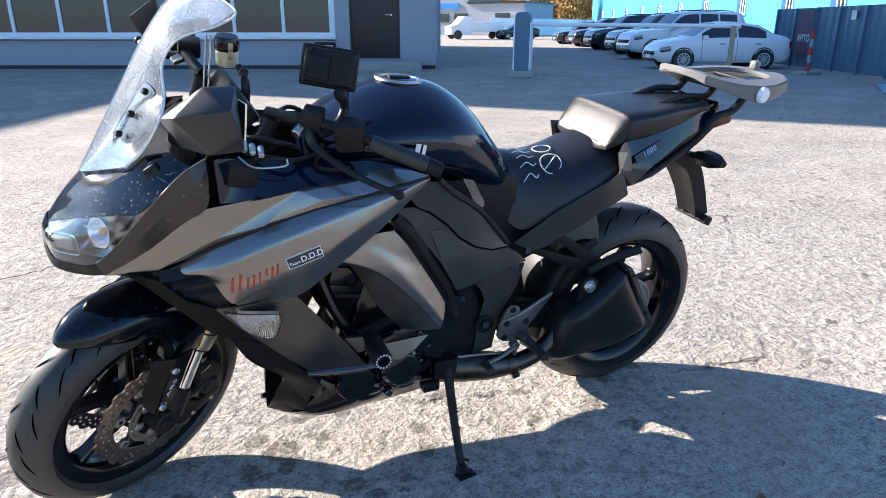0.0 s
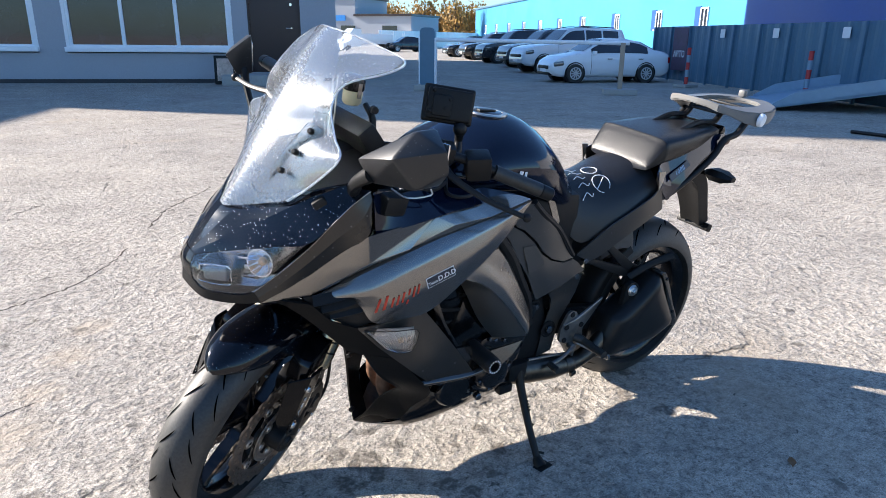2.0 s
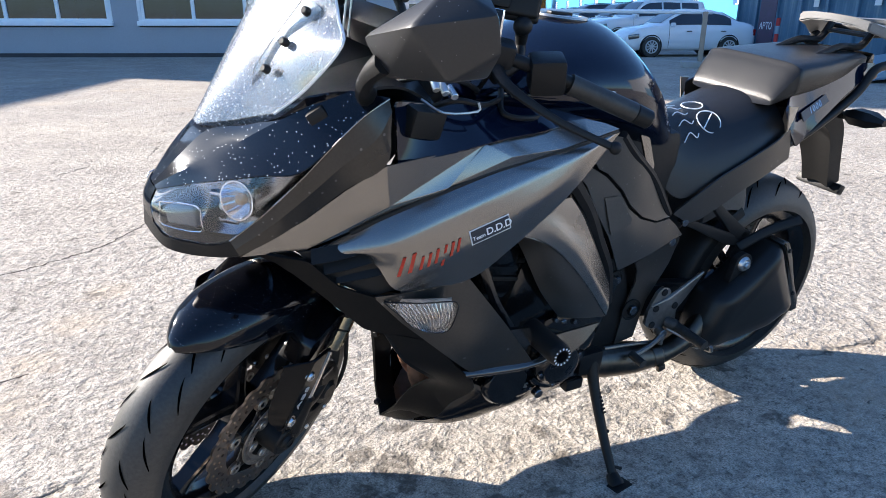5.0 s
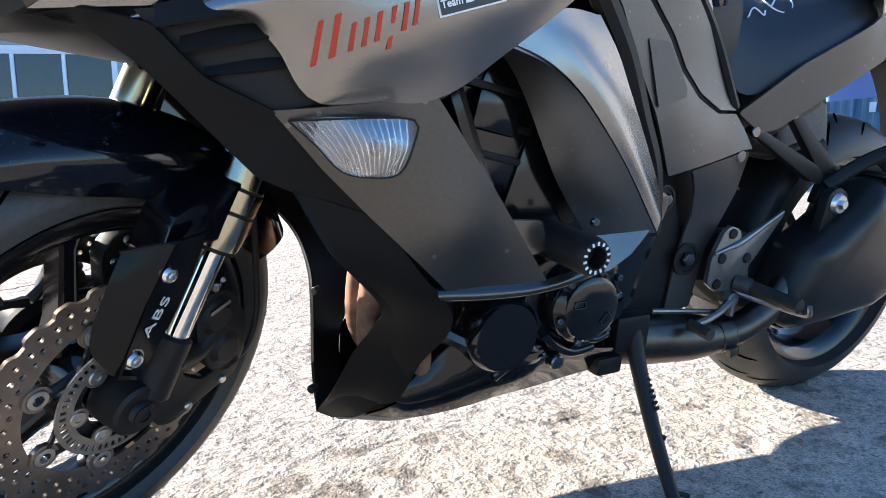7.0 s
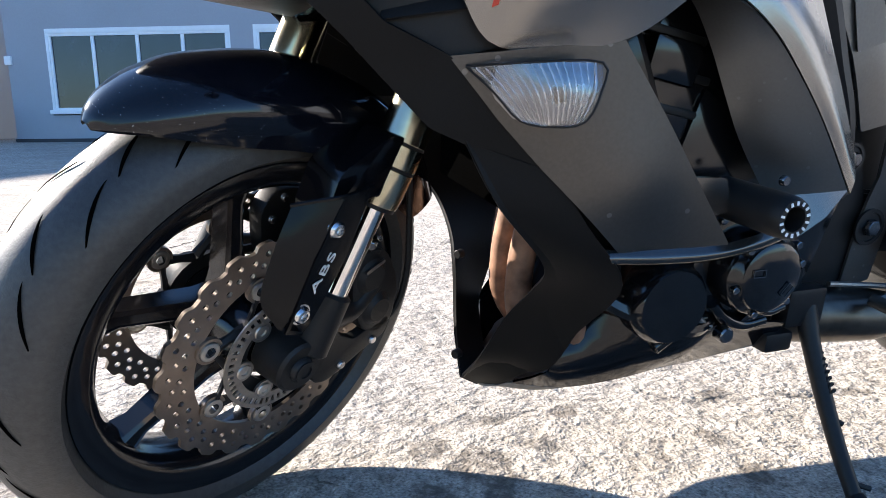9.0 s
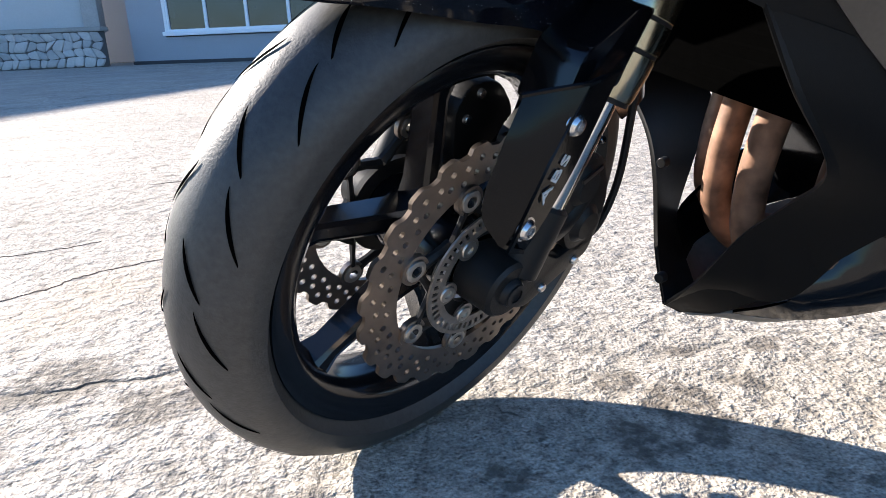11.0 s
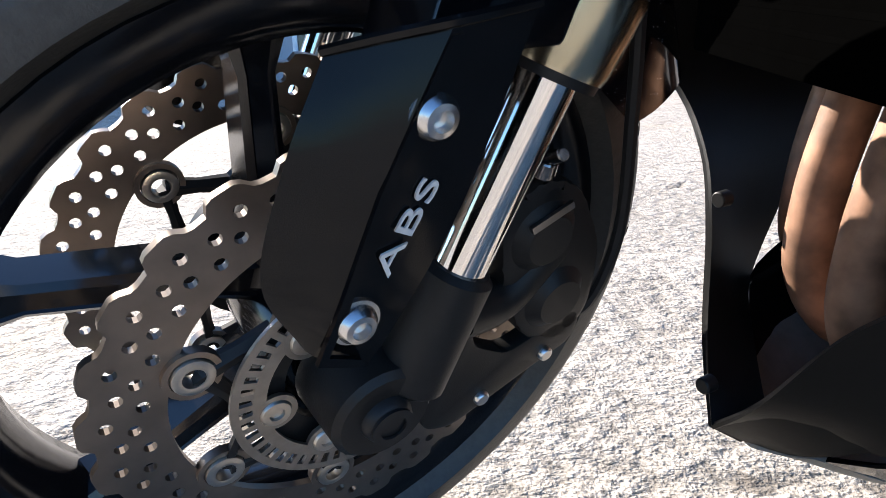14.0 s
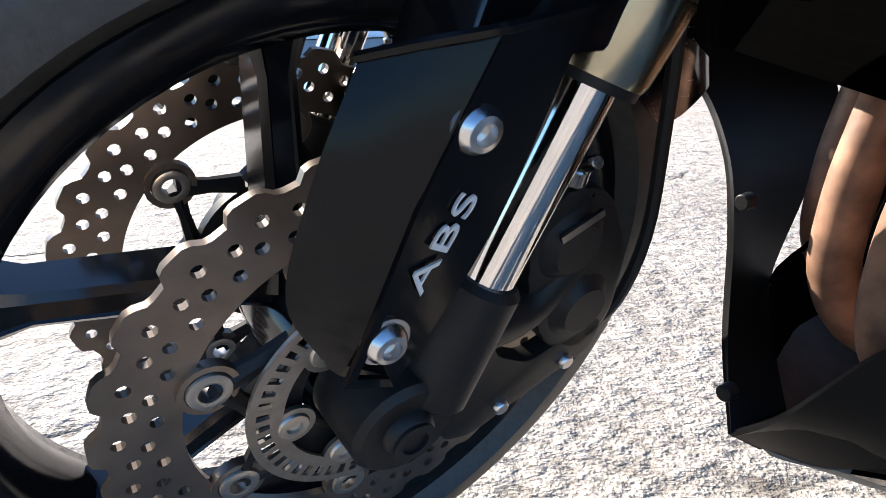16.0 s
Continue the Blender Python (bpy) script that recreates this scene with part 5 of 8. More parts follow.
rows = [[(-0.022, 0, 0.884), (-0.012, -0.028, 0.886), (0.030, -0.092, 0.906), (0.069, -0.160, 0.930)],
        [(0.010, 0, 0.935), (0.022, -0.045, 0.937), (0.060, -0.115, 0.952), (0.104, -0.200, 0.972)],
        [(0.055, 0, 1.010), (0.068, -0.058, 1.012), (0.100, -0.135, 1.022), (0.139, -0.260, 1.043)],
        [(0.090, 0, 1.070), (0.104, -0.060, 1.070), (0.128, -0.130, 1.072), (0.155, -0.204, 1.072)],
        [(0.122, 0, 1.125), (0.134, -0.058, 1.126), (0.150, -0.118, 1.126), (0.160, -0.176, 1.128)],
        [(0.158, 0, 1.180), (0.170, -0.060, 1.178), (0.182, -0.120, 1.174), (0.192, -0.174, 1.172)],
        [(0.198, 0, 1.228), (0.212, -0.064, 1.222), (0.232, -0.130, 1.210), (0.258, -0.234, 1.204)],
        [(0.235, 0, 1.262), (0.250, -0.070, 1.257), (0.274, -0.150, 1.244), (0.292, -0.236, 1.226)]]
screen = part("windscreen", sheet(rows, 6, 6, 0.004, mirror=True), SCREEN, bike, "clear windscreen with water drops")
rng = random.Random(4)
b = bm_new()
columns = [spline(col, 6) for col in zip(*[spline(r, 6) for r in rows])]
for k in range(3600):
    line = columns[int(rng.random() ** 1.5 * (len(columns) - 1))]
    p = line[int(rng.random() * (len(line) - 1))] + Vector((rng.uniform(-0.001, 0.001), rng.uniform(-0.004, 0.004), rng.uniform(-0.004, 0.004)))
    p.y *= rng.choice((-1, 1))
    r = rng.uniform(0.0005, 0.0015)
    tips = [b.verts.new(p + Vector(d) * r) for d in ((1, 0, 0), (0, 1, 0), (-1, 0, 0), (0, -1, 0), (0, 0, 1), (0, 0, -1))]
    for j in range(4):
        b.faces.new((tips[j], tips[(j + 1) % 4], tips[4]))
        b.faces.new((tips[(j + 1) % 4], tips[j], tips[5]))
tagged(part("water_drops", b, DROPLET, screen, "clear drying water drops"), kind="stuff")
b = bm_new()
edge = [r[-1] for r in rows] + [rows[-1][2], rows[-1][1]]
edge = edge + [rows[-1][0]] + [(x, -y, z) for x, y, z in reversed(edge)]
tube(b, edge, 0.0024, 6, 5)
part("screen_edge", b, EDGE, screen, "acrylic edge of the screen, its highlight put into pale colour")
for sy in (-1, 1):
    b = bm_new()
    box(b, 0.030, 0.022, 0.020, pose(0.118, sy * 0.212, 0.938, 0, -35, sy * 20), 0.005)
    part("cowl_clip", b, BLACK, bike, "black clip on the cowl")
part("screen_holder", panel([(0.050, -0.100, 0.935), (0.085, -0.130, 0.945), (0.120, -0.175, 1.010), (0.142, -0.180, 1.080), (0.125, -0.145, 1.095), (0.085, -0.110, 1.030), (0.055, -0.100, 0.985)], [], depth=0.004), EDGE_CLEAR, bike, "clear plastic screen bracket")
for u, w, v in ((0.066, -0.130, 0.990), (0.093, -0.140, 1.030), (0.124, -0.150, 1.074)):
    b = bm_new()
    rod(b, (u + 0.005, w, v - 0.002), (u - 0.005, w * 1.04, v + 0.003), 0.0072, 0.0062, 16, 0.002)
    part("screen_bolt", b, BLACK, bike, "black screen bolt")
# cockpit under the screen
rows = [[(0.06, 0, 0.90), (0.10, -0.10, 0.92), (0.19, -0.20, 0.965)], [(0.20, 0, 0.955), (0.22, -0.10, 0.965), (0.26, -0.20, 0.965)], [(0.30, 0, 0.985), (0.31, -0.10, 0.975), (0.32, -0.20, 0.93)]]
part("cockpit", sheet(rows, 4, 4, 0.004, mirror=True), MATT, bike, "black cockpit cover")
b = bm_new()
box(b, 0.05, 0.22, 0.09, pose(0.30, 0.0, 1.02, 0, -35, 0), 0.012)
part("instrument_panel", b, MATT, bike, "black instrument panel")
both_sides("inner_fairing", [(0.228, -0.245, 0.960), (0.30, -0.22, 0.945), (0.42, -0.205, 0.935), (0.55, -0.205, 0.918), (0.66, -0.215, 0.888), (0.52, -0.255, 0.900), (0.375, -0.272, 0.890), (0.230, -0.258, 0.862)], [], TANKBLUE, "glossy dark inner fairing")
b = bm_new()
box(b, 0.060, 0.05, 0.045, pose(0.275, -0.235, 0.925, 8, 12, 10), 0.006)
part("socket_box", b, MATT, bike, "small black box on the fairing")

# mirrors on the fairing
MIRROR = [(0.138, -0.335, 1.067), (0.205, -0.432, 1.140), (0.240, -0.487, 1.112), (0.154, -0.440, 1.094), (0.165, -0.345, 1.018), (0.205, -0.445, 1.030), (0.252, -0.482, 1.070), (0.235, -0.340, 1.095), (0.258, -0.420, 1.138), (0.262, -0.440, 1.032), (0.232, -0.345, 1.022)]
UPRIGHT = [(0.112, 0.380, 1.145), (0.182, 0.375, 1.196), (0.186, 0.385, 1.095), (0.142, 0.385, 1.090), (0.150, 0.460, 1.150), (0.205, 0.470, 1.185), (0.212, 0.470, 1.105), (0.175, 0.465, 1.092)]
for sy, hull in ((-1, MIRROR), (1, UPRIGHT)):
    b = bm_new()
    for x, y, z in hull:
        b.verts.new((x, y, z))
    bmesh.ops.convex_hull(b, input=list(b.verts))
    bmesh.ops.delete(b, geom=[v for v in b.verts if not v.link_faces], context="VERTS")
    bmesh.ops.dissolve_limit(b, angle_limit=radians(7), verts=list(b.verts), edges=list(b.edges))
    bmesh.ops.bevel(b, geom=list(b.edges), offset=0.005, segments=2, affect="EDGES", profile=0.6)
    housing = part("mirror_housing", b, HOUSING, bike, "dark grey angular mirror housing with dried drops" if sy < 0 else "mirror housing turned upright on its stem", sharp=30)
    b = bm_new()
    if sy < 0:
        tube(b, [(0.165, -0.350, 1.040), (0.160, -0.310, 1.015), (0.170, -0.262, 0.985), (0.185, -0.240, 0.968)], [0.020, 0.016, 0.015, 0.018], 10, 4, 0.8)
    else:
        tube(b, [(0.166, 0.395, 1.105), (0.163, 0.370, 1.060), (0.165, 0.315, 0.985), (0.166, 0.270, 0.930)], [0.016, 0.011, 0.010, 0.014], 10, 4, 0.8)
    part("mirror_arm", b, MATT, bike, "black mirror arm")
    m = Matrix.Translation((0.256, -0.412, 1.084)) @ pose(0, 0, 0, 0, 6, 12) if sy < 0 else Matrix.Translation((0.1985, 0.425, 1.142)) @ pose(0, 0, 0, 0, 0, -16)
    b = bm_new()
    box(b, 0.004, 0.085 if sy < 0 else 0.06, 0.060, m, 0.0015)
    part("mirror_glass", b, CHROME, housing, "mirror glass")
for k in range(3):
    b = bm_new()
    rod(b, (0.285 + 0.016 * k, -0.252 + 0.004 * k, 0.992 - 0.008 * k), (0.283 + 0.016 * k, -0.268, 0.978 - 0.006 * k), 0.0065, 0.006, 12, 0.001)
    part("bolt", b, BOLT, bike)
# tank, seats and tail
rings = []
for x, zt, zb, w, wt in ((0.455, 0.955, 0.86, 0.10, 0.05), (0.50, 0.985, 0.85, 0.150, 0.07), (0.57, 1.018, 0.84, 0.185, 0.09), (0.65, 1.040, 0.83, 0.200, 0.10), (0.73, 1.040, 0.82, 0.205, 0.10), (0.80, 1.020, 0.80, 0.190, 0.095), (0.87, 0.972, 0.77, 0.160, 0.085), (0.93, 0.905, 0.74, 0.130, 0.07), (0.975, 0.850, 0.72, 0.105, 0.05)):
    ring = []
    for a in range(0, 360, 15):
        c, s = math.cos(radians(a)), math.sin(radians(a))
        mid, hz = (zt + zb) / 2 + 0.01, (zt - zb) / 2
        wy = w if s < 0 else wt + (w - wt) * (1 - s ** 1.6)
        ring.append(Vector((x, math.copysign(abs(c) ** 0.75, c) * wy, mid + math.copysign(abs(s) ** 0.85, s) * hz)))
    rings.append(ring)
b = bm_new()
loft(b, [[Vector(col) for col in r] for r in zip(*[spline(list(c), 3) for c in zip(*rings)])])
tank = part("fuel_tank", b, TANKBLUE, bike, "glossy blue-black fuel tank")
b = bm_new()
m = Matrix.Translation((0.695, 0, 1.045)) @ pose(0, 0, 0, 0, 4, 0)
lathe(b, [(0.052, -0.012), (0.060, 0.002), (0.058, 0.006), (0.046, 0.006), (0.044, 0.001)], m, 40)
part("cap_ring", b, STEEL, tank, "bright fuel cap ring")
b = bm_new()
lathe(b, [(0.043, -0.01), (0.043, 0.003), (0.038, 0.005), (0.012, 0.005)], m, 40)
box(b, 0.055, 0.018, 0.008, m @ Matrix.Translation((0, 0, 0.007)), 0.003)
part("fuel_cap", b, BLACK, tank, "black locking fuel cap")
both_sides("knee_trim", [(0.795, -0.185, 0.845), (0.828, -0.178, 0.835), (0.872, -0.165, 0.765), (0.862, -0.17, 0.748), (0.842, -0.175, 0.765)], [], SILVER, "small graphite trim under the tank", radius=0.006)
b = bm_new()
b = slab([tuple(p) for p in ((0.0, 0.0), (0.012, 0.0), (0.012, 0.022), (0.0, 0.022))], 0, 0.0012, Matrix.Translation((0.66, -0.2055, 0.925)) @ pose(0, 0, 0, 0, 12, 0))
part("tank_badge", b, WHITE, tank, "white maker's mark drawn as bars")
b = slab([(0.018, 0.0), (0.026, 0.0), (0.026, 0.022), (0.018, 0.022)], 0, 0.0012, Matrix.Translation((0.66, -0.2055, 0.925)) @ pose(0, 0, 0, 0, 12, 0))
part("tank_badge", b, WHITE, tank)

rings = []
for x, zt, zs, w in ((0.905, 0.838, 0.770, 0.085), (0.955, 0.850, 0.700, 0.120), (1.01, 0.842, 0.660, 0.145), (1.08, 0.835, 0.695, 0.160), (1.16, 0.845, 0.735, 0.170), (1.24, 0.870, 0.765, 0.172), (1.30, 0.888, 0.785, 0.165)):
    ring = []
    for k in range(17):
        u = -1 + k / 8
        prof = 1 - abs(u) ** 2.6
        ring.append((x, u * w if abs(u) < 0.9 else math.copysign(w * (0.9 + 0.35 * (abs(u) - 0.9)), u), zs + (zt - zs) * (prof if abs(u) < 1 else 0)))
    rings.append(ring)
b = bm_new()
grid = [spline(list(c), 4) for c in zip(*rings)]
made = [[b.verts.new(p) for p in col] for col in grid]
for a, c in zip(made, made[1:]):
    for k in range(len(a) - 1):
        b.faces.new((a[k], a[k + 1], c[k + 1], c[k]))
thicken(b, 0.02)
seat = part("rider_seat", b, VINYL, bike, "black vinyl rider seat with stitched emblem")
rings = []
for x, zt, zb, w in ((1.258, 0.872, 0.858, 0.120), (1.262, 0.882, 0.858, 0.126), (1.285, 0.917, 0.862, 0.134), (1.310, 0.951, 0.868, 0.139), (1.324, 0.957, 0.870, 0.140), (1.42, 0.962, 0.885, 0.135), (1.53, 0.968, 0.905, 0.118), (1.62, 0.966, 0.922, 0.098), (1.655, 0.955, 0.930, 0.080)):
    ring = []
    for a in range(0, 360, 15):
        c, s = math.cos(radians(a)), math.sin(radians(a))
        ring.append(Vector((x - (0.02 * (1 - abs(c)) if s < 0 else -0.0), math.copysign(abs(c) ** 0.34, c) * w, (zt + zb) / 2 + math.copysign(abs(s) ** 0.45, s) * (zt - zb) / 2)))
    rings.append(ring)
b = bm_new()
loft(b, [[Vector(col) for col in r] for r in zip(*[spline(list(c), 3) for c in zip(*rings)])])
pillion = part("pillion_seat", b, VINYL_WORN, bike, "black vinyl pillion seat", sharp=32)

both_sides("seat_rail_cover", [(0.978, -0.150, 0.632), (1.10, -0.165, 0.716), (1.25, -0.174, 0.790), (1.29, -0.170, 0.815), (1.33, -0.160, 0.735), (1.20, -0.160, 0.672), (1.08, -0.152, 0.607), (1.037, -0.152, 0.600)], [], SATIN, "dark satin seat rail cover")
both_sides("tail_fairing", [(1.272, -0.160, 0.858), (1.30, -0.138, 0.880), (1.48, -0.120, 0.920), (1.60, -0.104, 0.945), (1.68, -0.092, 0.940), (1.62, -0.112, 0.910), (1.52, -0.134, 0.872), (1.40, -0.160, 0.815), (1.33, -0.170, 0.765), (1.295, -0.170, 0.80)], [], TANKBLUE, "glossy dark tail fairing")
b = bm_new()
loft(b, [[Vector((x, y * w, z)) for y, z in ((-1, z0), (-1, z1), (1, z1), (1, z0))] for x, w, z0, z1 in ((1.32, 0.12, 0.735, 0.85), (1.45, 0.11, 0.76, 0.88), (1.60, 0.085, 0.82, 0.92), (1.73, 0.05, 0.885, 0.925))])
part("tail_tray", b, MATT, bike, "black tail underside")
for sy in (-1, 1):
    m = Matrix.Translation((1.385, sy * 0.1500, 0.855)) @ pose(0, 0, 0, 0, -24, 0) @ pose(0, 0, 0, -sy * -24, 0, 0) @ pose(0, 0, 0, 0, 0, 9 * -sy)
    badge = part("side_badge", slab([(-0.055, -0.012), (0.055, -0.010), (0.052, 0.010), (-0.052, 0.010)], -sy * 0.001, sy * 0.002, m), NAVY, bike, "dark badge with white figures")
    turn = m @ (pose(0, 0, 0, 90, 0, 0) if sy < 0 else pose(0, 0, 0, 90, 0, 180))
    letters("1000", 0.021, Matrix.Translation((0, sy * 0.0022, 0)) @ turn, PALEBLUE, badge, "lettering", shear=0.2, spread=1.25)
    part("seat_joint", slab([(1.262, 0.868), (1.292, 0.866), (1.288, 0.835), (1.278, 0.808)], sy * 0.168, sy * 0.171), STEEL, bike, "pale reflective patch")
# seat emblem: lines of white stitching
b = bm_new()
def on_seat(x, y):
    u = y / 0.155
    zt = np.interp(x, [0.955, 1.01, 1.08, 1.16, 1.24], [0.850, 0.842, 0.835, 0.845, 0.870])
    zs = np.interp(x, [0.955, 1.01, 1.08, 1.16, 1.24], [0.700, 0.660, 0.695, 0.735, 0.765])
    return Vector((x, y, zs + (zt - zs) * (1 - abs(u) ** 2.6) + 0.003))
for cx, cy, r in ((1.12, -0.012, 0.026), (1.115, -0.075, 0.030)):
    tube(b, [on_seat(cx + r * math.cos(a), cy + r * 0.9 * math.sin(a)) for a in np.linspace(0, 2 * math.pi, 17)], 0.0016, 5, 2)
tube(b, [on_seat(1.090, -0.088), on_seat(1.135, -0.062)], 0.0016, 5, 3)
for k in range(5):
    y = 0.01 - 0.026 * k
    tube(b, [on_seat(1.085 - 0.004 * k, y), on_seat(1.06, y - 0.006), on_seat(1.045, y + 0.004), on_seat(1.02, y - 0.008)], 0.0014, 5, 4)
part("seat_emblem", b, WHITE, seat, "white stitched emblem of two rings and flames")

# luggage rack: an open frame that widens towards the back
OUTER = [(1.572, 0.0, 1.054), (1.578, 0.060, 1.052), (1.590, 0.100, 1.045), (1.640, 0.112, 1.032), (1.700, 0.135, 1.022), (1.755, 0.156, 1.020), (1.820, 0.152, 1.022), (1.900, 0.120, 1.026), (1.945, 0.060, 1.030), (1.955, 0.0, 1.030)]
INNER = [(1.622, 0.0, 1.046), (1.626, 0.045, 1.045), (1.640, 0.066, 1.040), (1.680, 0.074, 1.034), (1.720, 0.082, 1.030), (1.760, 0.090, 1.028), (1.810, 0.092, 1.028), (1.860, 0.078, 1.028), (1.890, 0.045, 1.028), (1.898, 0.0, 1.028)]
DEEP = [0.020, 0.022, 0.026, 0.026, 0.040, 0.052, 0.046, 0.036, 0.030, 0.028]
b = bm_new()
ring = []
for k, (o, n, d) in enumerate(zip(OUTER, INNER, DEEP)):
    ring.append((k, o, n, d))
loop = [(o, n, d) for k, o, n, d in ring] + [((o[0], -o[1], o[2]), (n[0], -n[1], n[2]), d) for k, o, n, d in reversed(ring[1:-1])]
made = [[b.verts.new(p) for p in (o, n, (n[0], n[1], n[2] - 0.012), (o[0], o[1], o[2] - d))] for o, n, d in loop]
for p, q in zip(made, made[1:] + made[:1]):
    for k in range(4):
        b.faces.new((p[k], p[(k + 1) % 4], q[(k + 1) % 4], q[k]))
bmesh.ops.recalc_face_normals(b, faces=list(b.faces))
bmesh.ops.bevel(b, geom=[e for e in b.edges if len(e.link_faces) == 2 and e.calc_face_angle(0) > radians(35)], offset=0.004, segments=2, affect="EDGES")
part("rack_frame", b, RACKGREY, bike, "pale grey plastic rack frame with an open middle", sharp=40)
b = bm_new()
box(b, 0.20, 0.13, 0.008, pose(1.76, 0, 1.002), 0.003)
part("rack_tray", b, MATT, bike, "black plate under the open rack")
for u in (1.700, 1.800):
    b = bm_new()
    box(b, 0.016, 0.150, 0.012, pose(u, 0, 1.014), 0.004)
    part("rack_bar", b, MATT, bike, "black cross bar of the rack")
for sy in (-1, 1):
    b = bm_new()
    tube(b, [(x, -sy * y, z) for x, y, z in [(1.276, -0.125, 0.752), (1.388, -0.125, 0.765), (1.517, -0.125, 0.830), (1.589, -0.125, 0.879), (1.630, -0.125, 0.930), (1.689, -0.125, 0.945), (1.727, -0.125, 0.985)]], [0.010, 0.011, 0.0115, 0.0115, 0.0115, 0.0115, 0.012], 10, 5)
    part("rack_arm", b, BLACK, bike, "black steel rack arm")
    b = bm_new()
    tube(b, [(1.468, sy * 0.06, 0.955), (1.553, sy * 0.06, 0.978), (1.633, sy * 0.06, 0.976), (1.660, sy * 0.06, 0.992), (1.680, sy * 0.06, 1.022)], 0.010, 8, 4)
    part("rack_stay", b, BLACK, bike, "black rack stay")
    b = bm_new()
    rod(b, (1.760, sy * 0.150, 0.996), (1.763, sy * 0.166, 0.995), 0.024, 0.022, 20, 0.003)
    part("rack_reflector", b, PVC, bike, "round pale reflector on the rack side")
b = bm_new()
box(b, 0.026, 0.026, 0.026, pose(1.915, 0.03, 1.044), 0.008)
part("rack_button", b, RACKGREY, bike, "pale rack release button")
b = bm_new()
box(b, 0.070, 0.18, 0.045, pose(1.645, 0, 0.938, 0, -10, 0), 0.012)
part("tail_end", b, GLOSS_DRY, bike, "black tail end behind the pillion seat")

# plate hanger and rear lamps
rows = [[(1.575, 0, 0.80), (1.565, -0.062, 0.785)], [(1.640, 0, 0.755), (1.638, -0.058, 0.740)], [(1.695, 0, 0.665), (1.695, -0.046, 0.655)], [(1.735, 0, 0.575), (1.735, -0.042, 0.565)]]
part("plate_hanger", sheet(rows, 3, 5, 0.045, mirror=True), MATT, bike, "black number plate hanger")
b = bm_new()
box(b, 0.03, 0.14, 0.03, pose(1.765, 0, 0.562, 0, 20, 0), 0.006)
part("plate_bracket", b, MATT, bike, "bare plate bracket")
for sy in (-1, 1):
    b = bm_new()
    tube(b, [(1.63, sy * 0.03, 0.795), (1.63, sy * 0.11, 0.805)], 0.010, 8, 2)
    loft(b, [[Vector((1.63 + dx * k, sy * (y - 0.02), 0.808 + dz * 1.2 * k)) for dx, dz in ((-0.035, 0), (-0.02, 0.016), (0.02, 0.016), (0.032, 0), (0.02, -0.018), (-0.02, -0.018))] for y, k in ((0.11, 0.5), (0.135, 1.0), (0.18, 0.95), (0.215, 0.4))])
    part("rear_indicator", b, BLACK, bike, "dark rear turn indicator")
b = bm_new()
box(b, 0.07, 0.12, 0.03, pose(1.735, 0, 0.895, 0, -12, 0), 0.008)
part("tail_lamp", b, shader("dark_red_lens", (0.10, 0.004, 0.004), 0.12), bike, "dark red tail lamp")

# engine, exhaust and frame
HUGGER = shader("dusty_plastic", (0.055, 0.054, 0.052), 0.55, 0.0, 0.35, 90, 14, drops=70, drop_shade=0.02, bump=0.2, bump_scale=500)
ALLOY = shader("worn_dark_alloy", (0.20, 0.195, 0.19), 0.4, 0.9, 0.25, 90, 12)
DUST = shader("dusty_metal", (0.20, 0.19, 0.175), 0.6, 0.3, 0.3, 60, 14)
for name, size, m, e, label in (("engine_block", (0.30, 0.36, 0.20), pose(0.66, 0, 0.46, 0, 18, 0), 0.02, "black four-cylinder engine block"), ("cylinder_head", (0.22, 0.34, 0.20), pose(0.57, 0, 0.60, 0, 22, 0), 0.02, "black cylinder head"), ("crankcase", (0.36, 0.26, 0.16), pose(0.72, 0, 0.33), 0.03, "black crankcase")):
    b = bm_new()
    box(b, *size, m, e)
    part(name, b, ENGINE, bike, label)
# ribbed airbox wall seen through the scoop opening
for k in range(3):
    b = bm_new()
    box(b, 0.09, 0.008, 0.010, pose(0.50 + 0.012 * k, -0.172, 0.655 - 0.045 * k, 0, 12, 0), 0.003)
    part("engine_rib", b, MATT, bike)
b = bm_new()
box(b, 0.07, 0.012, 0.05, pose(0.50, -0.176, 0.625, 0, 12, 0), 0.008)
part("airbox_lid", b, ENGINE, bike, "glossy black cover in the opening")
both_sides("engine_side", [(0.40, -0.16, 0.68), (0.52, -0.16, 0.70), (0.70, -0.165, 0.52), (0.74, -0.165, 0.46), (0.60, -0.165, 0.46), (0.50, -0.165, 0.46)], [], ENGINE, "dark engine side behind the fairing")
b = bm_new()
m = Matrix.Translation((0.640, -0.17, 0.376)) @ ACROSS
lathe(b, [(0.088, 0.0), (0.088, 0.018), (0.084, 0.026), (0.074, 0.030), (0.058, 0.032)], m, 44)
case = part("engine_case", b, ENGINE, bike, "glossy black engine side case")
for k in range(9):
    a = radians(40 * k + 12)
    b = bm_new()
    c = Vector((0.640 + 0.080 * math.cos(a), -0.196, 0.376 + 0.080 * math.sin(a)))
    rod(b, c, c + Vector((0, -0.009, 0)), 0.0062, 0.0055, 10, 0.001)
    part("bolt", b, DARKCHROME, case)
b = bm_new()
m = Matrix.Translation((0.630, -0.198, 0.372)) @ ACROSS
lathe(b, [(0.056, 0.0), (0.056, 0.034), (0.053, 0.042), (0.047, 0.046), (0.045, 0.052), (0.040, 0.055), (0.012, 0.056)], m, 44)
cover = part("engine_cover", b, ENGINE, bike, "round glossy black engine cover")
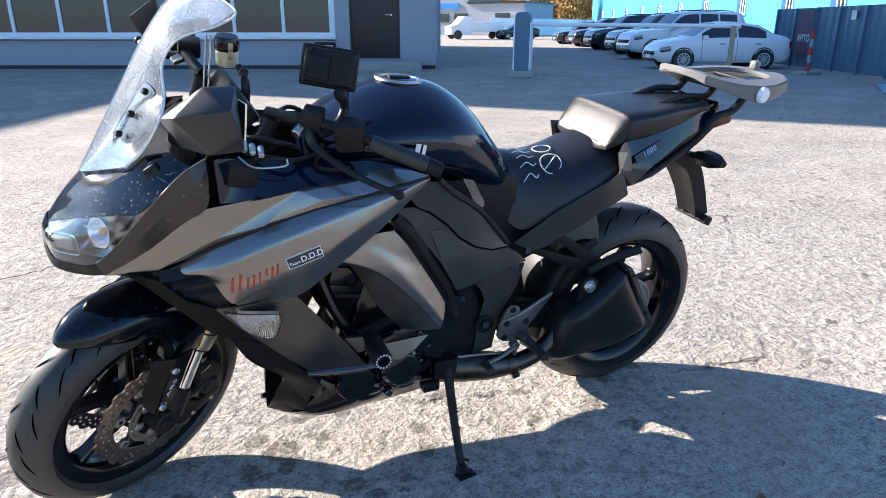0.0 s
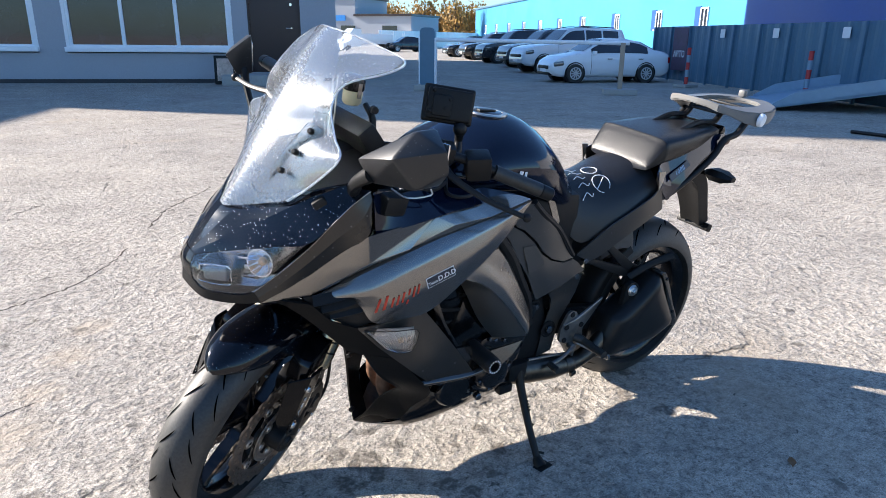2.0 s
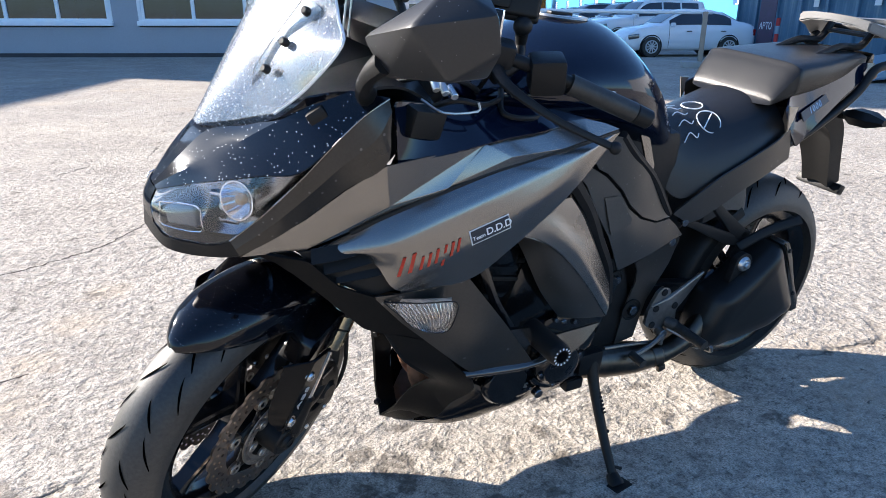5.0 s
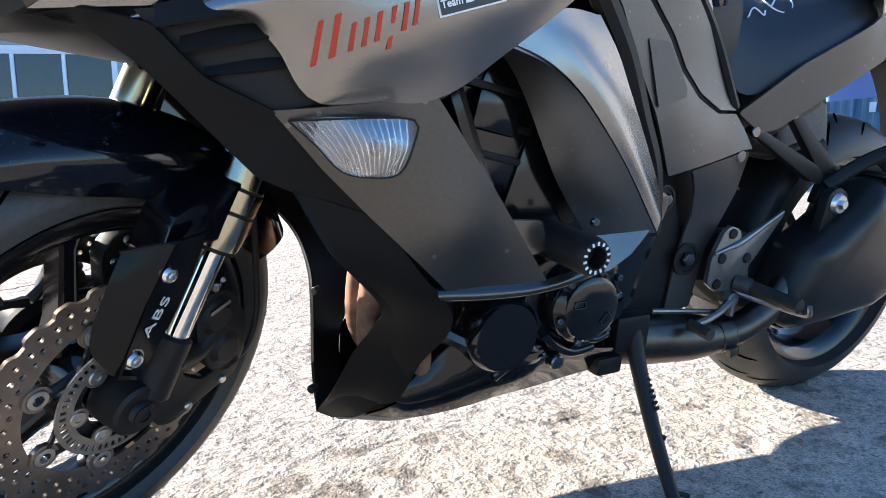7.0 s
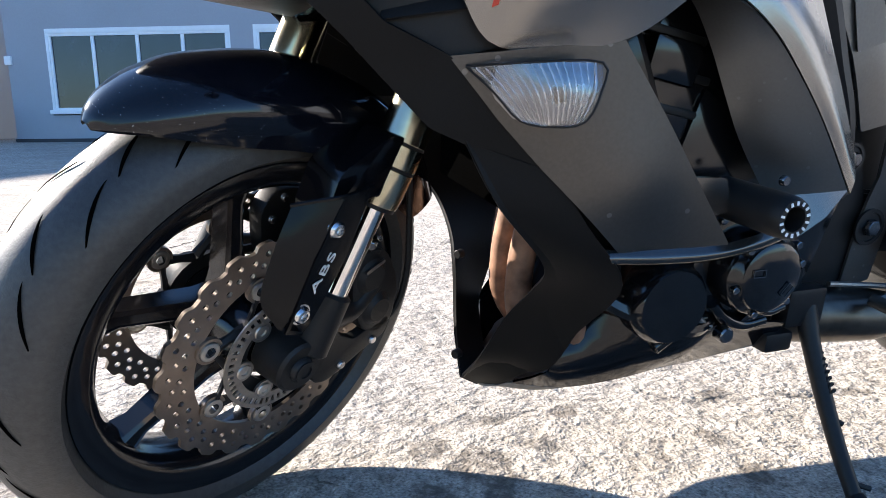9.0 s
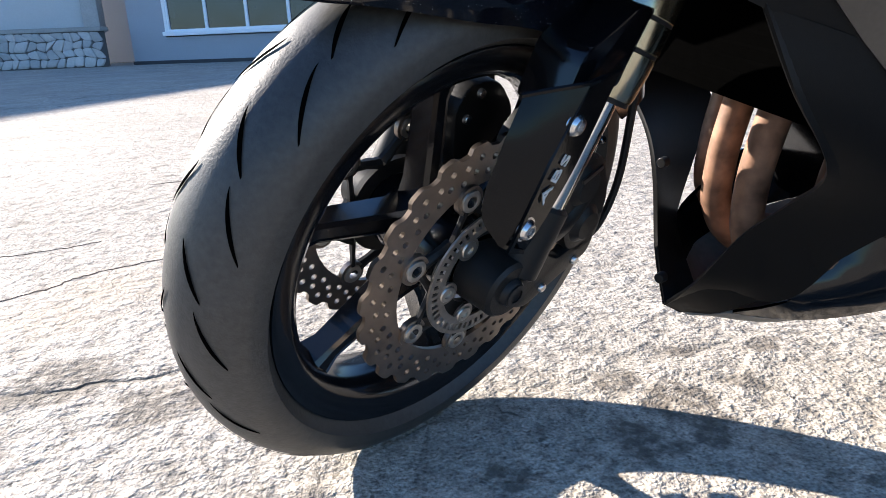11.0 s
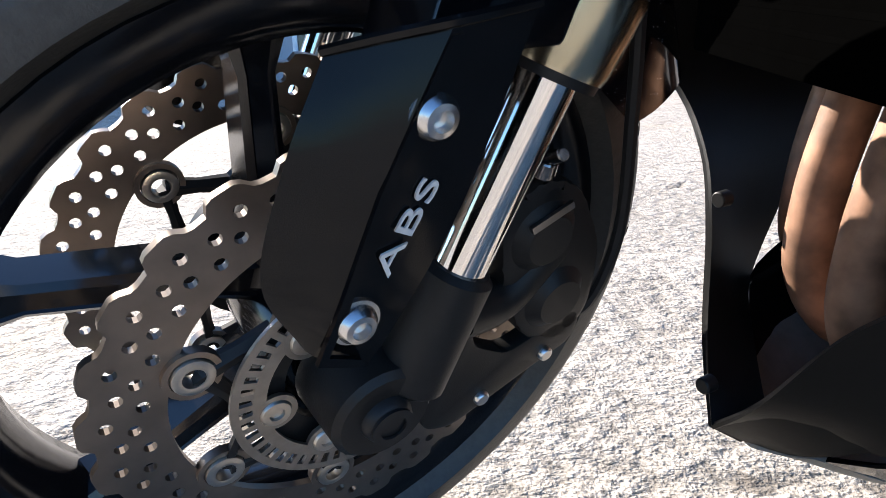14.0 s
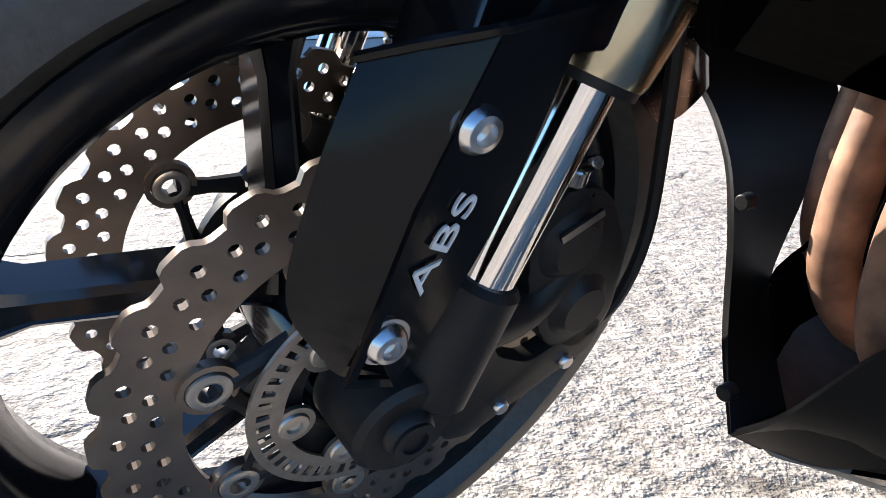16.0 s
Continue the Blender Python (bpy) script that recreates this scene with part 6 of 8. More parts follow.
for k in range(6):
    a = radians(60 * k + 15)
    b = bm_new()
    c = Vector((0.630 + 0.051 * math.cos(a), -0.240, 0.372 + 0.051 * math.sin(a)))
    rod(b, c, c + Vector((0, -0.008, 0)), 0.0055, 0.005, 10, 0.001)
    part("bolt", b, DARKCHROME, cover)
for u, v, turn in ((-0.026, 0.010, 0), (0.022, -0.016, 50)):
    b = bm_new()
    m = Matrix.Translation((0.630 + u, -0.2555, 0.372 + v)) @ Matrix.Rotation(-radians(turn), 4, "Y")
    for dx, dz, w, h in ((0, 0.0045, 0.018, 0.0012), (0, -0.0045, 0.018, 0.0012), (0.009, 0, 0.0012, 0.010), (-0.009, 0, 0.0012, 0.010)):
        box(b, w, 0.0012, h, m @ Matrix.Translation((dx, 0, dz)))
    part("cover_mark", b, DARKCHROME, cover, "small raised mark")
b = bm_new()
m = Matrix.Translation((0.52, -0.17, 0.33)) @ ACROSS
lathe(b, [(0.055, 0.0), (0.055, 0.035), (0.048, 0.045), (0.02, 0.046)], m, 32)
part("side_cover", b, ENGINE, bike, "smaller black engine cover")
b = bm_new()
tube(b, [(0.40, -0.16, 0.36), (0.47, -0.19, 0.32), (0.56, -0.20, 0.29), (0.62, -0.18, 0.30)], 0.012, 8, 5)
part("coolant_hose", b, ENGINE, bike, "black coolant hose")
b = bm_new()
tube(b, [(0.42, -0.17, 0.69), (0.44, -0.19, 0.62), (0.47, -0.20, 0.54), (0.52, -0.2, 0.46)], 0.014, 8, 5)
part("coolant_hose", b, ENGINE, bike, "black coolant hose")
for sy in (-1, 1):
    rows = [[(0.383, -0.248, 0.428), (0.450, -0.262, 0.428), (0.525, -0.281, 0.436), (0.590, -0.291, 0.458), (0.625, -0.288, 0.480)],
            [(0.388, -0.256, 0.420), (0.455, -0.270, 0.419), (0.520, -0.287, 0.426), (0.588, -0.296, 0.445), (0.640, -0.292, 0.466)],
            [(0.394, -0.252, 0.411), (0.458, -0.264, 0.410), (0.515, -0.278, 0.416), (0.580, -0.286, 0.430), (0.645, -0.286, 0.456)],
            [(0.404, -0.232, 0.405), (0.462, -0.245, 0.405), (0.512, -0.258, 0.411), (0.570, -0.266, 0.424), (0.640, -0.270, 0.448)]]
    part("fairing_edge", sheet([[(x, -sy * y, z) for x, y, z in r] for r in rows], 5, 4, 0.004, flip=sy > 0), EDGEGREY, bike, "thick rounded lower fairing edge")
    part("slider_wing", panel([(0.560, -0.286, 0.487), (0.680, -0.285, 0.489), (0.640, -0.297, 0.462), (0.600, -0.302, 0.444), (0.570, -0.300, 0.452)], [], depth=0.012, radius=0.003, side=sy), EDGEGREY, bike, "pointed dark grey slider wing")
    part("slider_wing", panel([(0.470, -0.262, 0.508), (0.518, -0.268, 0.506), (0.528, -0.272, 0.470), (0.500, -0.268, 0.462)], [], depth=0.010, radius=0.003, side=sy), EDGEGREY, bike, "dark grey plate before the slider")
    part("belly_wing", panel([(0.630, -0.212, 0.296), (0.716, -0.218, 0.368), (0.722, -0.214, 0.340), (0.655, -0.206, 0.286)], [], depth=0.008, radius=0.003, side=sy), GLOSS_DRY, bike, "glossy black belly pan wing")
for pts, r, paint in (([(0.587, -0.205, 0.325), (0.605, -0.205, 0.305), (0.639, -0.205, 0.289), (0.676, -0.205, 0.292)], 0.0085, ENGINE), ([(0.633, -0.220, 0.340), (0.644, -0.220, 0.321), (0.666, -0.220, 0.310), (0.691, -0.220, 0.316)], 0.0055, ENGINE), ([(0.522, -0.200, 0.347), (0.555, -0.200, 0.319), (0.580, -0.200, 0.296), (0.594, -0.200, 0.288)], 0.0055, ALLOY), ([(0.515, -0.190, 0.265), (0.542, -0.190, 0.282), (0.564, -0.190, 0.296), (0.588, -0.190, 0.299)], 0.011, ENGINE)):
    b = bm_new()
    tube(b, pts, r, 10, 6)
    part("engine_hose", b, paint, bike, "thin hose beside the engine")
b = bm_new()
rod(b, (0.605, -0.205, 0.283), (0.605, -0.222, 0.283), 0.012, 0.011, 20, 0.002)
part("drain_plug", b, DARKCHROME, bike, "round plug beside the belly pan")
both_sides("frame_spar", [(0.742, -0.138, 0.53), (0.86, -0.140, 0.54), (0.905, -0.138, 0.42), (0.900, -0.136, 0.27), (0.79, -0.136, 0.262), (0.735, -0.138, 0.34)], [], BLACK, "black frame spar behind the engine", radius=0.01, depth=0.012)
# crash slider
b = bm_new()
m = Matrix.Translation((0.545, -0.235, 0.4775)) @ ACROSS
lathe(b, [(0.024, 0), (0.024, 0.088), (0.023, 0.100), (0.0205, 0.106), (0.0135, 0.106), (0.0125, 0.085), (0.004, 0.084)], m, 28)
slider = part("crash_slider", b, MATT, bike, "black crash bobbin")
b = bm_new()
for k in range(14):
    a = 2 * math.pi * k / 14
    box(b, 0.0026, 0.001, 0.0042, Matrix.Translation((0.545, -0.3415, 0.4775)) @ Matrix.Rotation(a, 4, "Y") @ Matrix.Translation((0, 0, 0.0172)))
part("bobbin_lettering", b, WHITE, slider, "ring of small white marks")
for (u, v), r in (((0.40, 0.672), 0.0065), ((0.600, 0.500), 0.0065)):
    b = bm_new()
    rod(b, (u, -0.265, v), (u, -0.272, v), r, r * 0.9, 16, 0.001)
    part("bolt", b, DARKCHROME, bike)
# radiator and fins, coloured near black to stand for the shade there
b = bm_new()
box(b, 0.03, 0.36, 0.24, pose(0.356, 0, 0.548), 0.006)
radiator = part("radiator", b, SHADE_BLACK, bike, "dark radiator, blackened further for the shade it stands in")
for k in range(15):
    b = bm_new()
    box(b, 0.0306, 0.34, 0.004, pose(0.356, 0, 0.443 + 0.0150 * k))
    part("radiator_fin", b, SHADE_BLACK, radiator)
# belly pan
for sy in (-1, 1):
    part("belly_pan", panel([(0.400, -0.128, 0.214), (0.413, -0.075, 0.300), (0.56, -0.205, 0.288), (0.62, -0.200, 0.292), (0.745, -0.182, 0.268), (0.745, -0.160, 0.228), (0.56, -0.152, 0.208), (0.44, -0.118, 0.178), (0.378, -0.062, 0.164)], [(0.55, -0.192, 0.25)], side=sy, radius=0.003), GLOSS_DRY, bike, "glossy black belly pan")
rows = [[(0.353, 0, 0.132), (0.364, -0.030, 0.144), (0.375, -0.056, 0.161)], [(0.43, 0, 0.138), (0.43, -0.07, 0.150), (0.43, -0.113, 0.178)], [(0.56, 0, 0.165), (0.56, -0.10, 0.178), (0.56, -0.151, 0.206)], [(0.74, 0, 0.188), (0.74, -0.10, 0.198), (0.74, -0.159, 0.226)]]
part("belly_floor", sheet(rows, 4, 4, 0.004, mirror=True), DUST, bike, "dusty grey underside of the belly pan")
for u, w, v in ((0.318, 0.012, 0.185), (0.348, 0.095, 0.315)):
    b = bm_new()
    rod(b, (u + 0.006, w, v), (u - 0.005, w - 0.006, v), 0.0075, 0.007, 14, 0.001)
    part("clip", b, BLACK, bike)
# header pipes
for k, y in enumerate((-0.115, -0.042, 0.042, 0.115)):
    b = bm_new()
    d = 0.045 if abs(y) > 0.1 else 0.012 if y > 0 else 0.0
    tube(b, [(0.52 + d, y, 0.555), (0.455 + d, y, 0.54), (0.416 + d, y, 0.475), (0.399 + d, y, 0.40), (0.389 + d, y, 0.33), (0.394 + d, y, 0.265), (0.432 + d, y * 0.9, 0.217), (0.52 + d, y * 0.7, 0.203), (0.70, y * 0.55, 0.225)], 0.0195, 14, 6)
    part("header_pipe", b, RUST, bike, "rusty brown exhaust header pipe")
b = bm_new()
box(b, 0.22, 0.24, 0.09, pose(0.80, 0, 0.245), 0.03)
part("collector", b, PIPE, bike, "stained exhaust collector box")
for sy in (-1, 1):
    b = bm_new()
    tube(b, [(0.76, sy * 0.11, 0.255), (0.86, sy * 0.135, 0.250), (0.94, sy * 0.158, 0.249), (1.0, sy * 0.176, 0.253), (1.05, sy * 0.185, 0.270), (1.10, sy * 0.188, 0.300), (1.14, sy * 0.188, 0.345)], [0.044, 0.046, 0.041, 0.028, 0.026, 0.027, 0.03], 18, 6)
    part("link_pipe", b, PIPE, bike, "stained steel link pipe")
    b = bm_new()
    rod(b, (0.985, sy * 0.171, 0.251), (1.012, sy * 0.179, 0.257), 0.0335, 0.0325, 20, 0.003)
    box(b, 0.022, 0.010, 0.016, pose(0.998, sy * 0.205, 0.232, 0, -12, 0), 0.002)
    part("clamp", b, PIPE, bike, "pipe clamp")
    out = rounded([(1.092, 0.268), (1.100, 0.330), (1.128, 0.405), (1.180, 0.432), (1.245, 0.474), (1.300, 0.524), (1.328, 0.528), (1.362, 0.470), (1.452, 0.330), (1.448, 0.308), (1.36, 0.270), (1.217, 0.257), (1.12, 0.254)], 0.014)
    b = bm_new()
    mid = sum((Vector(p) for p in out), Vector((0, 0))) / len(out)
    loft(b, [[Vector((mid[0] + (p[0] - mid[0]) * k, sy * y, mid[1] + (p[1] - mid[1]) * k)) for p in out] for y, k in ((0.122, 0.70), (0.135, 0.90), (0.150, 0.97), (0.18, 1.0), (0.200, 0.985), (0.215, 0.95), (0.227, 0.88), (0.236, 0.76), (0.240, 0.55))])
    muffler = part("muffler", b, CANISTER, bike, "large matt black muffler", sharp=32)
    end = [(1.318, 0.534), (1.344, 0.530), (1.376, 0.482), (1.420, 0.398), (1.462, 0.335), (1.469, 0.306), (1.446, 0.300), (1.402, 0.385), (1.362, 0.462)]
    part("end_cap", slab([tuple(p) for p in rounded(end, 0.006)], sy * 0.140, sy * 0.222, bevel=0.006), SATIN, muffler, "grey muffler end cap")
    for u, v in ((1.352, 0.505), (1.425, 0.365)):
        b = bm_new()
        rod(b, (u, sy * 0.220, v), (u, sy * 0.226, v), 0.006, 0.0055, 12, 0.001)
        part("bolt", b, BLACK, muffler)
    part("cap_trim", slab([(1.350, 0.274), (1.400, 0.286), (1.446, 0.306), (1.440, 0.316), (1.395, 0.296), (1.352, 0.281)], sy * 0.196, sy * 0.206, bevel=0.002), STEEL, muffler, "bright end cap edge")
    part("edge_trim", slab([(1.095, 0.266), (1.12, 0.2525), (1.217, 0.2555), (1.300, 0.263), (1.300, 0.266), (1.217, 0.259), (1.122, 0.257)], sy * 0.182, sy * 0.203), STEEL, muffler, "bright lower seam")
    b = bm_new()
    rod(b, (1.217, sy * 0.196, 0.481), (1.217, sy * 0.206, 0.481), 0.020, 0.018, 20, 0.002)
    rod(b, (1.217, sy * 0.205, 0.481), (1.217, sy * 0.213, 0.481), 0.010, 0.009, 6, 0.001)
    part("muffler_bolt", b, BOLT, muffler, "bright mounting bolt")
    tab = [(1.180, 0.425), (1.190, 0.500), (1.215, 0.512), (1.242, 0.500), (1.258, 0.470), (1.240, 0.430)]
    part("muffler_tab", slab([tuple(p) for p in rounded(tab, 0.01)], sy * 0.180, sy * 0.198, bevel=0.003), BLACK, muffler, "black mounting tab")
    # passenger footrest hanger: two arms and a plate
    for pts in ([(1.016, 0.602), (1.030, 0.613), (1.270, 0.522), (1.262, 0.500), (1.205, 0.512)], [(1.108, 0.634), (1.124, 0.645), (1.280, 0.535), (1.270, 0.505), (1.235, 0.520)], [(1.225, 0.470), (1.255, 0.545), (1.285, 0.540), (1.290, 0.510), (1.262, 0.465)]):
        part("hanger_arm", slab([tuple(p) for p in rounded(pts, 0.01)], sy * 0.132, sy * 0.148, bevel=0.003), BLACK, bike, "black footrest hanger arm")
    b = bm_new()
    tube(b, [(1.24, sy * 0.155, 0.505), (1.30, sy * 0.185, 0.555), (1.36, sy * 0.22, 0.59)], 0.013, 8, 4, 0.5)
    part("passenger_footrest", b, BLACK, bike, "folded black passenger footrest")
    for u, v in ((1.027, 0.602), (1.119, 0.634)):
        b = bm_new()
        rod(b, (u, sy * 0.146, v), (u, sy * 0.153, v), 0.0105, 0.0095, 16, 0.001)
        part("bolt", b, DARKCHROME, bike)
b = bm_new()
rod(b, (0.984, -0.160, 0.564), (0.984, -0.166, 0.564), 0.011, 0.010, 16, 0.001)
part("bolt", b, DARKCHROME, bike)
# swingarm, chain and hugger
for sy in (-1, 1):
    b = bm_new()
    loft(b, [[Vector((x, sy * (y + dy * 0.018), z + dz * h)) for dy, dz in ((-1, -1), (-1, 1), (1, 1), (1, -1))] for x, y, z, h in ((0.92, 0.10, 0.39, 0.05), (1.08, 0.115, 0.375, 0.045), (1.25, 0.125, 0.345, 0.035), (1.44, 0.13, 0.318, 0.03), (1.50, 0.13, 0.312, 0.022))])
    bmesh.ops.bevel(b, geom=list(b.edges), offset=0.006, segments=2, affect="EDGES")
    part("swingarm", b, BLACK, bike, "black box-section swingarm")
plate = [(1.150, 0.545), (1.158, 0.632), (1.192, 0.664), (1.228, 0.676), (1.280, 0.664), (1.302, 0.610), (1.308, 0.560), (1.240, 0.575)]
part("hugger", slab([tuple(p) for p in rounded(plate, 0.012)], -0.100, 0.100, bevel=0.012), HUGGER, bike, "dusty grey rear hugger with water drops")
rows = []
for a in (120, 132, 144, 156, 168, 180, 190):
    c, d = math.cos(radians(a)), math.sin(radians(a))
    rows.append([(1.445 + r * c, y, 0.3145 + r * d) for y, r in ((0, 0.334), (-0.06, 0.330), (-0.098, 0.316), (-0.108, 0.290))])
part("inner_mudguard", sheet(rows, 4, 4, 0.004, mirror=True), MATT, bike, "black mudguard wrapped round the rear tyre")
b = bm_new()
for k in range(60):
    a = 2 * math.pi * k / 60
    box(b, 0.014, 0.012, 0.009, REAR @ Matrix.Rotation(a, 4, "Y") @ Matrix.Translation((0, -0.098, 0.098)), 0.002, 1)
tagged(part("chain", b, STEEL, rear_wheel, "steel drive chain round the sprocket"), kind="stuff")
b = bm_new()
lathe(b, [(0.045, -0.003), (0.094, -0.003), (0.094, 0.003), (0.045, 0.003)], REAR @ Matrix.Translation((0, -0.098, 0)) @ ACROSS, 48, closed=True)
part("sprocket", b, STEEL, rear_wheel, "steel rear sprocket")
b = bm_new()
lathe(b, [(0.012, -0.01), (0.020, -0.008), (0.020, 0.008), (0.012, 0.01)], REAR @ Matrix.Translation((0, -0.152, 0)) @ ACROSS, 24)
part("axle_nut", b, STEEL, rear_wheel)
b = bm_new()
tube(b, [(1.02, -0.02, 0.60), (1.06, -0.02, 0.45), (1.09, -0.02, 0.34)], 0.035, 14, 2)
part("shock_absorber", b, BLACK, bike, "black rear shock absorber")
for name, size, m, e, label in (("subframe", (0.30, 0.22, 0.16), pose(1.10, 0, 0.66, 0, -24, 0), 0.02, "black rear subframe"), ("frame", (0.28, 0.24, 0.24), pose(0.86, 0, 0.70), 0.03, "black main frame"), ("frame_pivot", (0.20, 0.22, 0.30), pose(0.87, 0, 0.50), 0.03, "black frame behind the pivot")):
    b = bm_new()
    box(b, *size, m, e)
    part(name, b, BLACK, bike, label)
# rider footrest
plate = rounded([(0.980, 0.449), (1.004, 0.441), (1.014, 0.417), (1.049, 0.434), (1.113, 0.470), (1.107, 0.455), (1.056, 0.390), (1.041, 0.374), (1.047, 0.342), (1.018, 0.329), (0.965, 0.334), (0.943, 0.350), (0.944, 0.392), (0.952, 0.410), (0.965, 0.438)], 0.006)
rest = part("footrest_plate", slab([tuple(p) for p in plate], -0.164, -0.174, bevel=0.0025), ALLOY, bike, "grey alloy footrest plate")
b = bm_new()
tube(b, [(0.950, -0.174, 0.402), (0.985, -0.175, 0.412), (1.010, -0.175, 0.420), (1.108, -0.172, 0.466)], [0.003, 0.0045, 0.006, 0.003], 8, 4)
part("plate_rib", b, ALLOY, rest)
for u, v in ((0.985, 0.435), (0.968, 0.393), (1.031, 0.389), (0.965, 0.348)):
    b = bm_new()
    rod(b, (u, -0.172, v), (u, -0.1775, v), 0.0095, 0.009, 16, 0.001)
    part("hole", b, BLACK, rest)
b = bm_new()
tube(b, [(1.015, -0.17, 0.345), (1.030, -0.195, 0.342)], 0.015, 12, 2)
tube(b, [(1.028, -0.190, 0.342), (1.032, -0.285, 0.338)], 0.0125, 12, 2)
part("footrest", b, RUBBER, bike, "rubber-topped rider footrest")
b = bm_new()
tube(b, [(1.016, -0.180, 0.328), (1.040, -0.235, 0.322), (1.046, -0.290, 0.324), (1.038, -0.298, 0.342)], [0.005, 0.0055, 0.005, 0.004], 8, 4)
part("footrest_rail", b, STEEL_DULL, bike, "bright edge under the footrest")
b = bm_new()
rod(b, (0.998, -0.166, 0.320), (0.998, -0.190, 0.320), 0.014, 0.013, 18, 0.002)
tube(b, [(0.998, -0.186, 0.320), (0.955, -0.192, 0.300), (0.905, -0.196, 0.290)], [0.008, 0.006, 0.007], 8, 3)
tube(b, [(0.998, -0.186, 0.320), (0.995, -0.188, 0.292)], [0.007, 0.006], 8, 1)
part("gear_lever", b, ALLOY, bike, "steel gear lever")
b = bm_new()
tube(b, [(0.900, -0.190, 0.289), (0.900, -0.232, 0.287)], 0.0105, 10, 1)
part("lever_rubber", b, RUBBER, bike, "black rubber on the gear lever")
b = bm_new()
tube(b, [(0.82, -0.176, 0.318), (0.90, -0.176, 0.308), (0.992, -0.178, 0.296)], 0.0045, 8, 1)
part("gear_rod", b, ALLOY, bike, "thin gear linkage rod")
# side stand, world-upright foot
b = bm_new()
tube(b, [(0.797, -0.165, 0.285), (0.794, -0.195, 0.225), (0.788, -0.262, 0.125), (0.783, -0.322, 0.052)], [0.016, 0.013, 0.0115, 0.0105], 12, 4)
rod(b, (0.783, -0.312, 0.062), (0.783, -0.335, 0.043), 0.014, 0.020, 16, 0.002)
box(b, 0.055, 0.035, 0.008, pose(0.785, -0.341, 0.046, -7.5, 0, 8), 0.003)
stand = part("side_stand", b, BLACK, bike, "black steel side stand")
for p, q in (((0.781, -0.245, 0.150), (0.800, -0.262, 0.140)), ((0.782, -0.305, 0.078), (0.805, -0.318, 0.072))):
    b = bm_new()
    tube(b, [p, q], 0.004, 8, 1)
    part("stand_tab", b, BLACK, stand)
b = bm_new()
helix = [(0.797 + 0.005 * math.cos(a), -0.190 - 0.00085 * a, 0.245 - 0.00115 * a + 0.005 * math.sin(a)) for a in np.arange(0, 60, 0.6).tolist()]
tube(b, helix, 0.0016, 5, 1)
part("stand_spring", b, BLACK, stand, "black return spring")
b = bm_new()
box(b, 0.07, 0.03, 0.06, pose(0.785, -0.165, 0.285), 0.008)
box(b, 0.05, 0.06, 0.03, pose(0.745, -0.15, 0.235), 0.006)
part("stand_bracket", b, BLACK, bike, "black side stand bracket")
# turn indicators in the fairing
for sy in (-1, 1):
    k = -sy
    rows = [[(0.215, -0.247 * k, 0.619), (0.270, -0.285 * k, 0.626), (0.324, -0.304 * k, 0.627)], [(0.238, -0.262 * k, 0.597), (0.280, -0.296 * k, 0.600), (0.321, -0.311 * k, 0.602)], [(0.262, -0.270 * k, 0.572), (0.286, -0.293 * k, 0.569), (0.309, -0.308 * k, 0.575)]]
    sig = part("turn_indicator", sheet(rows, 6, 6, 0.003), LENS, bike, "clear ribbed turn indicator")
    back = [[(x, y + 0.016 * k, z) for x, y, z in r] for r in rows]
    part("reflector", sheet(back, 3, 3, 0.002), DULL, sig, "silver reflector")
    b = bm_new()
    bmesh.ops.create_uvsphere(b, u_segments=12, v_segments=8, radius=0.008, matrix=Matrix.Translation((0.292, -0.284 * k, 0.597)))
    part("bulb", b, AMBER, sig, "pale bulb")
    lines = [spline(r, 8) for r in rows]
    for j in range(1, 16):
        b = bm_new()
        tube(b, [q + Vector((-0.0005, -0.0008 * k, 0)) for q in (lines[0][j], lines[1][j], lines[2][j])], 0.0011, 5, 3)
        part("rib", b, LENS, sig)
    rim = [Vector(q) for q in (rows[0] + [rows[1][2], rows[2][2], rows[2][1], rows[2][0], rows[1][0], rows[0][0]])]
    b = bm_new()
    tube(b, rim, 0.0012, 6, 3)
    part("indicator_rim", b, BLACK, sig, "thin black rim")
# decals on the left and right fairing
from mathutils.bvhtree import BVHTree
face = BVHTree.FromPolygons([v.co for v in main_left.data.vertices], [tuple(p.vertices) for p in main_left.data.polygons])


def stick(ob, lift=0.0015):
    """Lays a flat decal on the left main fairing panel."""
    for v in ob.data.vertices:
        hit = face.ray_cast(Vector((v.co.x, -1.0, v.co.z)), Vector((0, 1, 0)))[0]
        v.co.y = (hit.y if hit else -0.285) - lift - 0.4 * max(0.0, -v.co.y - 0.3)


# red mark on the panel: slanted strokes and two joining bars
def stroke_at(u, v0, v1, wide, tilt=0.55):
    c, s = math.cos(radians(24)), math.sin(radians(24))
    corners = ((u + tilt * v0, v0), (u + wide + tilt * v0, v0), (u + wide + tilt * v1, v1), (u + tilt * v1, v1))
    return [(0.285 + p * c - q * s, 0.714 + p * s + q * c) for p, q in corners]
for u, v0, v1, wide in ((-0.056, -0.018, 0.018, 0.0055), (-0.040, -0.016, 0.019, 0.0065), (-0.022, -0.016, 0.007, 0.0050), (-0.009, -0.016, 0.007, 0.0050), (0.004, -0.016, 0.008, 0.0052), (0.019, -0.027, 0.008, 0.0050), (0.032, -0.016, 0.007, 0.0052), (0.044, -0.015, 0.007, 0.0048)):
    stick(part("logo_stroke", slab(stroke_at(u, v0, v1, wide), -0.3, -0.3006), RED, main_left, "plain red slanted stroke"), 0.0016)
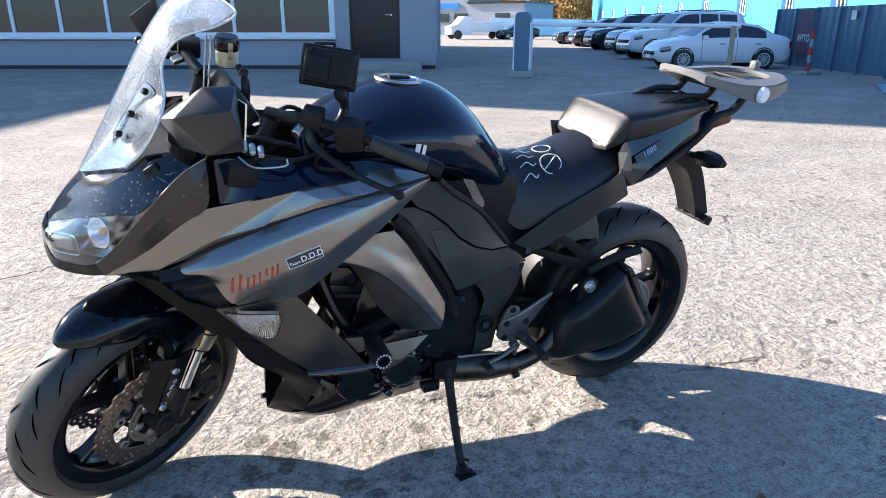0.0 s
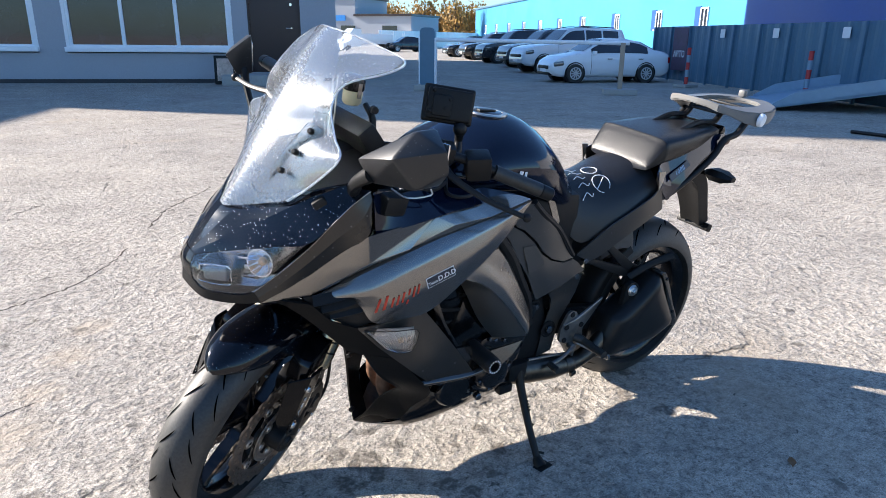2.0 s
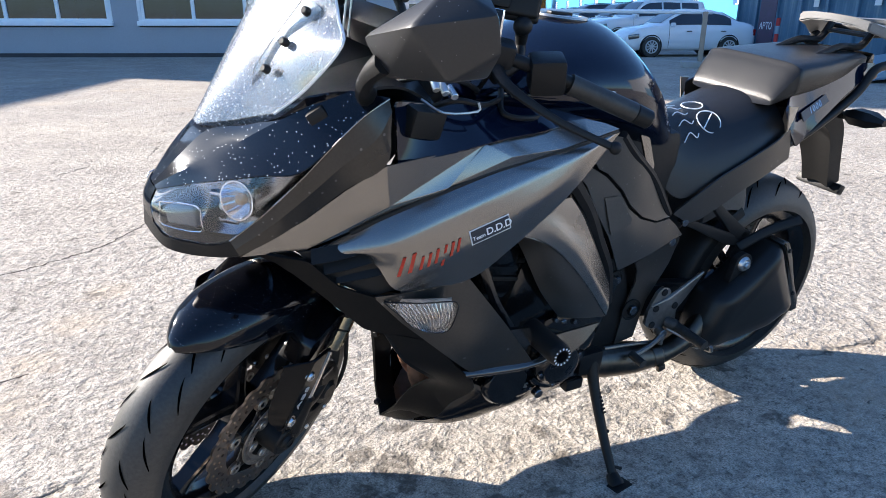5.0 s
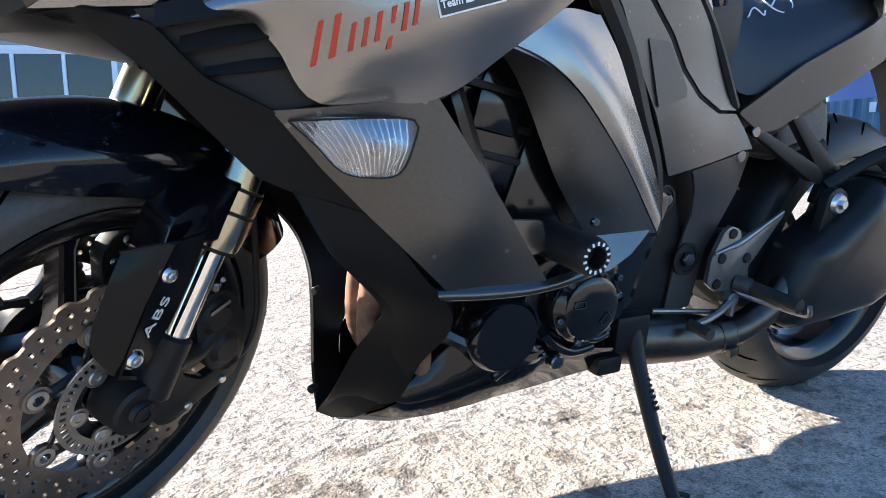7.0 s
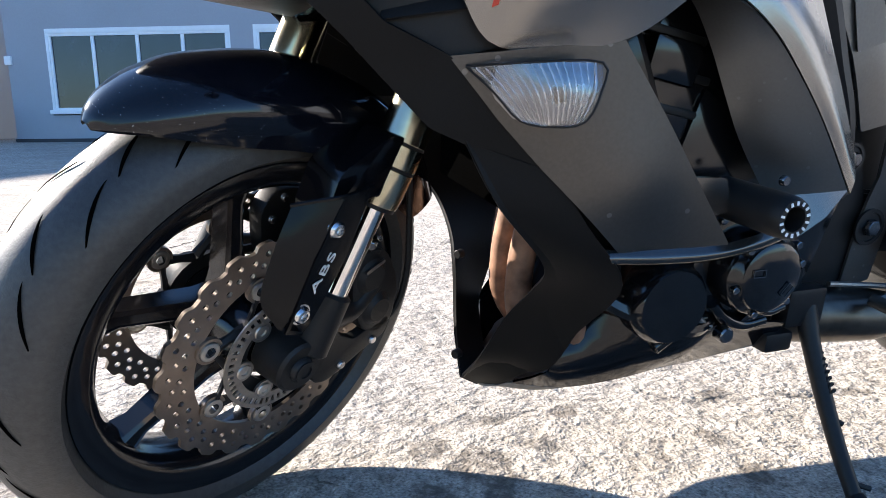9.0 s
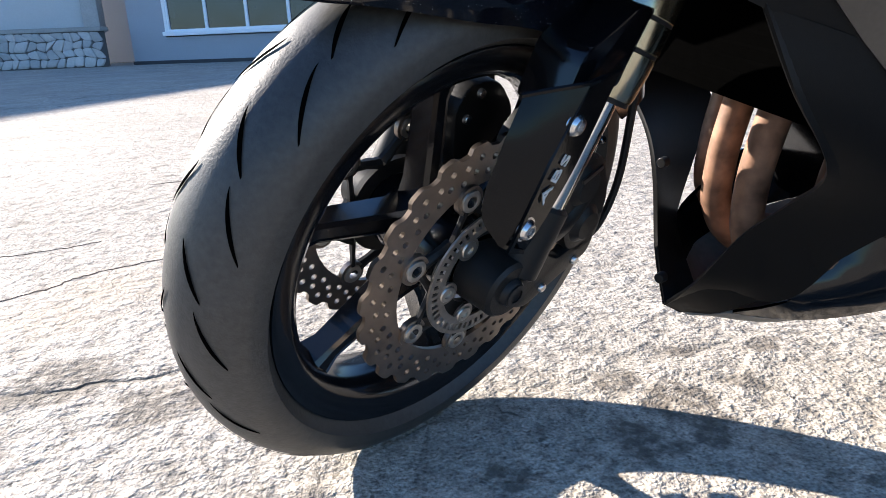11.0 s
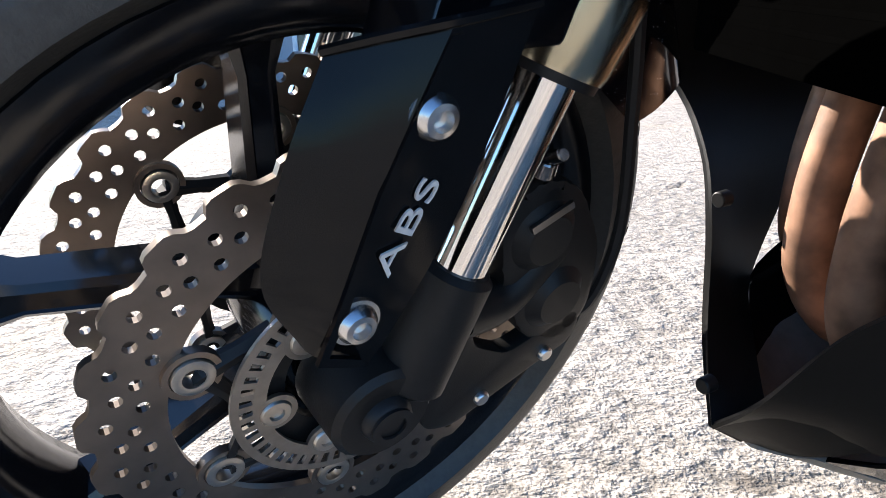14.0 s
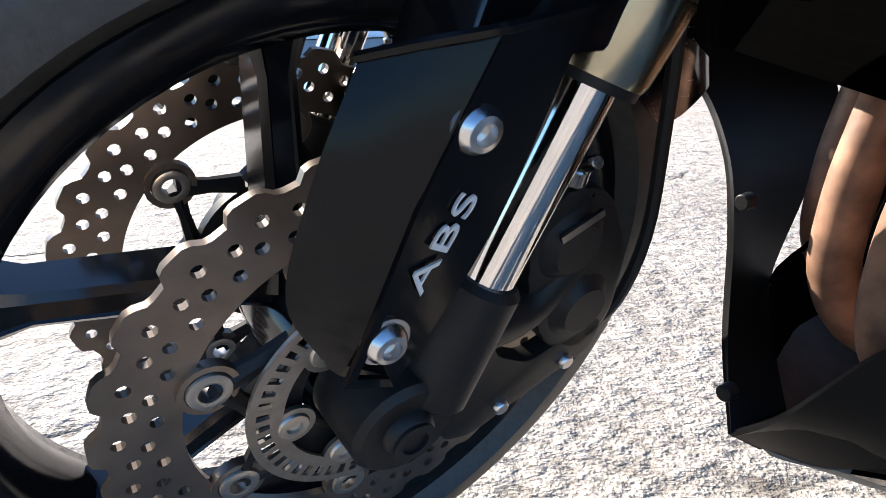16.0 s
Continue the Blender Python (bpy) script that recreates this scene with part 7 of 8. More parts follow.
def tag_at(u0, u1, v0, v1):
    c, s = math.cos(radians(17)), math.sin(radians(17))
    return [(0.384 + 0.9 * (u * c - v * s), 0.7485 + 0.9 * (u * s + v * c)) for u, v in ((u0, v0), (u1, v0), (u1, v1), (u0, v1))]
st = part("sticker", slab(tag_at(-0.0425, 0.0425, -0.0155, 0.0155), -0.3, -0.3005), WHITE, main_left, "white-edged dark sticker")
stick(st, 0.0012)
st2 = part("sticker_field", slab(tag_at(-0.0405, 0.0405, -0.0135, 0.0135), -0.3, -0.3005), NAVY, main_left)
stick(st2, 0.0020)
m = Matrix.Translation((0.384, -0.3, 0.748)) @ pose(0, 0, 0, 90, 0, 0) @ pose(0, 0, 0, 0, 0, 17)
stick(letters("D.D.D", 0.0185, m @ Matrix.Translation((0.0155, 0.0003, 0)), WHITE, main_left, "lettering", depth=0.0003, bold=0.0004), 0.0028)
stick(letters("Team", 0.0105, m @ Matrix.Translation((-0.0235, -0.002, 0)), WHITE, main_left, "lettering", depth=0.0003, bold=0.0002), 0.0028)
# handlebar, controls and phone
def hb(*pts):
    return [Vector(p) for p in pts]
b = bm_new()
box(b, 0.10, 0.26, 0.035, pose(0.262, 0, 0.955, 0, -24, 0), 0.012)
for sy in (-1, 1):
    rod(b, (0.27, sy * 0.105, 0.955), (0.292, sy * 0.115, 1.040), 0.021, 0.018, 16, 0.003)
part("top_yoke", b, BLACK, bike, "black top yoke with bar risers", STEER)
for sy in (-1, 1):
    grip = hb((0.335, sy * 0.235, 1.062), (0.400, sy * 0.330, 1.040), (0.455, sy * 0.415, 1.018))
    b = bm_new()
    tube(b, [(0.288, sy * 0.105, 1.048), (0.300, sy * 0.17, 1.060), *grip], 0.0115, 10, 4)
    part("handlebar", b, BLACK, bike, "black handlebar half", STEER)
    b = bm_new()
    tube(b, [grip[0].lerp(grip[2], 0.42), grip[2]], 0.0175, 14, 2)
    part("grip", b, RUBBER, bike, "black rubber grip", STEER)
    b = bm_new()
    rod(b, grip[2], grip[2] + (grip[2] - grip[1]).normalized() * 0.034, 0.0175, 0.0165, 18, 0.003)
    part("bar_end", b, BLACK, bike, "black bar end", STEER)
    c = grip[0].lerp(grip[2], 0.22)
    b = bm_new()
    box(b, 0.060, 0.058, 0.060, Matrix.Translation(c) @ pose(0, 0, 0, 0, 0, sy * 56) @ pose(0, 0, 0, 0, -14, 0), 0.010)
    sw = part("switch_block", b, MATT, bike, "black switch block", STEER)
    b = bm_new()
    box(b, 0.012, 0.018, 0.006, Matrix.Translation(c + Vector((0.028, sy * -0.01, 0.018))), 0.002)
    part("switch", b, WHITE, sw, "", STEER)
    b = bm_new()
    tube(b, hb((0.310, sy * 0.200, 1.050), (0.285, sy * 0.250, 1.035), (0.305, sy * 0.340, 1.010), (0.345, sy * 0.425, 0.992)), [0.012, 0.009, 0.0065, 0.0065], 8, 5, 0.7)
    bmesh.ops.create_uvsphere(b, u_segments=12, v_segments=8, radius=0.011, matrix=Matrix.Translation((0.348, sy * 0.431, 0.991)))
    part("lever", b, BLACK, bike, "black lever with a ball end", STEER)
    b = bm_new()
    rod(b, (0.310, sy * 0.190, 1.050), (0.278, sy * 0.200, 1.040), 0.012, 0.010, 12, 0.002)
    part("cable_adjuster", b, STEEL, bike, "steel cable adjuster", STEER)
    b = bm_new()
    box(b, 0.045, 0.05, 0.04, Matrix.Translation((0.325, sy * 0.20, 1.066)) @ pose(0, 0, 0, 0, 0, sy * 56), 0.008)
    part("lever_clamp", b, BLACK, bike, "black lever clamp", STEER)
for k, pts in enumerate([((0.40, -0.19, 0.955), (0.36, -0.215, 0.975), (0.31, -0.20, 0.985), (0.27, -0.13, 0.96)), ((0.44, -0.20, 0.94), (0.38, -0.245, 0.945), (0.33, -0.245, 0.955), (0.29, -0.20, 0.93)), ((0.46, -0.17, 0.95), (0.43, -0.23, 0.925), (0.48, -0.24, 0.915), (0.55, -0.20, 0.91)),
                         ((0.36, -0.11, 1.0), (0.40, -0.15, 1.03), (0.45, -0.15, 0.99), (0.44, -0.12, 0.93))]):
    b = bm_new()
    tube(b, hb(*pts), 0.0048, 8, 6)
    part("cable", b, BLACK, bike, "black control cable")
b = bm_new()
tube(b, hb((0.275, -0.235, 0.958), (0.30, -0.262, 0.942), (0.36, -0.262, 0.94), (0.365, -0.255, 0.952)), 0.0022, 6, 3)
part("wire_clip", b, STEEL, bike, "thin bright wire clip")
# brake fluid pot on the right bar
m = Matrix.Translation((0.297, 0.012, 1.088)) @ pose(0, 0, 0, 8, 4, 0)
b = bm_new()
lathe(b, [(0.006, -0.004), (0.019, 0.0), (0.0235, 0.006), (0.0245, 0.038)], m, 28)
pot = part("fluid_pot", b, CREAM, bike, "cream brake fluid reservoir")
b = bm_new()
lathe(b, [(0.0255, 0.036), (0.0268, 0.040), (0.0262, 0.058), (0.0225, 0.065), (0.008, 0.067)], m, 28)
part("pot_lid", b, GLOSS_DRY, pot, "black reservoir lid")
b = bm_new()
for z, w in ((0.048, 0.010), (0.030, 0.008)):
    box(b, 0.010, 0.003, 0.018, m @ pose(0.004, -0.0265, z), 0.001)
part("pot_latch", b, STEEL_DULL, pot, "small bright latch")
b = bm_new()
tube(b, hb((0.318, -0.020, 1.092), (0.326, -0.045, 1.060), (0.322, -0.040, 1.010), (0.315, -0.020, 0.965)), [0.010, 0.012, 0.013, 0.014], 10, 4, 0.7)
rod(b, (0.324, -0.050, 1.086), (0.322, -0.064, 1.086), 0.010, 0.009, 16, 0.001)
part("pot_bracket", b, BLACK, bike, "black reservoir bracket")
for dx in (0.0, 0.010):
    b = bm_new()
    tube(b, hb((0.262 + dx, 0.030, 1.150), (0.252 + dx, 0.022, 1.090), (0.240 + dx, 0.015, 1.010)), 0.0022, 6, 4)
    part("thin_pipe", b, STEEL, bike, "thin bright metal pipe")
b = bm_new()
m = Matrix.Translation((0.4955, -0.107, 1.100)) @ pose(0, 0, 0, 0, 0, -27) @ pose(0, 0, 0, -14, 6, 0)
box(b, 0.124, 0.016, 0.088, m, 0.0075, 3)
box(b, 0.110, 0.014, 0.074, m @ Matrix.Translation((0.002, -0.012, 0.0)), 0.006, 3)
phone = part("phone_holder", b, MATT, bike, "black cased phone on a handlebar mount")
b = bm_new()
box(b, 0.046, 0.012, 0.050, m @ Matrix.Translation((-0.018, -0.022, -0.004)), 0.004)
for dx, dz in ((-0.03, 0.03), (0.0, -0.01), (-0.035, -0.02), (0.01, 0.012)):
    rod(b, m @ Vector((dx - 0.01, -0.018, dz)), m @ Vector((dx - 0.01, -0.030, dz)), 0.0055, 0.0045, 12, 0.001)
part("mount_plate", b, MATT, phone, "black mount with screw heads")
b = bm_new()
bmesh.ops.create_uvsphere(b, u_segments=14, v_segments=8, radius=0.017, matrix=m @ Matrix.Translation((0.035, -0.012, -0.052)))
tube(b, hb(m @ Vector((0.035, -0.01, -0.05)), (0.522, -0.125, 1.015), (0.505, -0.14, 0.985), (0.455, -0.15, 0.965)), [0.013, 0.010, 0.013, 0.013], 10, 3)
part("mount_arm", b, BLACK, phone, "black ball arm")

# ---- yard things ----
def car(m, length, width, height, paint, label, kind="sedan"):
    """A parked car in one flowing shell with glass, wheels and lamps; x runs to its nose."""
    ob = empty("car" if kind == "sedan" else "suv", m @ Matrix.Scale(0.86, 4), label, "car", "parked cars")
    tall = kind != "sedan"
    hl, hw = length / 2, width / 2
    if tall:
        top = [(-1, 0.47), (-0.985, 0.64), (-0.96, 0.80), (-0.90, 0.955), (-0.75, 0.985), (-0.2, 1.0), (0.06, 0.985), (0.17, 0.93), (0.37, 0.685), (0.43, 0.65), (0.75, 0.61), (0.92, 0.555), (0.98, 0.45), (1, 0.33)]
        belt, roof, rake, back = 0.63 * height, (-0.86, 0.08), (0.15, 0.37), (-0.985, -0.90)
    else:
        top = [(-1, 0.54), (-0.95, 0.68), (-0.82, 0.725), (-0.72, 0.745), (-0.47, 0.925), (-0.23, 0.99), (0, 1.0), (0.13, 0.98), (0.29, 0.865), (0.47, 0.70), (0.60, 0.66), (0.82, 0.595), (0.95, 0.49), (1, 0.37)]
        belt, roof, rake, back = 0.635 * height, (-0.5, 0.16), (0.15, 0.46), (-0.72, -0.47)
    xs, zs = [x * hl for x, _ in top], [z * height for _, z in top]

    def ring(x):
        """Half a cross-section, from the sill up to the middle of the top."""
        zt = float(np.interp(x, xs, zs))
        u = abs(x) / hl
        w = hw * (1 - 0.10 * max(0, (u - 0.62) / 0.38) ** 2 - 0.12 * max(0, (u - 0.90) / 0.10) ** 2)
        bl = min(belt, zt - 0.035)
        wt = w * (0.90 - 0.17 * min(1, max(0, (zt - belt) / (height - belt))))
        z0 = 0.22 * height * (0.72 if tall else 0.62) + 0.10 * max(0, (u - 0.85) / 0.15)
        return [Vector(p) for p in ((x, w * 0.86, z0), (x, w * 0.965, z0 + 0.09), (x, w, z0 + (bl - z0) * 0.45), (x, w * 0.985, z0 + (bl - z0) * 0.80), (x, w * 0.95, bl), (x, wt, max(bl + 0.005, zt - 0.055)), (x, wt * 0.86, zt - 0.012), (x, 0, zt))]

    b = bm_new()
    rings = []
    for x in np.unique(np.round(np.concatenate([np.linspace(-hl, hl, 41), xs]), 4)).tolist():
        half = ring(x)
        rings.append([Vector((p.x, -p.y, p.z)) for p in half] + [p for p in reversed(half[:-1])])
    loft(b, rings)
    part("body", b, paint, ob, sharp=55)
    # side windows follow the shell, split by pillars
    for sy in (-1, 1):
        spans = ((-0.80, -0.50), (-0.47, -0.17), (-0.14, 0.30)) if tall else ((-0.58, -0.17), (-0.14, 0.36))
        for a, c in spans:
            b = bm_new()
            strip = []
            for x in np.linspace(a * hl, c * hl, 9).tolist():
                r = ring(x)
                lo, hi = r[4], r[5]
                if hi.z - lo.z < 0.07:
                    continue
                strip.append([b.verts.new(Vector((p.x, sy * (p.y + 0.008), p.z))) for p in (lo.lerp(hi, 0.10), lo.lerp(hi, 0.90))])
            for p, q in zip(strip, strip[1:]):
                b.faces.new((p[0], q[0], q[1], p[1]))
            thicken(b, 0.004)
            part("side_window", b, PANE, ob, "dark tinted side window")
        r = ring(0.33 * hl)
        b = bm_new()
        box(b, 0.12, 0.19, 0.13, pose(0.33 * hl, sy * (hw + 0.05), belt + 0.05), 0.035)
        part("mirror", b, paint, ob)
        b = bm_new()
        p = ring(0.90 * hl)[3]
        box(b, 0.34, 0.20, 0.15, pose(0.875 * hl, sy * (p.y - 0.05), p.z - 0.02, 0, 10, sy * -20), 0.04)
        part("headlight", b, DARKCHROME, ob, "clear headlight with a dark surround")
        b = bm_new()
        p = ring(-0.965 * hl)[3]
        box(b, 0.16, 0.16, 0.20 if not tall else 0.32, pose(-0.95 * hl, sy * (p.y - 0.05), p.z - 0.03), 0.03)
        part("tail_light", b, TAILRED, ob, "red tail light")
        for x in (-0.56 * hl, 0.62 * hl):
            r = 0.38 if tall else 0.315
            b = bm_new()
            lathe(b, [(r * 1.14, -0.30), (r * 1.14, 0.012), (r * 1.10, 0.016), (r * 1.0, 0.004)], pose(x, sy * hw * 0.985, r + 0.01) @ (ACROSS if sy < 0 else pose(0, 0, 0, -90, 0, 0)), 32)
            part("wheel_arch", b, BLACK, ob)
            b = bm_new()
            lathe(b, [(r * 0.62, -0.10), (r * 0.95, -0.10), (r, -0.06), (r, 0.06), (r * 0.95, 0.10), (r * 0.62, 0.10)], pose(x, sy * (hw - 0.06), r) @ ACROSS, 28)
            w = part("tyre", b, RUBBER, ob)
            b = bm_new()
            for k in range(10):
                box(b, r * 0.60, 0.03, r * 0.10, pose(x, sy * (hw + 0.045), r) @ Matrix.Rotation(radians(36 * k), 4, "Y") @ Matrix.Translation((r * 0.33, 0, 0)))
            lathe(b, [(r * 0.56, -0.02), (r * 0.65, -0.02), (r * 0.65, 0.02), (r * 0.56, 0.02)], pose(x, sy * (hw + 0.045), r) @ ACROSS, 28, closed=True)
            part("rim", b, WHEELSILVER, w, "silver alloy rim")
        for x in (-0.46 * hl, 0.06 * hl):
            p = ring(x)[3]
            b = bm_new()
            box(b, 0.17, 0.03, 0.03, pose(x, sy * (p.y + 0.012), p.z), 0.008)
            part("door_handle", b, paint if tall else BLACK, ob)
        for x in (-0.155 * hl, 0.36 * hl):
            b = bm_new()
            tube(b, [ring(x)[k] * 1.0 + Vector((0, 0.002, 0)) if sy > 0 else Vector((ring(x)[k].x, -ring(x)[k].y - 0.002, ring(x)[k].z)) for k in (1, 2, 3, 4)], 0.006, 5, 2)
            part("door_gap", b, BLACK, ob)
    for (a, c), name in ((rake, "windscreen"), (back, "rear_window")):
        b = bm_new()
        grid = []
        for x in np.linspace(a * hl, c * hl, 6)[0:].tolist():
            r = ring(x)
            up = Vector((0.006 if name == "windscreen" else -0.006, 0, 0.008))
            grid.append([b.verts.new(p + up) for p in (Vector((x, -r[6].y, r[6].z)), r[7], r[6])])
        for p, q in zip(grid, grid[1:]):
            for k in range(2):
                b.faces.new((p[k], p[k + 1], q[k + 1], q[k]))
        thicken(b, 0.004)
        part(name, b, PANE, ob, "dark glass")
    b = bm_new()
    box(b, 0.10, width * 0.60, 0.13, pose(hl - 0.035, 0, 0.42 * height * (0.9 if tall else 0.80)), 0.03)
    part("grille", b, BLACK, ob, "dark grille")
    b = bm_new()
    box(b, 0.14, width * 0.72, 0.10, pose(hl - 0.06, 0, 0.20 * height), 0.03)
    part("bumper_intake", b, BLACK, ob, "black lower intake")
    b = bm_new()
    box(b, 0.03, 0.50, 0.11, pose(hl + 0.005, 0, 0.27 * height))
    part("plate", b, PVC, ob, "white plate without figures")
    if tall:
        for sy in (-1, 1):
            b = bm_new()
            tube(b, [(-0.75 * hl, sy * hw * 0.66, height - 0.01), (-0.2 * hl, sy * hw * 0.68, height + 0.035), (0.02 * hl, sy * hw * 0.66, height)], 0.02, 6, 3)
            part("roof_rail", b, BLACK, ob)
    return ob


TAILRED = shader("tail_red", (0.3, 0.01, 0.01), 0.2)
HEAD = math.degrees(math.atan2(0.37, -0.93))
car(pose(15.10, 13.05, 0, 0, 0, HEAD), 4.38, 1.70, 1.47, CARWHITE, "white saloon car parked along the fence")
for (x, y), l, w, h, paint, label in (((18.1, 17.7), 4.95, 1.95, 1.90, CARWHITE, "large white off-road car parked in the row"), ((20.5, 21.6), 4.9, 1.9, 1.88, CARGREY, "grey off-road car parked in the row"), ((22.6, 26.2), 4.8, 1.9, 1.90, CARDARK, "dark off-road car parked in the row"), ((24.8, 31.0), 4.6, 1.85, 1.75, CARDARK, "dark car parked in the row"), ((27.0, 36.2), 4.4, 1.8, 1.5, CARDARK, "dark low car parked in the row")):
    car(pose(x, y, 0, 0, 0, HEAD + 4), l, w, h, paint, label, "suv")
car(pose(31.0, 51.5, 0, 0, 0, 170), 4.3, 1.7, 1.5, CARDARK, "dark car parked at the far end")
# white truck at the far end
van = empty("truck", pose(27.6, 53.0, 0, 0, 0, 172), "white flatbed truck at the far end of the yard", "truck")
b = bm_new()
box(b, 3.0, 2.0, 0.85, pose(-0.75, 0, 1.05), 0.05)
part("flatbed", b, CARWHITE, van)
b = bm_new()
loft(b, [[Vector((x, y * 0.95, z)) for y, z in ((-1, 0.4), (-1, zt), (1, zt), (1, 0.4))] for x, zt in ((0.6, 1.85), (1.3, 1.90), (1.9, 1.25), (2.5, 1.05))])
part("cab", b, CARWHITE, van)
for x in (-1.9, 1.9):
    for sy in (-1, 1):
        b = bm_new()
        lathe(b, [(0.2, -0.1), (0.36, -0.1), (0.38, 0), (0.36, 0.1), (0.2, 0.1)], pose(x, sy * 0.95, 0.38) @ ACROSS, 20)
        part("tyre", b, RUBBER, van)

# barrier
gate = empty("barrier", pose(8.45, 12.4, 0), "raised-arm car park barrier with grey cabinet and white arm", "barrier")
b = bm_new()
loft(b, [[Vector(p) for p in [pose(0, 0, 0, 0, 0, -40) @ Vector((u, y, v)) for u, v in rounded([(-0.18, 0.1), (0.18, 0.1), (0.18, 1.45), (-0.18, 1.45)], 0.13, 5)]] for y in (-0.15, 0.15)])
part("cabinet", b, FENCE, gate, "grey painted cabinet")
for sx in (-1, 1):
    b = bm_new()
    box(b, 0.03, 0.32, 1.06, pose(0, 0, 0.69, 0, 0, -40) @ Matrix.Translation((sx * 0.190, 0, 0)), 0.005)
    part("edge_strip", b, PVC, gate, "pale edge strip")
b = bm_new()
box(b, 0.62, 0.55, 0.14, pose(0, 0, 0.07, 0, 0, -40), 0.02)
part("plinth", b, CONCRETE, gate, "concrete plinth")
b = bm_new()
tube(b, [(0.1, -0.1, 1.18), (3.45, -3.15, 1.14)], 0.045, 8, 1)
part("arm", b, PVC, gate, "white barrier arm")
rest = empty("arm_rest", pose(11.75, 9.3, 0), "pale fork post with a concrete foot under the barrier arm", "post")
b = bm_new()
box(b, 0.10, 0.08, 1.10, pose(0, 0, 0.60, 0, 0, -40), 0.01)
part("post", b, shader("raw_timber", (0.34, 0.27, 0.21), 0.7), rest)
b = bm_new()
box(b, 0.75, 0.45, 0.13, pose(0, 0, 0.065, 0, 0, -40), 0.02)
part("foot", b, CONCRETE, rest)
# red and white posts by the fence
def striped_post(x, y):
    p = empty("bollard", pose(x, y, 0), "red and white striped steel post by the fence", "bollard", "striped posts")
    for k in range(5):
        b = bm_new()
        rod(b, (0, 0, 0.08 + 0.19 * k), (0, 0, 0.27 + 0.19 * k), 0.05, segments=16)
        part("band", b, REDPAINT if k % 2 == 0 else FADED, p)
    b = bm_new()
    box(b, 0.55, 0.4, 0.08, pose(0, 0, 0.04), 0.02)
    part("foot", b, CONCRETE, p)
striped_post(15.35, 10.2)
striped_post(14.05, 6.2)
# loading ramp
RAMPBLUE = shader("pale_blue_steel", (0.22, 0.32, 0.42), 0.45, 0.2, 0.1, 8, 0.8)
ramp = empty("loading_ramp", frame_at(11.4, 5.5, 0, 0.62, -0.78), "grey steel loading ramp rising from the yard", "ramp")
b = slab([(0, 0.02), (6.0, 1.05), (6.0, 1.17), (0, 0.05)], 0.0, 2.6)
part("deck", b, RAMPBLUE, ramp, "grey steel deck")
for y in (0.0, 2.52):
    b = slab([(0.1, 0.04), (6.0, 1.08), (6.0, 1.40), (0.5, 0.34), (0.1, 0.10)], y, y + 0.08)
    part("side_beam", b, RAMPBLUE, ramp, "pale grey side beam")
for x in (3.2, 5.4):
    for y in (0.2, 2.3):
        b = bm_new()
        box(b, 0.12, 0.12, 0.17 * x - 0.02, pose(x, y, 0.085 * x), 0.01)
        part("leg", b, BLACK, ramp)
# picture board beside the step
board = empty("notice_board", WALL @ pose(5.65, -0.75, 0), "small framed picture board leaning by the step", "board")
b = bm_new()
box(b, 0.55, 0.08, 0.72, pose(0, 0, 0.37, -8, 0, 0), 0.01)
part("frame", b, BLACK, board)
b = bm_new()
box(b, 0.40, 0.02, 0.56, pose(0, -0.05, 0.38, -8, 0, 0))
part("picture", b, shader("faded_picture", (0.45, 0.34, 0.28), 0.6, vary=0.5, stain=8), board, "faded warm-toned picture")
# canopy and camera box on the wall
b = bm_new()
box(b, 1.6, 0.9, 0.06, WALL @ pose(9.2, 0.5, 3.75), 0.01)
tagged(part("canopy", b, BLACK), "thin dark canopy at the building's corner", "canopy")
b = bm_new()
box(b, 0.20, 0.08, 0.24, WALL @ pose(-5.55, -0.04, 2.3), 0.02)
tagged(part("meter_box", b, PVC), "small white box on the office wall", "box")

# a dark bar lying beside the ramp
b = bm_new()
tube(b, [(9.52, 3.02, 0.026), (9.48, 2.45, 0.026), (9.42, 1.80, 0.026)], 0.025, 8, 2)
tagged(part("steel_bar", b, BLACK), "dark steel bar lying on the asphalt by the ramp", "bar")
# a fallen leaf on the asphalt
b = bm_new()
rib = [(-0.022, 0, 0.004), (-0.010, 0, 0.007), (0.004, 0, 0.006), (0.020, 0, 0.009)]
rows = [[(x, -w, z + 0.005) for (x, _, z), w in zip(rib, (0.002, 0.011, 0.012, 0.002))], rib, [(x, w, z + 0.004) for (x, _, z), w in zip(rib, (0.002, 0.010, 0.011, 0.002))]]
leaf_thing = tagged(part("leaf", sheet(rows, 3, 3, 0.0006), shader("dry_leaf", (0.22, 0.11, 0.05), 0.8)), "curled dry brown leaf on the asphalt", "leaf")
leaf_thing.matrix_world = pose(1.433, -0.746, -0.0025, 0, 0, 40)

# far end of the yard
FAR = frame_at(33.0, 79.5, 0, 0.59, -0.81)
workshop = empty("workshop", FAR, "low grey workshop with a blue sign", "building")
for x, w, h in ((-1.0, 16.0, 5.6), (10.6, 7.2, 3.55)):
    b = bm_new()
    box(b, w, 9, h, pose(x, 4.5, h / 2))
    part("wall", b, RENDER_GREY, workshop)
    b = bm_new()
    box(b, w + 0.3, 9.4, 0.25, pose(x, 4.5, h + 0.125))
    part("roof", b, DOORBROWN, workshop)
b = bm_new()
box(b, 4.2, 0.1, 0.62, pose(3.6, -0.06, 3.35))
part("sign_board", b, SIGNBLUE, workshop, "blue sign board")
for x in (3.4, 6.0, 11.5):
    b = bm_new()
    box(b, 1.9, 0.08, 1.0, pose(x, -0.03, 2.0))
    part("window", b, PANE, workshop)
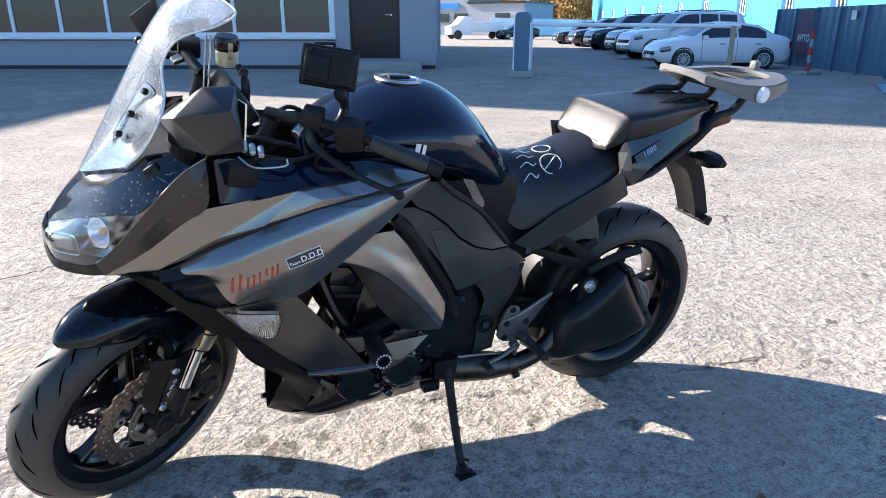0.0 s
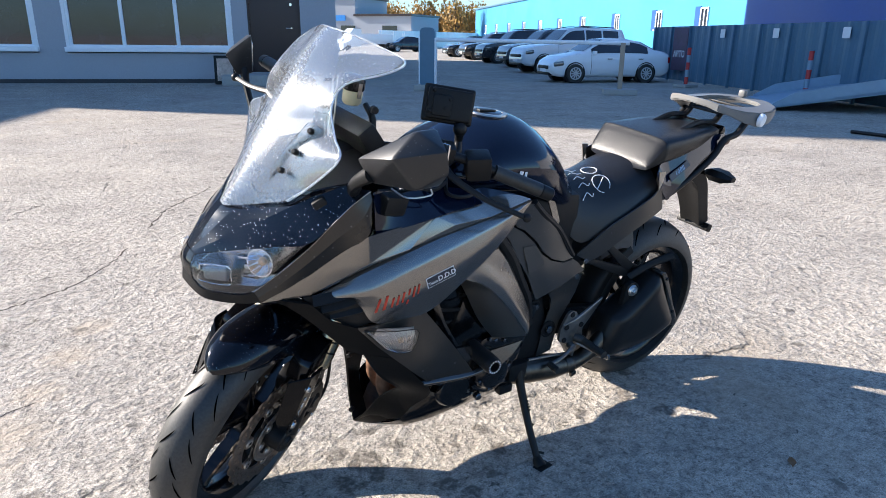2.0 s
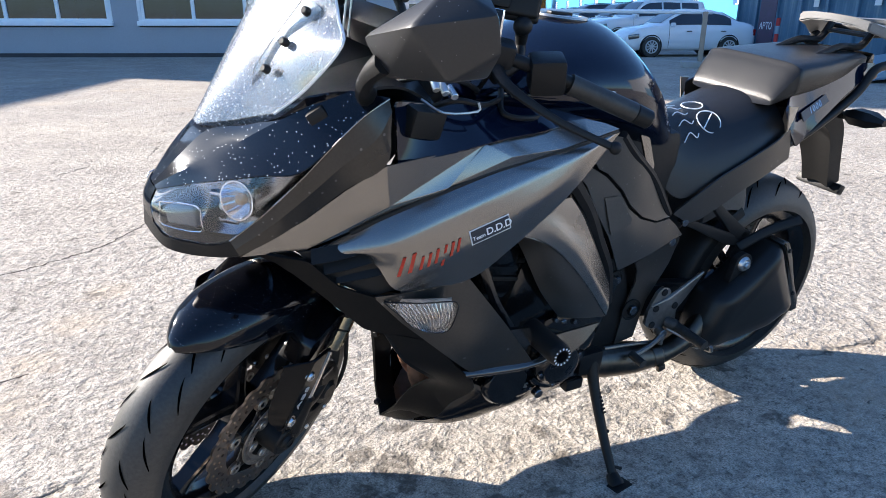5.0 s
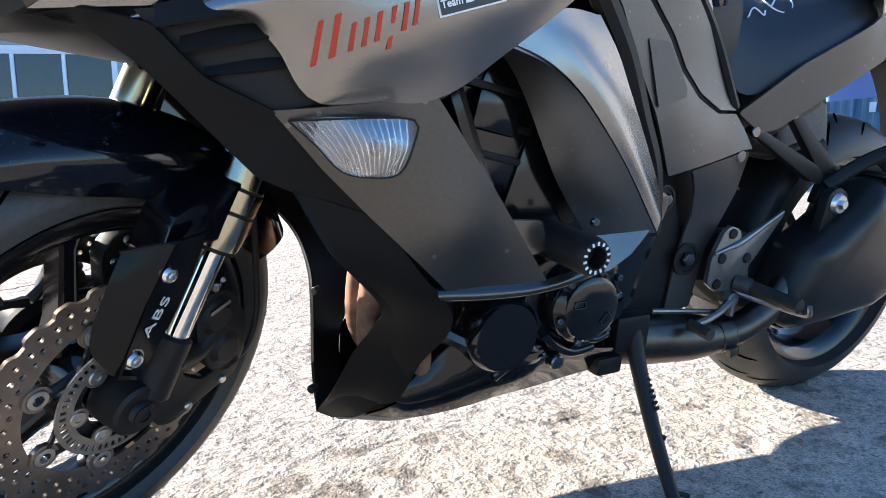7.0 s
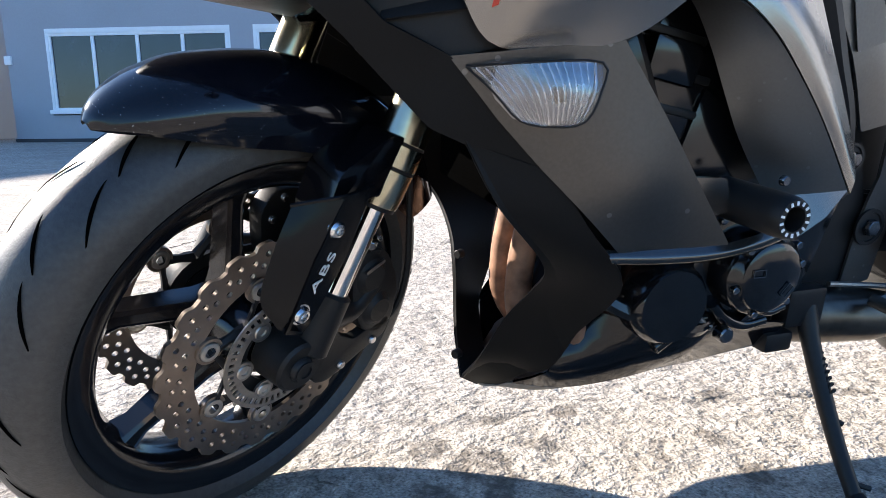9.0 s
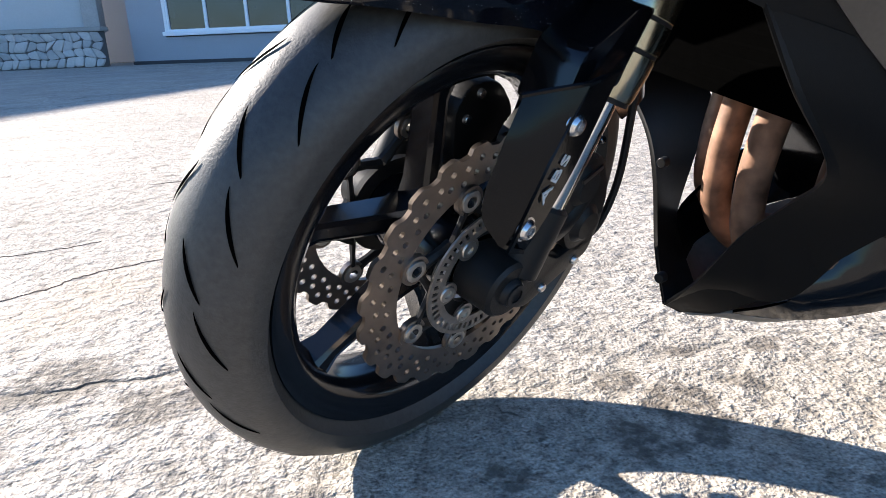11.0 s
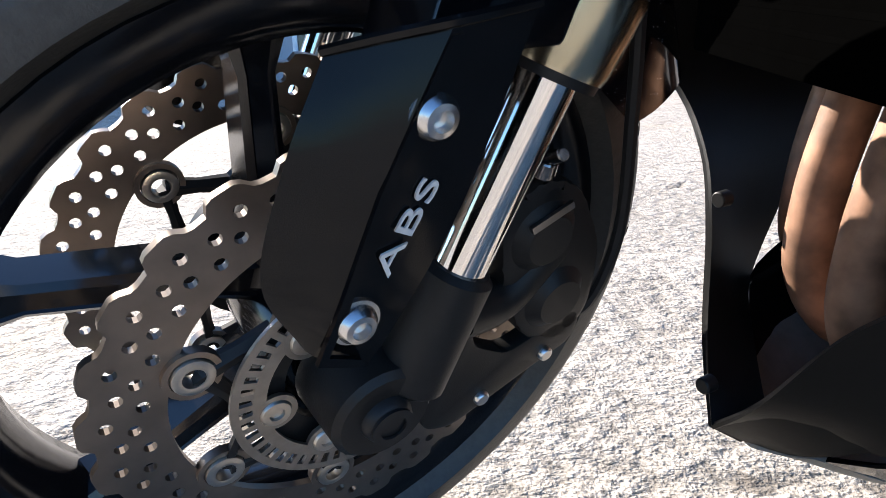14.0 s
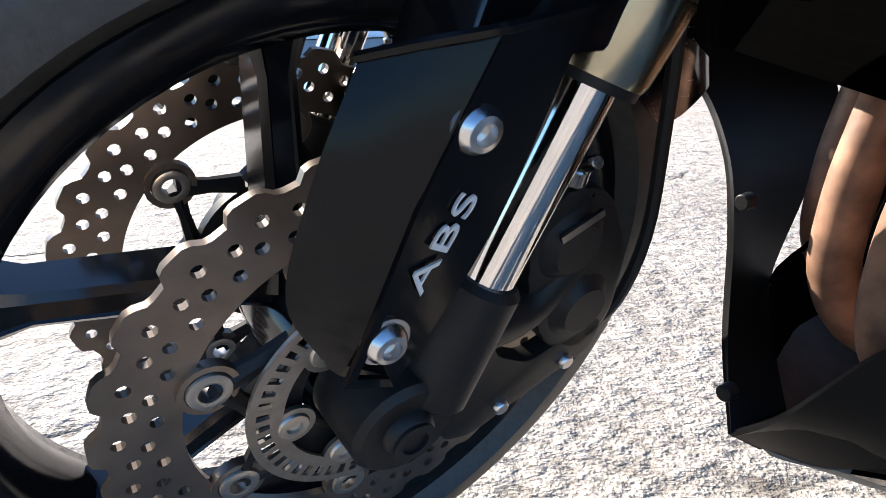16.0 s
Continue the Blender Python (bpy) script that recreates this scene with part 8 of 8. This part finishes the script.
b = bm_new()
for k in range(60):
    box(b, 0.55, 0.06, 1.9, frame_at(34.0, 62.0, 0, 0.8, 0.6) @ pose(0.62 * k, 0, 0.95))
tagged(part("far_paling", b, PVC), "white paling fence at the yard's far end", "fence", kind="stuff")


def tree(x, y, height, seed, leafy):
    rng = random.Random(seed)
    t = empty("tree", pose(x, y, 0, 0, 0, rng.uniform(0, 360)), "autumn tree with thin ochre leaves behind the yard", "tree", "far trees")
    b = bm_new()
    tips = []
    tube(b, [(0, 0, 0), (rng.uniform(-0.2, 0.2), 0, height * 0.45), (rng.uniform(-0.4, 0.4), rng.uniform(-0.4, 0.4), height * 0.95)], [0.20, 0.13, 0.03], 6, 3)
    for k in range(11):
        h = height * rng.uniform(0.25, 0.85)
        a = rng.uniform(0, 2 * math.pi)
        r = rng.uniform(1.0, 2.3) * (1.1 - h / height * 0.6)
        end = (r * math.cos(a), r * math.sin(a), h + rng.uniform(0.6, 1.8))
        tube(b, [(0, 0, h * 0.9), (end[0] * 0.5, end[1] * 0.5, (h + end[2]) / 2 - 0.1), end], [0.07, 0.045, 0.015], 5, 2)
        tips.append(end)
    part("trunk", b, BARK, t)
    b = bm_new()
    for k in range(leafy):
        c = Vector(rng.choice(tips)) * rng.uniform(0.55, 1.05) + Vector((rng.gauss(0, 0.5), rng.gauss(0, 0.5), rng.gauss(0, 0.5)))
        s = rng.uniform(0.10, 0.26)
        m = Matrix.Translation(c) @ Euler((rng.uniform(0, 6), rng.uniform(0, 6), 0)).to_matrix().to_4x4()
        b.faces.new([b.verts.new(m @ Vector(p)) for p in ((-s, -s * 0.5, 0), (s, -s * 0.5, 0.1 * s), (s * 0.6, s * 0.6, 0), (-s * 0.7, s * 0.5, 0))])
    part("crown", b, LEAF, t, "", smooth=False)


rng = random.Random(11)
for k in range(20):
    a = radians(27.0 + 11 * k / 19 + rng.uniform(-0.3, 0.3))
    d = rng.uniform(98, 125)
    tree(d * math.sin(a), d * math.cos(a), rng.uniform(5.0, 7.6), k, 700)

# open cracks in the asphalt
CRACK = shader("crack_shadow", (0.06, 0.05, 0.042), 0.95, 0.0, 0.4, 60, 8, spec=0.1)
rng = random.Random(21)
for line, wide in (([(-0.72, 1.86), (-0.50, 1.93), (-0.39, 1.99), (-0.23, 2.09), (-0.03, 2.35), (0.12, 2.62)], 0.012), ([(0.30, 3.02), (0.48, 3.40), (0.66, 3.66), (0.86, 3.90), (1.02, 4.12)], 0.016), ([(1.18, 4.35), (1.40, 4.66), (1.66, 5.00), (1.95, 5.30)], 0.018),
                   ([(-0.86, 0.62), (-0.73, 0.72), (-0.66, 0.80), (-0.57, 0.85), (-0.46, 0.89)], 0.007), ([(-0.95, 1.02), (-0.80, 1.05), (-0.70, 1.10)], 0.006)):
    way = spline([(x, y, 0) for x, y in line], 9)
    b = bm_new()
    pair = []
    for k, p in enumerate(way):
        d = (way[min(k + 1, len(way) - 1)] - way[max(k - 1, 0)]).normalized()
        w = wide * rng.uniform(0.15, 1.0) * (0.2 if k in (0, len(way) - 1) else 1)
        off = rng.uniform(-wide, wide) * 0.9
        n = Vector((-d.y, d.x, 0))
        pair.append([b.verts.new(p + n * (off + t * w) + Vector((0, 0, 0.0012))) for t in (-0.5, 0.5)])
    for p, q in zip(pair, pair[1:]):
        b.faces.new((p[0], q[0], q[1], p[1]))
    thicken(b, 0.001)
    part("crack", b, CRACK, ground, "dark open crack in the asphalt")

# rubble stones of the low wall
rng = random.Random(7)
cols, lines = 46, 4
knots = {}
for i in range(cols + 1):
    for j in range(lines + 1):
        knots[i, j] = Vector((8.2 + 12.0 * i / cols + (rng.uniform(-0.07, 0.07) if 0 < i < cols else 0) + 0.13 * (j % 2), 0.02 + 0.97 * j / lines + (rng.uniform(-0.06, 0.06) if 0 < j < lines else 0)))
for i in range(cols):
    for j in range(lines):
        quad = [knots[i, j], knots[i + 1, j], knots[i + 1, j + 1], knots[i, j + 1]]
        c = sum(quad, Vector((0, 0))) / 4
        ring = [tuple(c + (p - c) * 0.94) for p in rounded([q + Vector((rng.uniform(-0.02, 0.02), rng.uniform(-0.02, 0.02))) for q in quad], 0.07, 2)]
        d = rng.uniform(0.02, 0.07)
        b = bm_new()
        low = [b.verts.new((u, 0.03, v)) for u, v in ring]
        mid = [b.verts.new((u, -d * 0.7, v)) for u, v in ring]
        top = [b.verts.new((c[0] + (u - c[0]) * 0.8, -d, c[1] + (v - c[1]) * 0.8)) for u, v in ring]
        n = len(ring)
        for p, q in ((low, mid), (mid, top)):
            for k in range(n):
                b.faces.new((p[k], p[(k + 1) % n], q[(k + 1) % n], q[k]))
        b.faces.new(top)
        b.transform(STONEWALL)
        part("stone", b, STONE, wall_stone)
